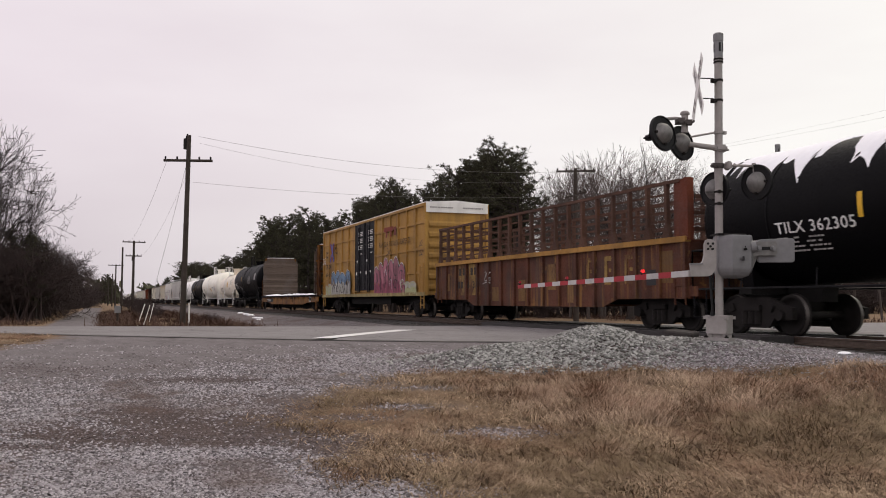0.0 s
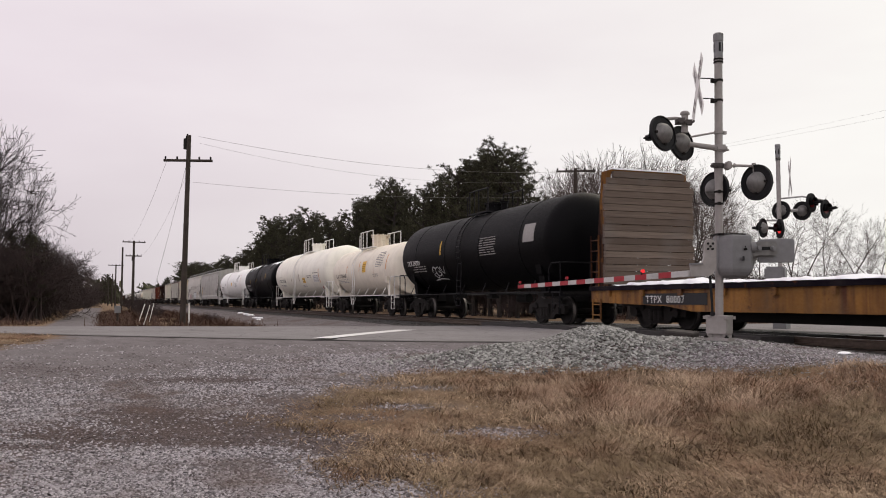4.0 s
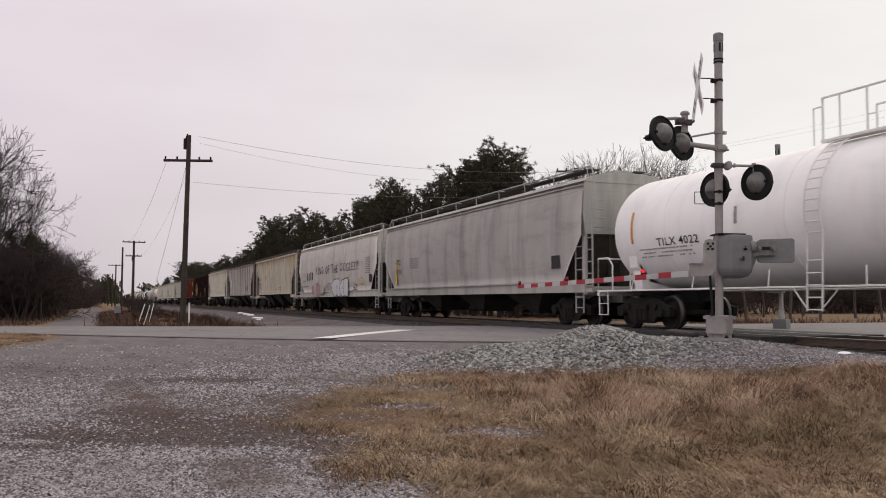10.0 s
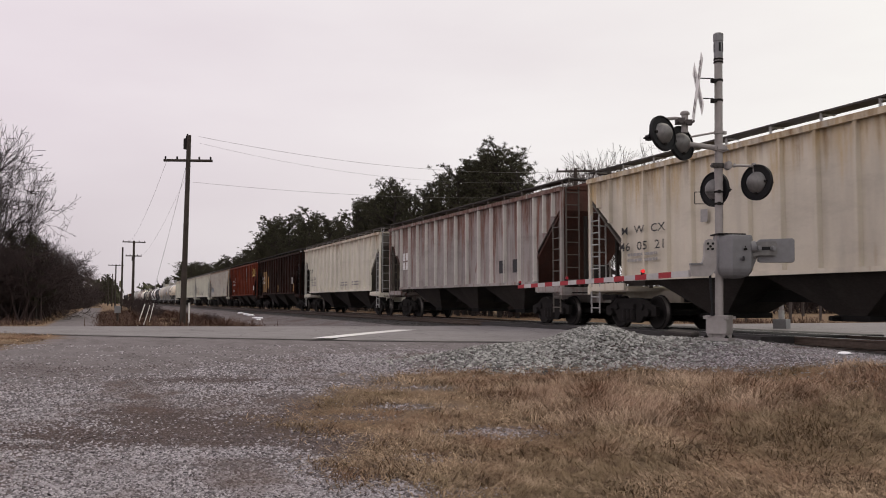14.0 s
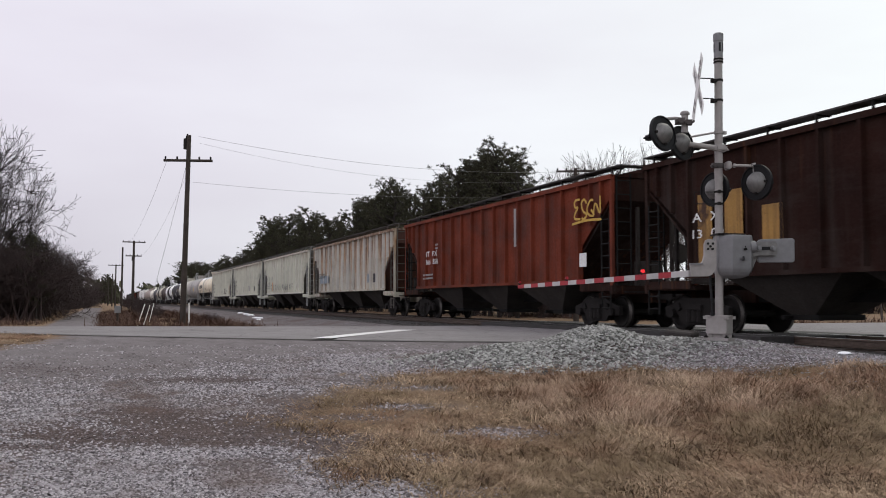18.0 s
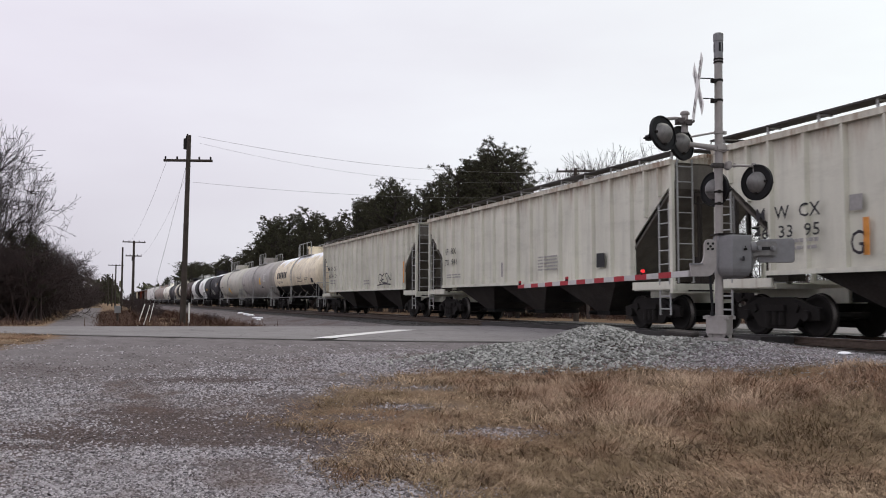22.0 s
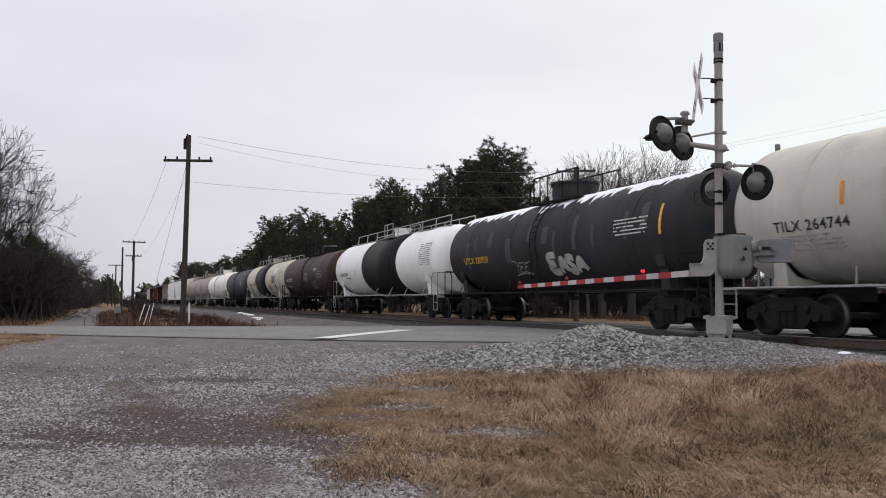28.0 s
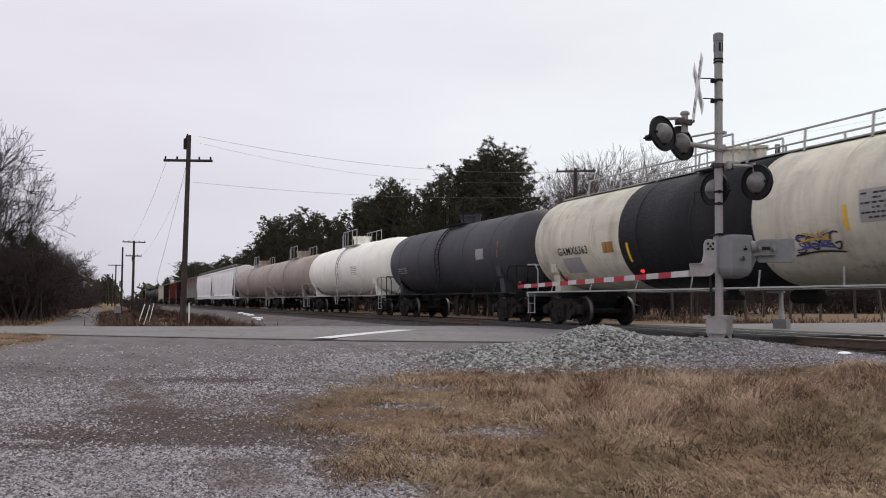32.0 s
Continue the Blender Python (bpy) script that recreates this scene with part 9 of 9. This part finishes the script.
for k, (depth, px, h) in enumerate(((72, 78, 5.8), (80, 96, 6.4), (88, 76, 7.2), (95, 104, 7.0), (105, 120, 7.2), (112, 128, 7.6), (120, 136, 7.6), (126, 128, 8.4), (132, 144, 7.4), (138, 150, 7.6), (146, 156, 7.2), (156, 162, 6.8), (168, 168, 6.4), (180, 173, 6.2))):
    x, y = beside(depth, px)
    plant("bare_tree", (bares + lane_trees)[(k + 2) % 9], x, min(y, -18.3) if depth < 115 else y, h, px * 1.7 + k, BARE, "bare trees by the lane", 0.8)
for k, (depth, px, h) in enumerate(((48, 66, 5.0), (49, 78, 4.4), (50, 20, 5.4), (51, 52, 5.2), (50, -30, 6.0))):
    x, y = beside(depth, px)
    plant("pine_tree", pines[k % 6], x, min(y, -17.9), h, k * 2.0, "dark evergreen in the thicket by the lane", "evergreens by the lane", 1.1)
for k in range(170):
    if k < 90:
        depth = 47 + 70 * (k / 90) ** 1.2
        edge = 72 + 60 * (1 - 47 / depth)
    else:
        depth = 116 + 110 * ((k - 90) / 80) ** 1.4
        edge = 132 + 54 * (1 - 116 / depth) ** 0.5 + 4
    x, y = beside(depth, edge - 8 - 110 * rng.random() ** 1.4 * (60 / (depth + 20)))
    plant("shrub", brushes[k % 4], x, min(y, -18.1 - 1.2 * rng.random()) if depth < 115 else y, rng.uniform(3.6, 5.4) if k < 34 else rng.uniform(2.8, 4.6), rng.uniform(0, 6), BRUSH, "thicket by the lane", 1.1)
# shrubs in the ditch by the poles
for x, y, s in ((-60, -11.2, 1.0), (-52, -12.4, 1.1), (-70, -12.0, 1.4), (-85, -11.6, 1.6), (-46, -9.4, 0.7), (-95, -10.4, 1.6), (-110, -11, 2.0), (-130, -11, 2.2), (-160, -11, 2.4)):
    plant("shrub", brushes[int(-x) % 4], x, y, s, x, "low brown shrub in the ditch by the poles", "shrubs in the ditch", 1.4)
# far pines that close the gap where the track meets the sky
for k in range(26):
    x = -330 - 7 * k
    y = (13 + 4 * math.sin(k * 1.7)) if k % 2 else -(11 + 5 * (0.5 + 0.5 * math.sin(k * 2.9)))
    plant("pine_tree", pines[k % 6], x, y, 10.0 + 1.5 * math.sin(k * 1.1), k * 1.9, "distant dark pine near the track", "distant pines", 1.5)
# far woods that close the horizon
leaf, rnd = Mesher(), random.Random(3)
for k in range(14000):
    a = rnd.uniform(-2.6, 2.6) if k < 7000 else rnd.uniform(-0.35, 0.5)
    r = rnd.uniform(380, 640)
    x, y = -r * math.cos(a), r * math.sin(a)
    if abs(y) < 6 and x < 0:
        continue
    h = 11 * (0.75 + 0.5 * noise.noise((x * 0.02, y * 0.02, 8)))
    c = Vector((x, y, -0.6 + h * rnd.random() ** 0.8))
    leaf.leaf(c, any_way(rnd) * 2.0, any_way(rnd) * 1.5)
tagged(new("far_woods", leaf.mesh("far_woods", M["needles"])), "distant dark line of winter woods", "woods", kind="stuff")


# ---- movement ----
def motions():
    times = [2 * k for k in range(17)]
    for car, p in CARS:
        walk(car, [(t, pose(rolled(t) + 5.096 - p, 0, 0)) for t in times])
    # wheels roll without slipping; wheelsets in the same place on their truck share their keys
    for s, sets in WHEELSETS.items():
        first = sets[0]
        walk(first, [(k / FPS, Matrix.Translation((s * 0.89, 0, WHEEL_R)) @ Matrix.Rotation(rolled(k / FPS) / WHEEL_R, 4, "Y")) for k in range(32 * FPS + 1)])
        for w in sets[1:]:
            w.rotation_mode = "QUATERNION"
            keys = w.animation_data_create()
            keys.action = first.animation_data.action
            keys.action_slot = first.animation_data.action_slot


motions()
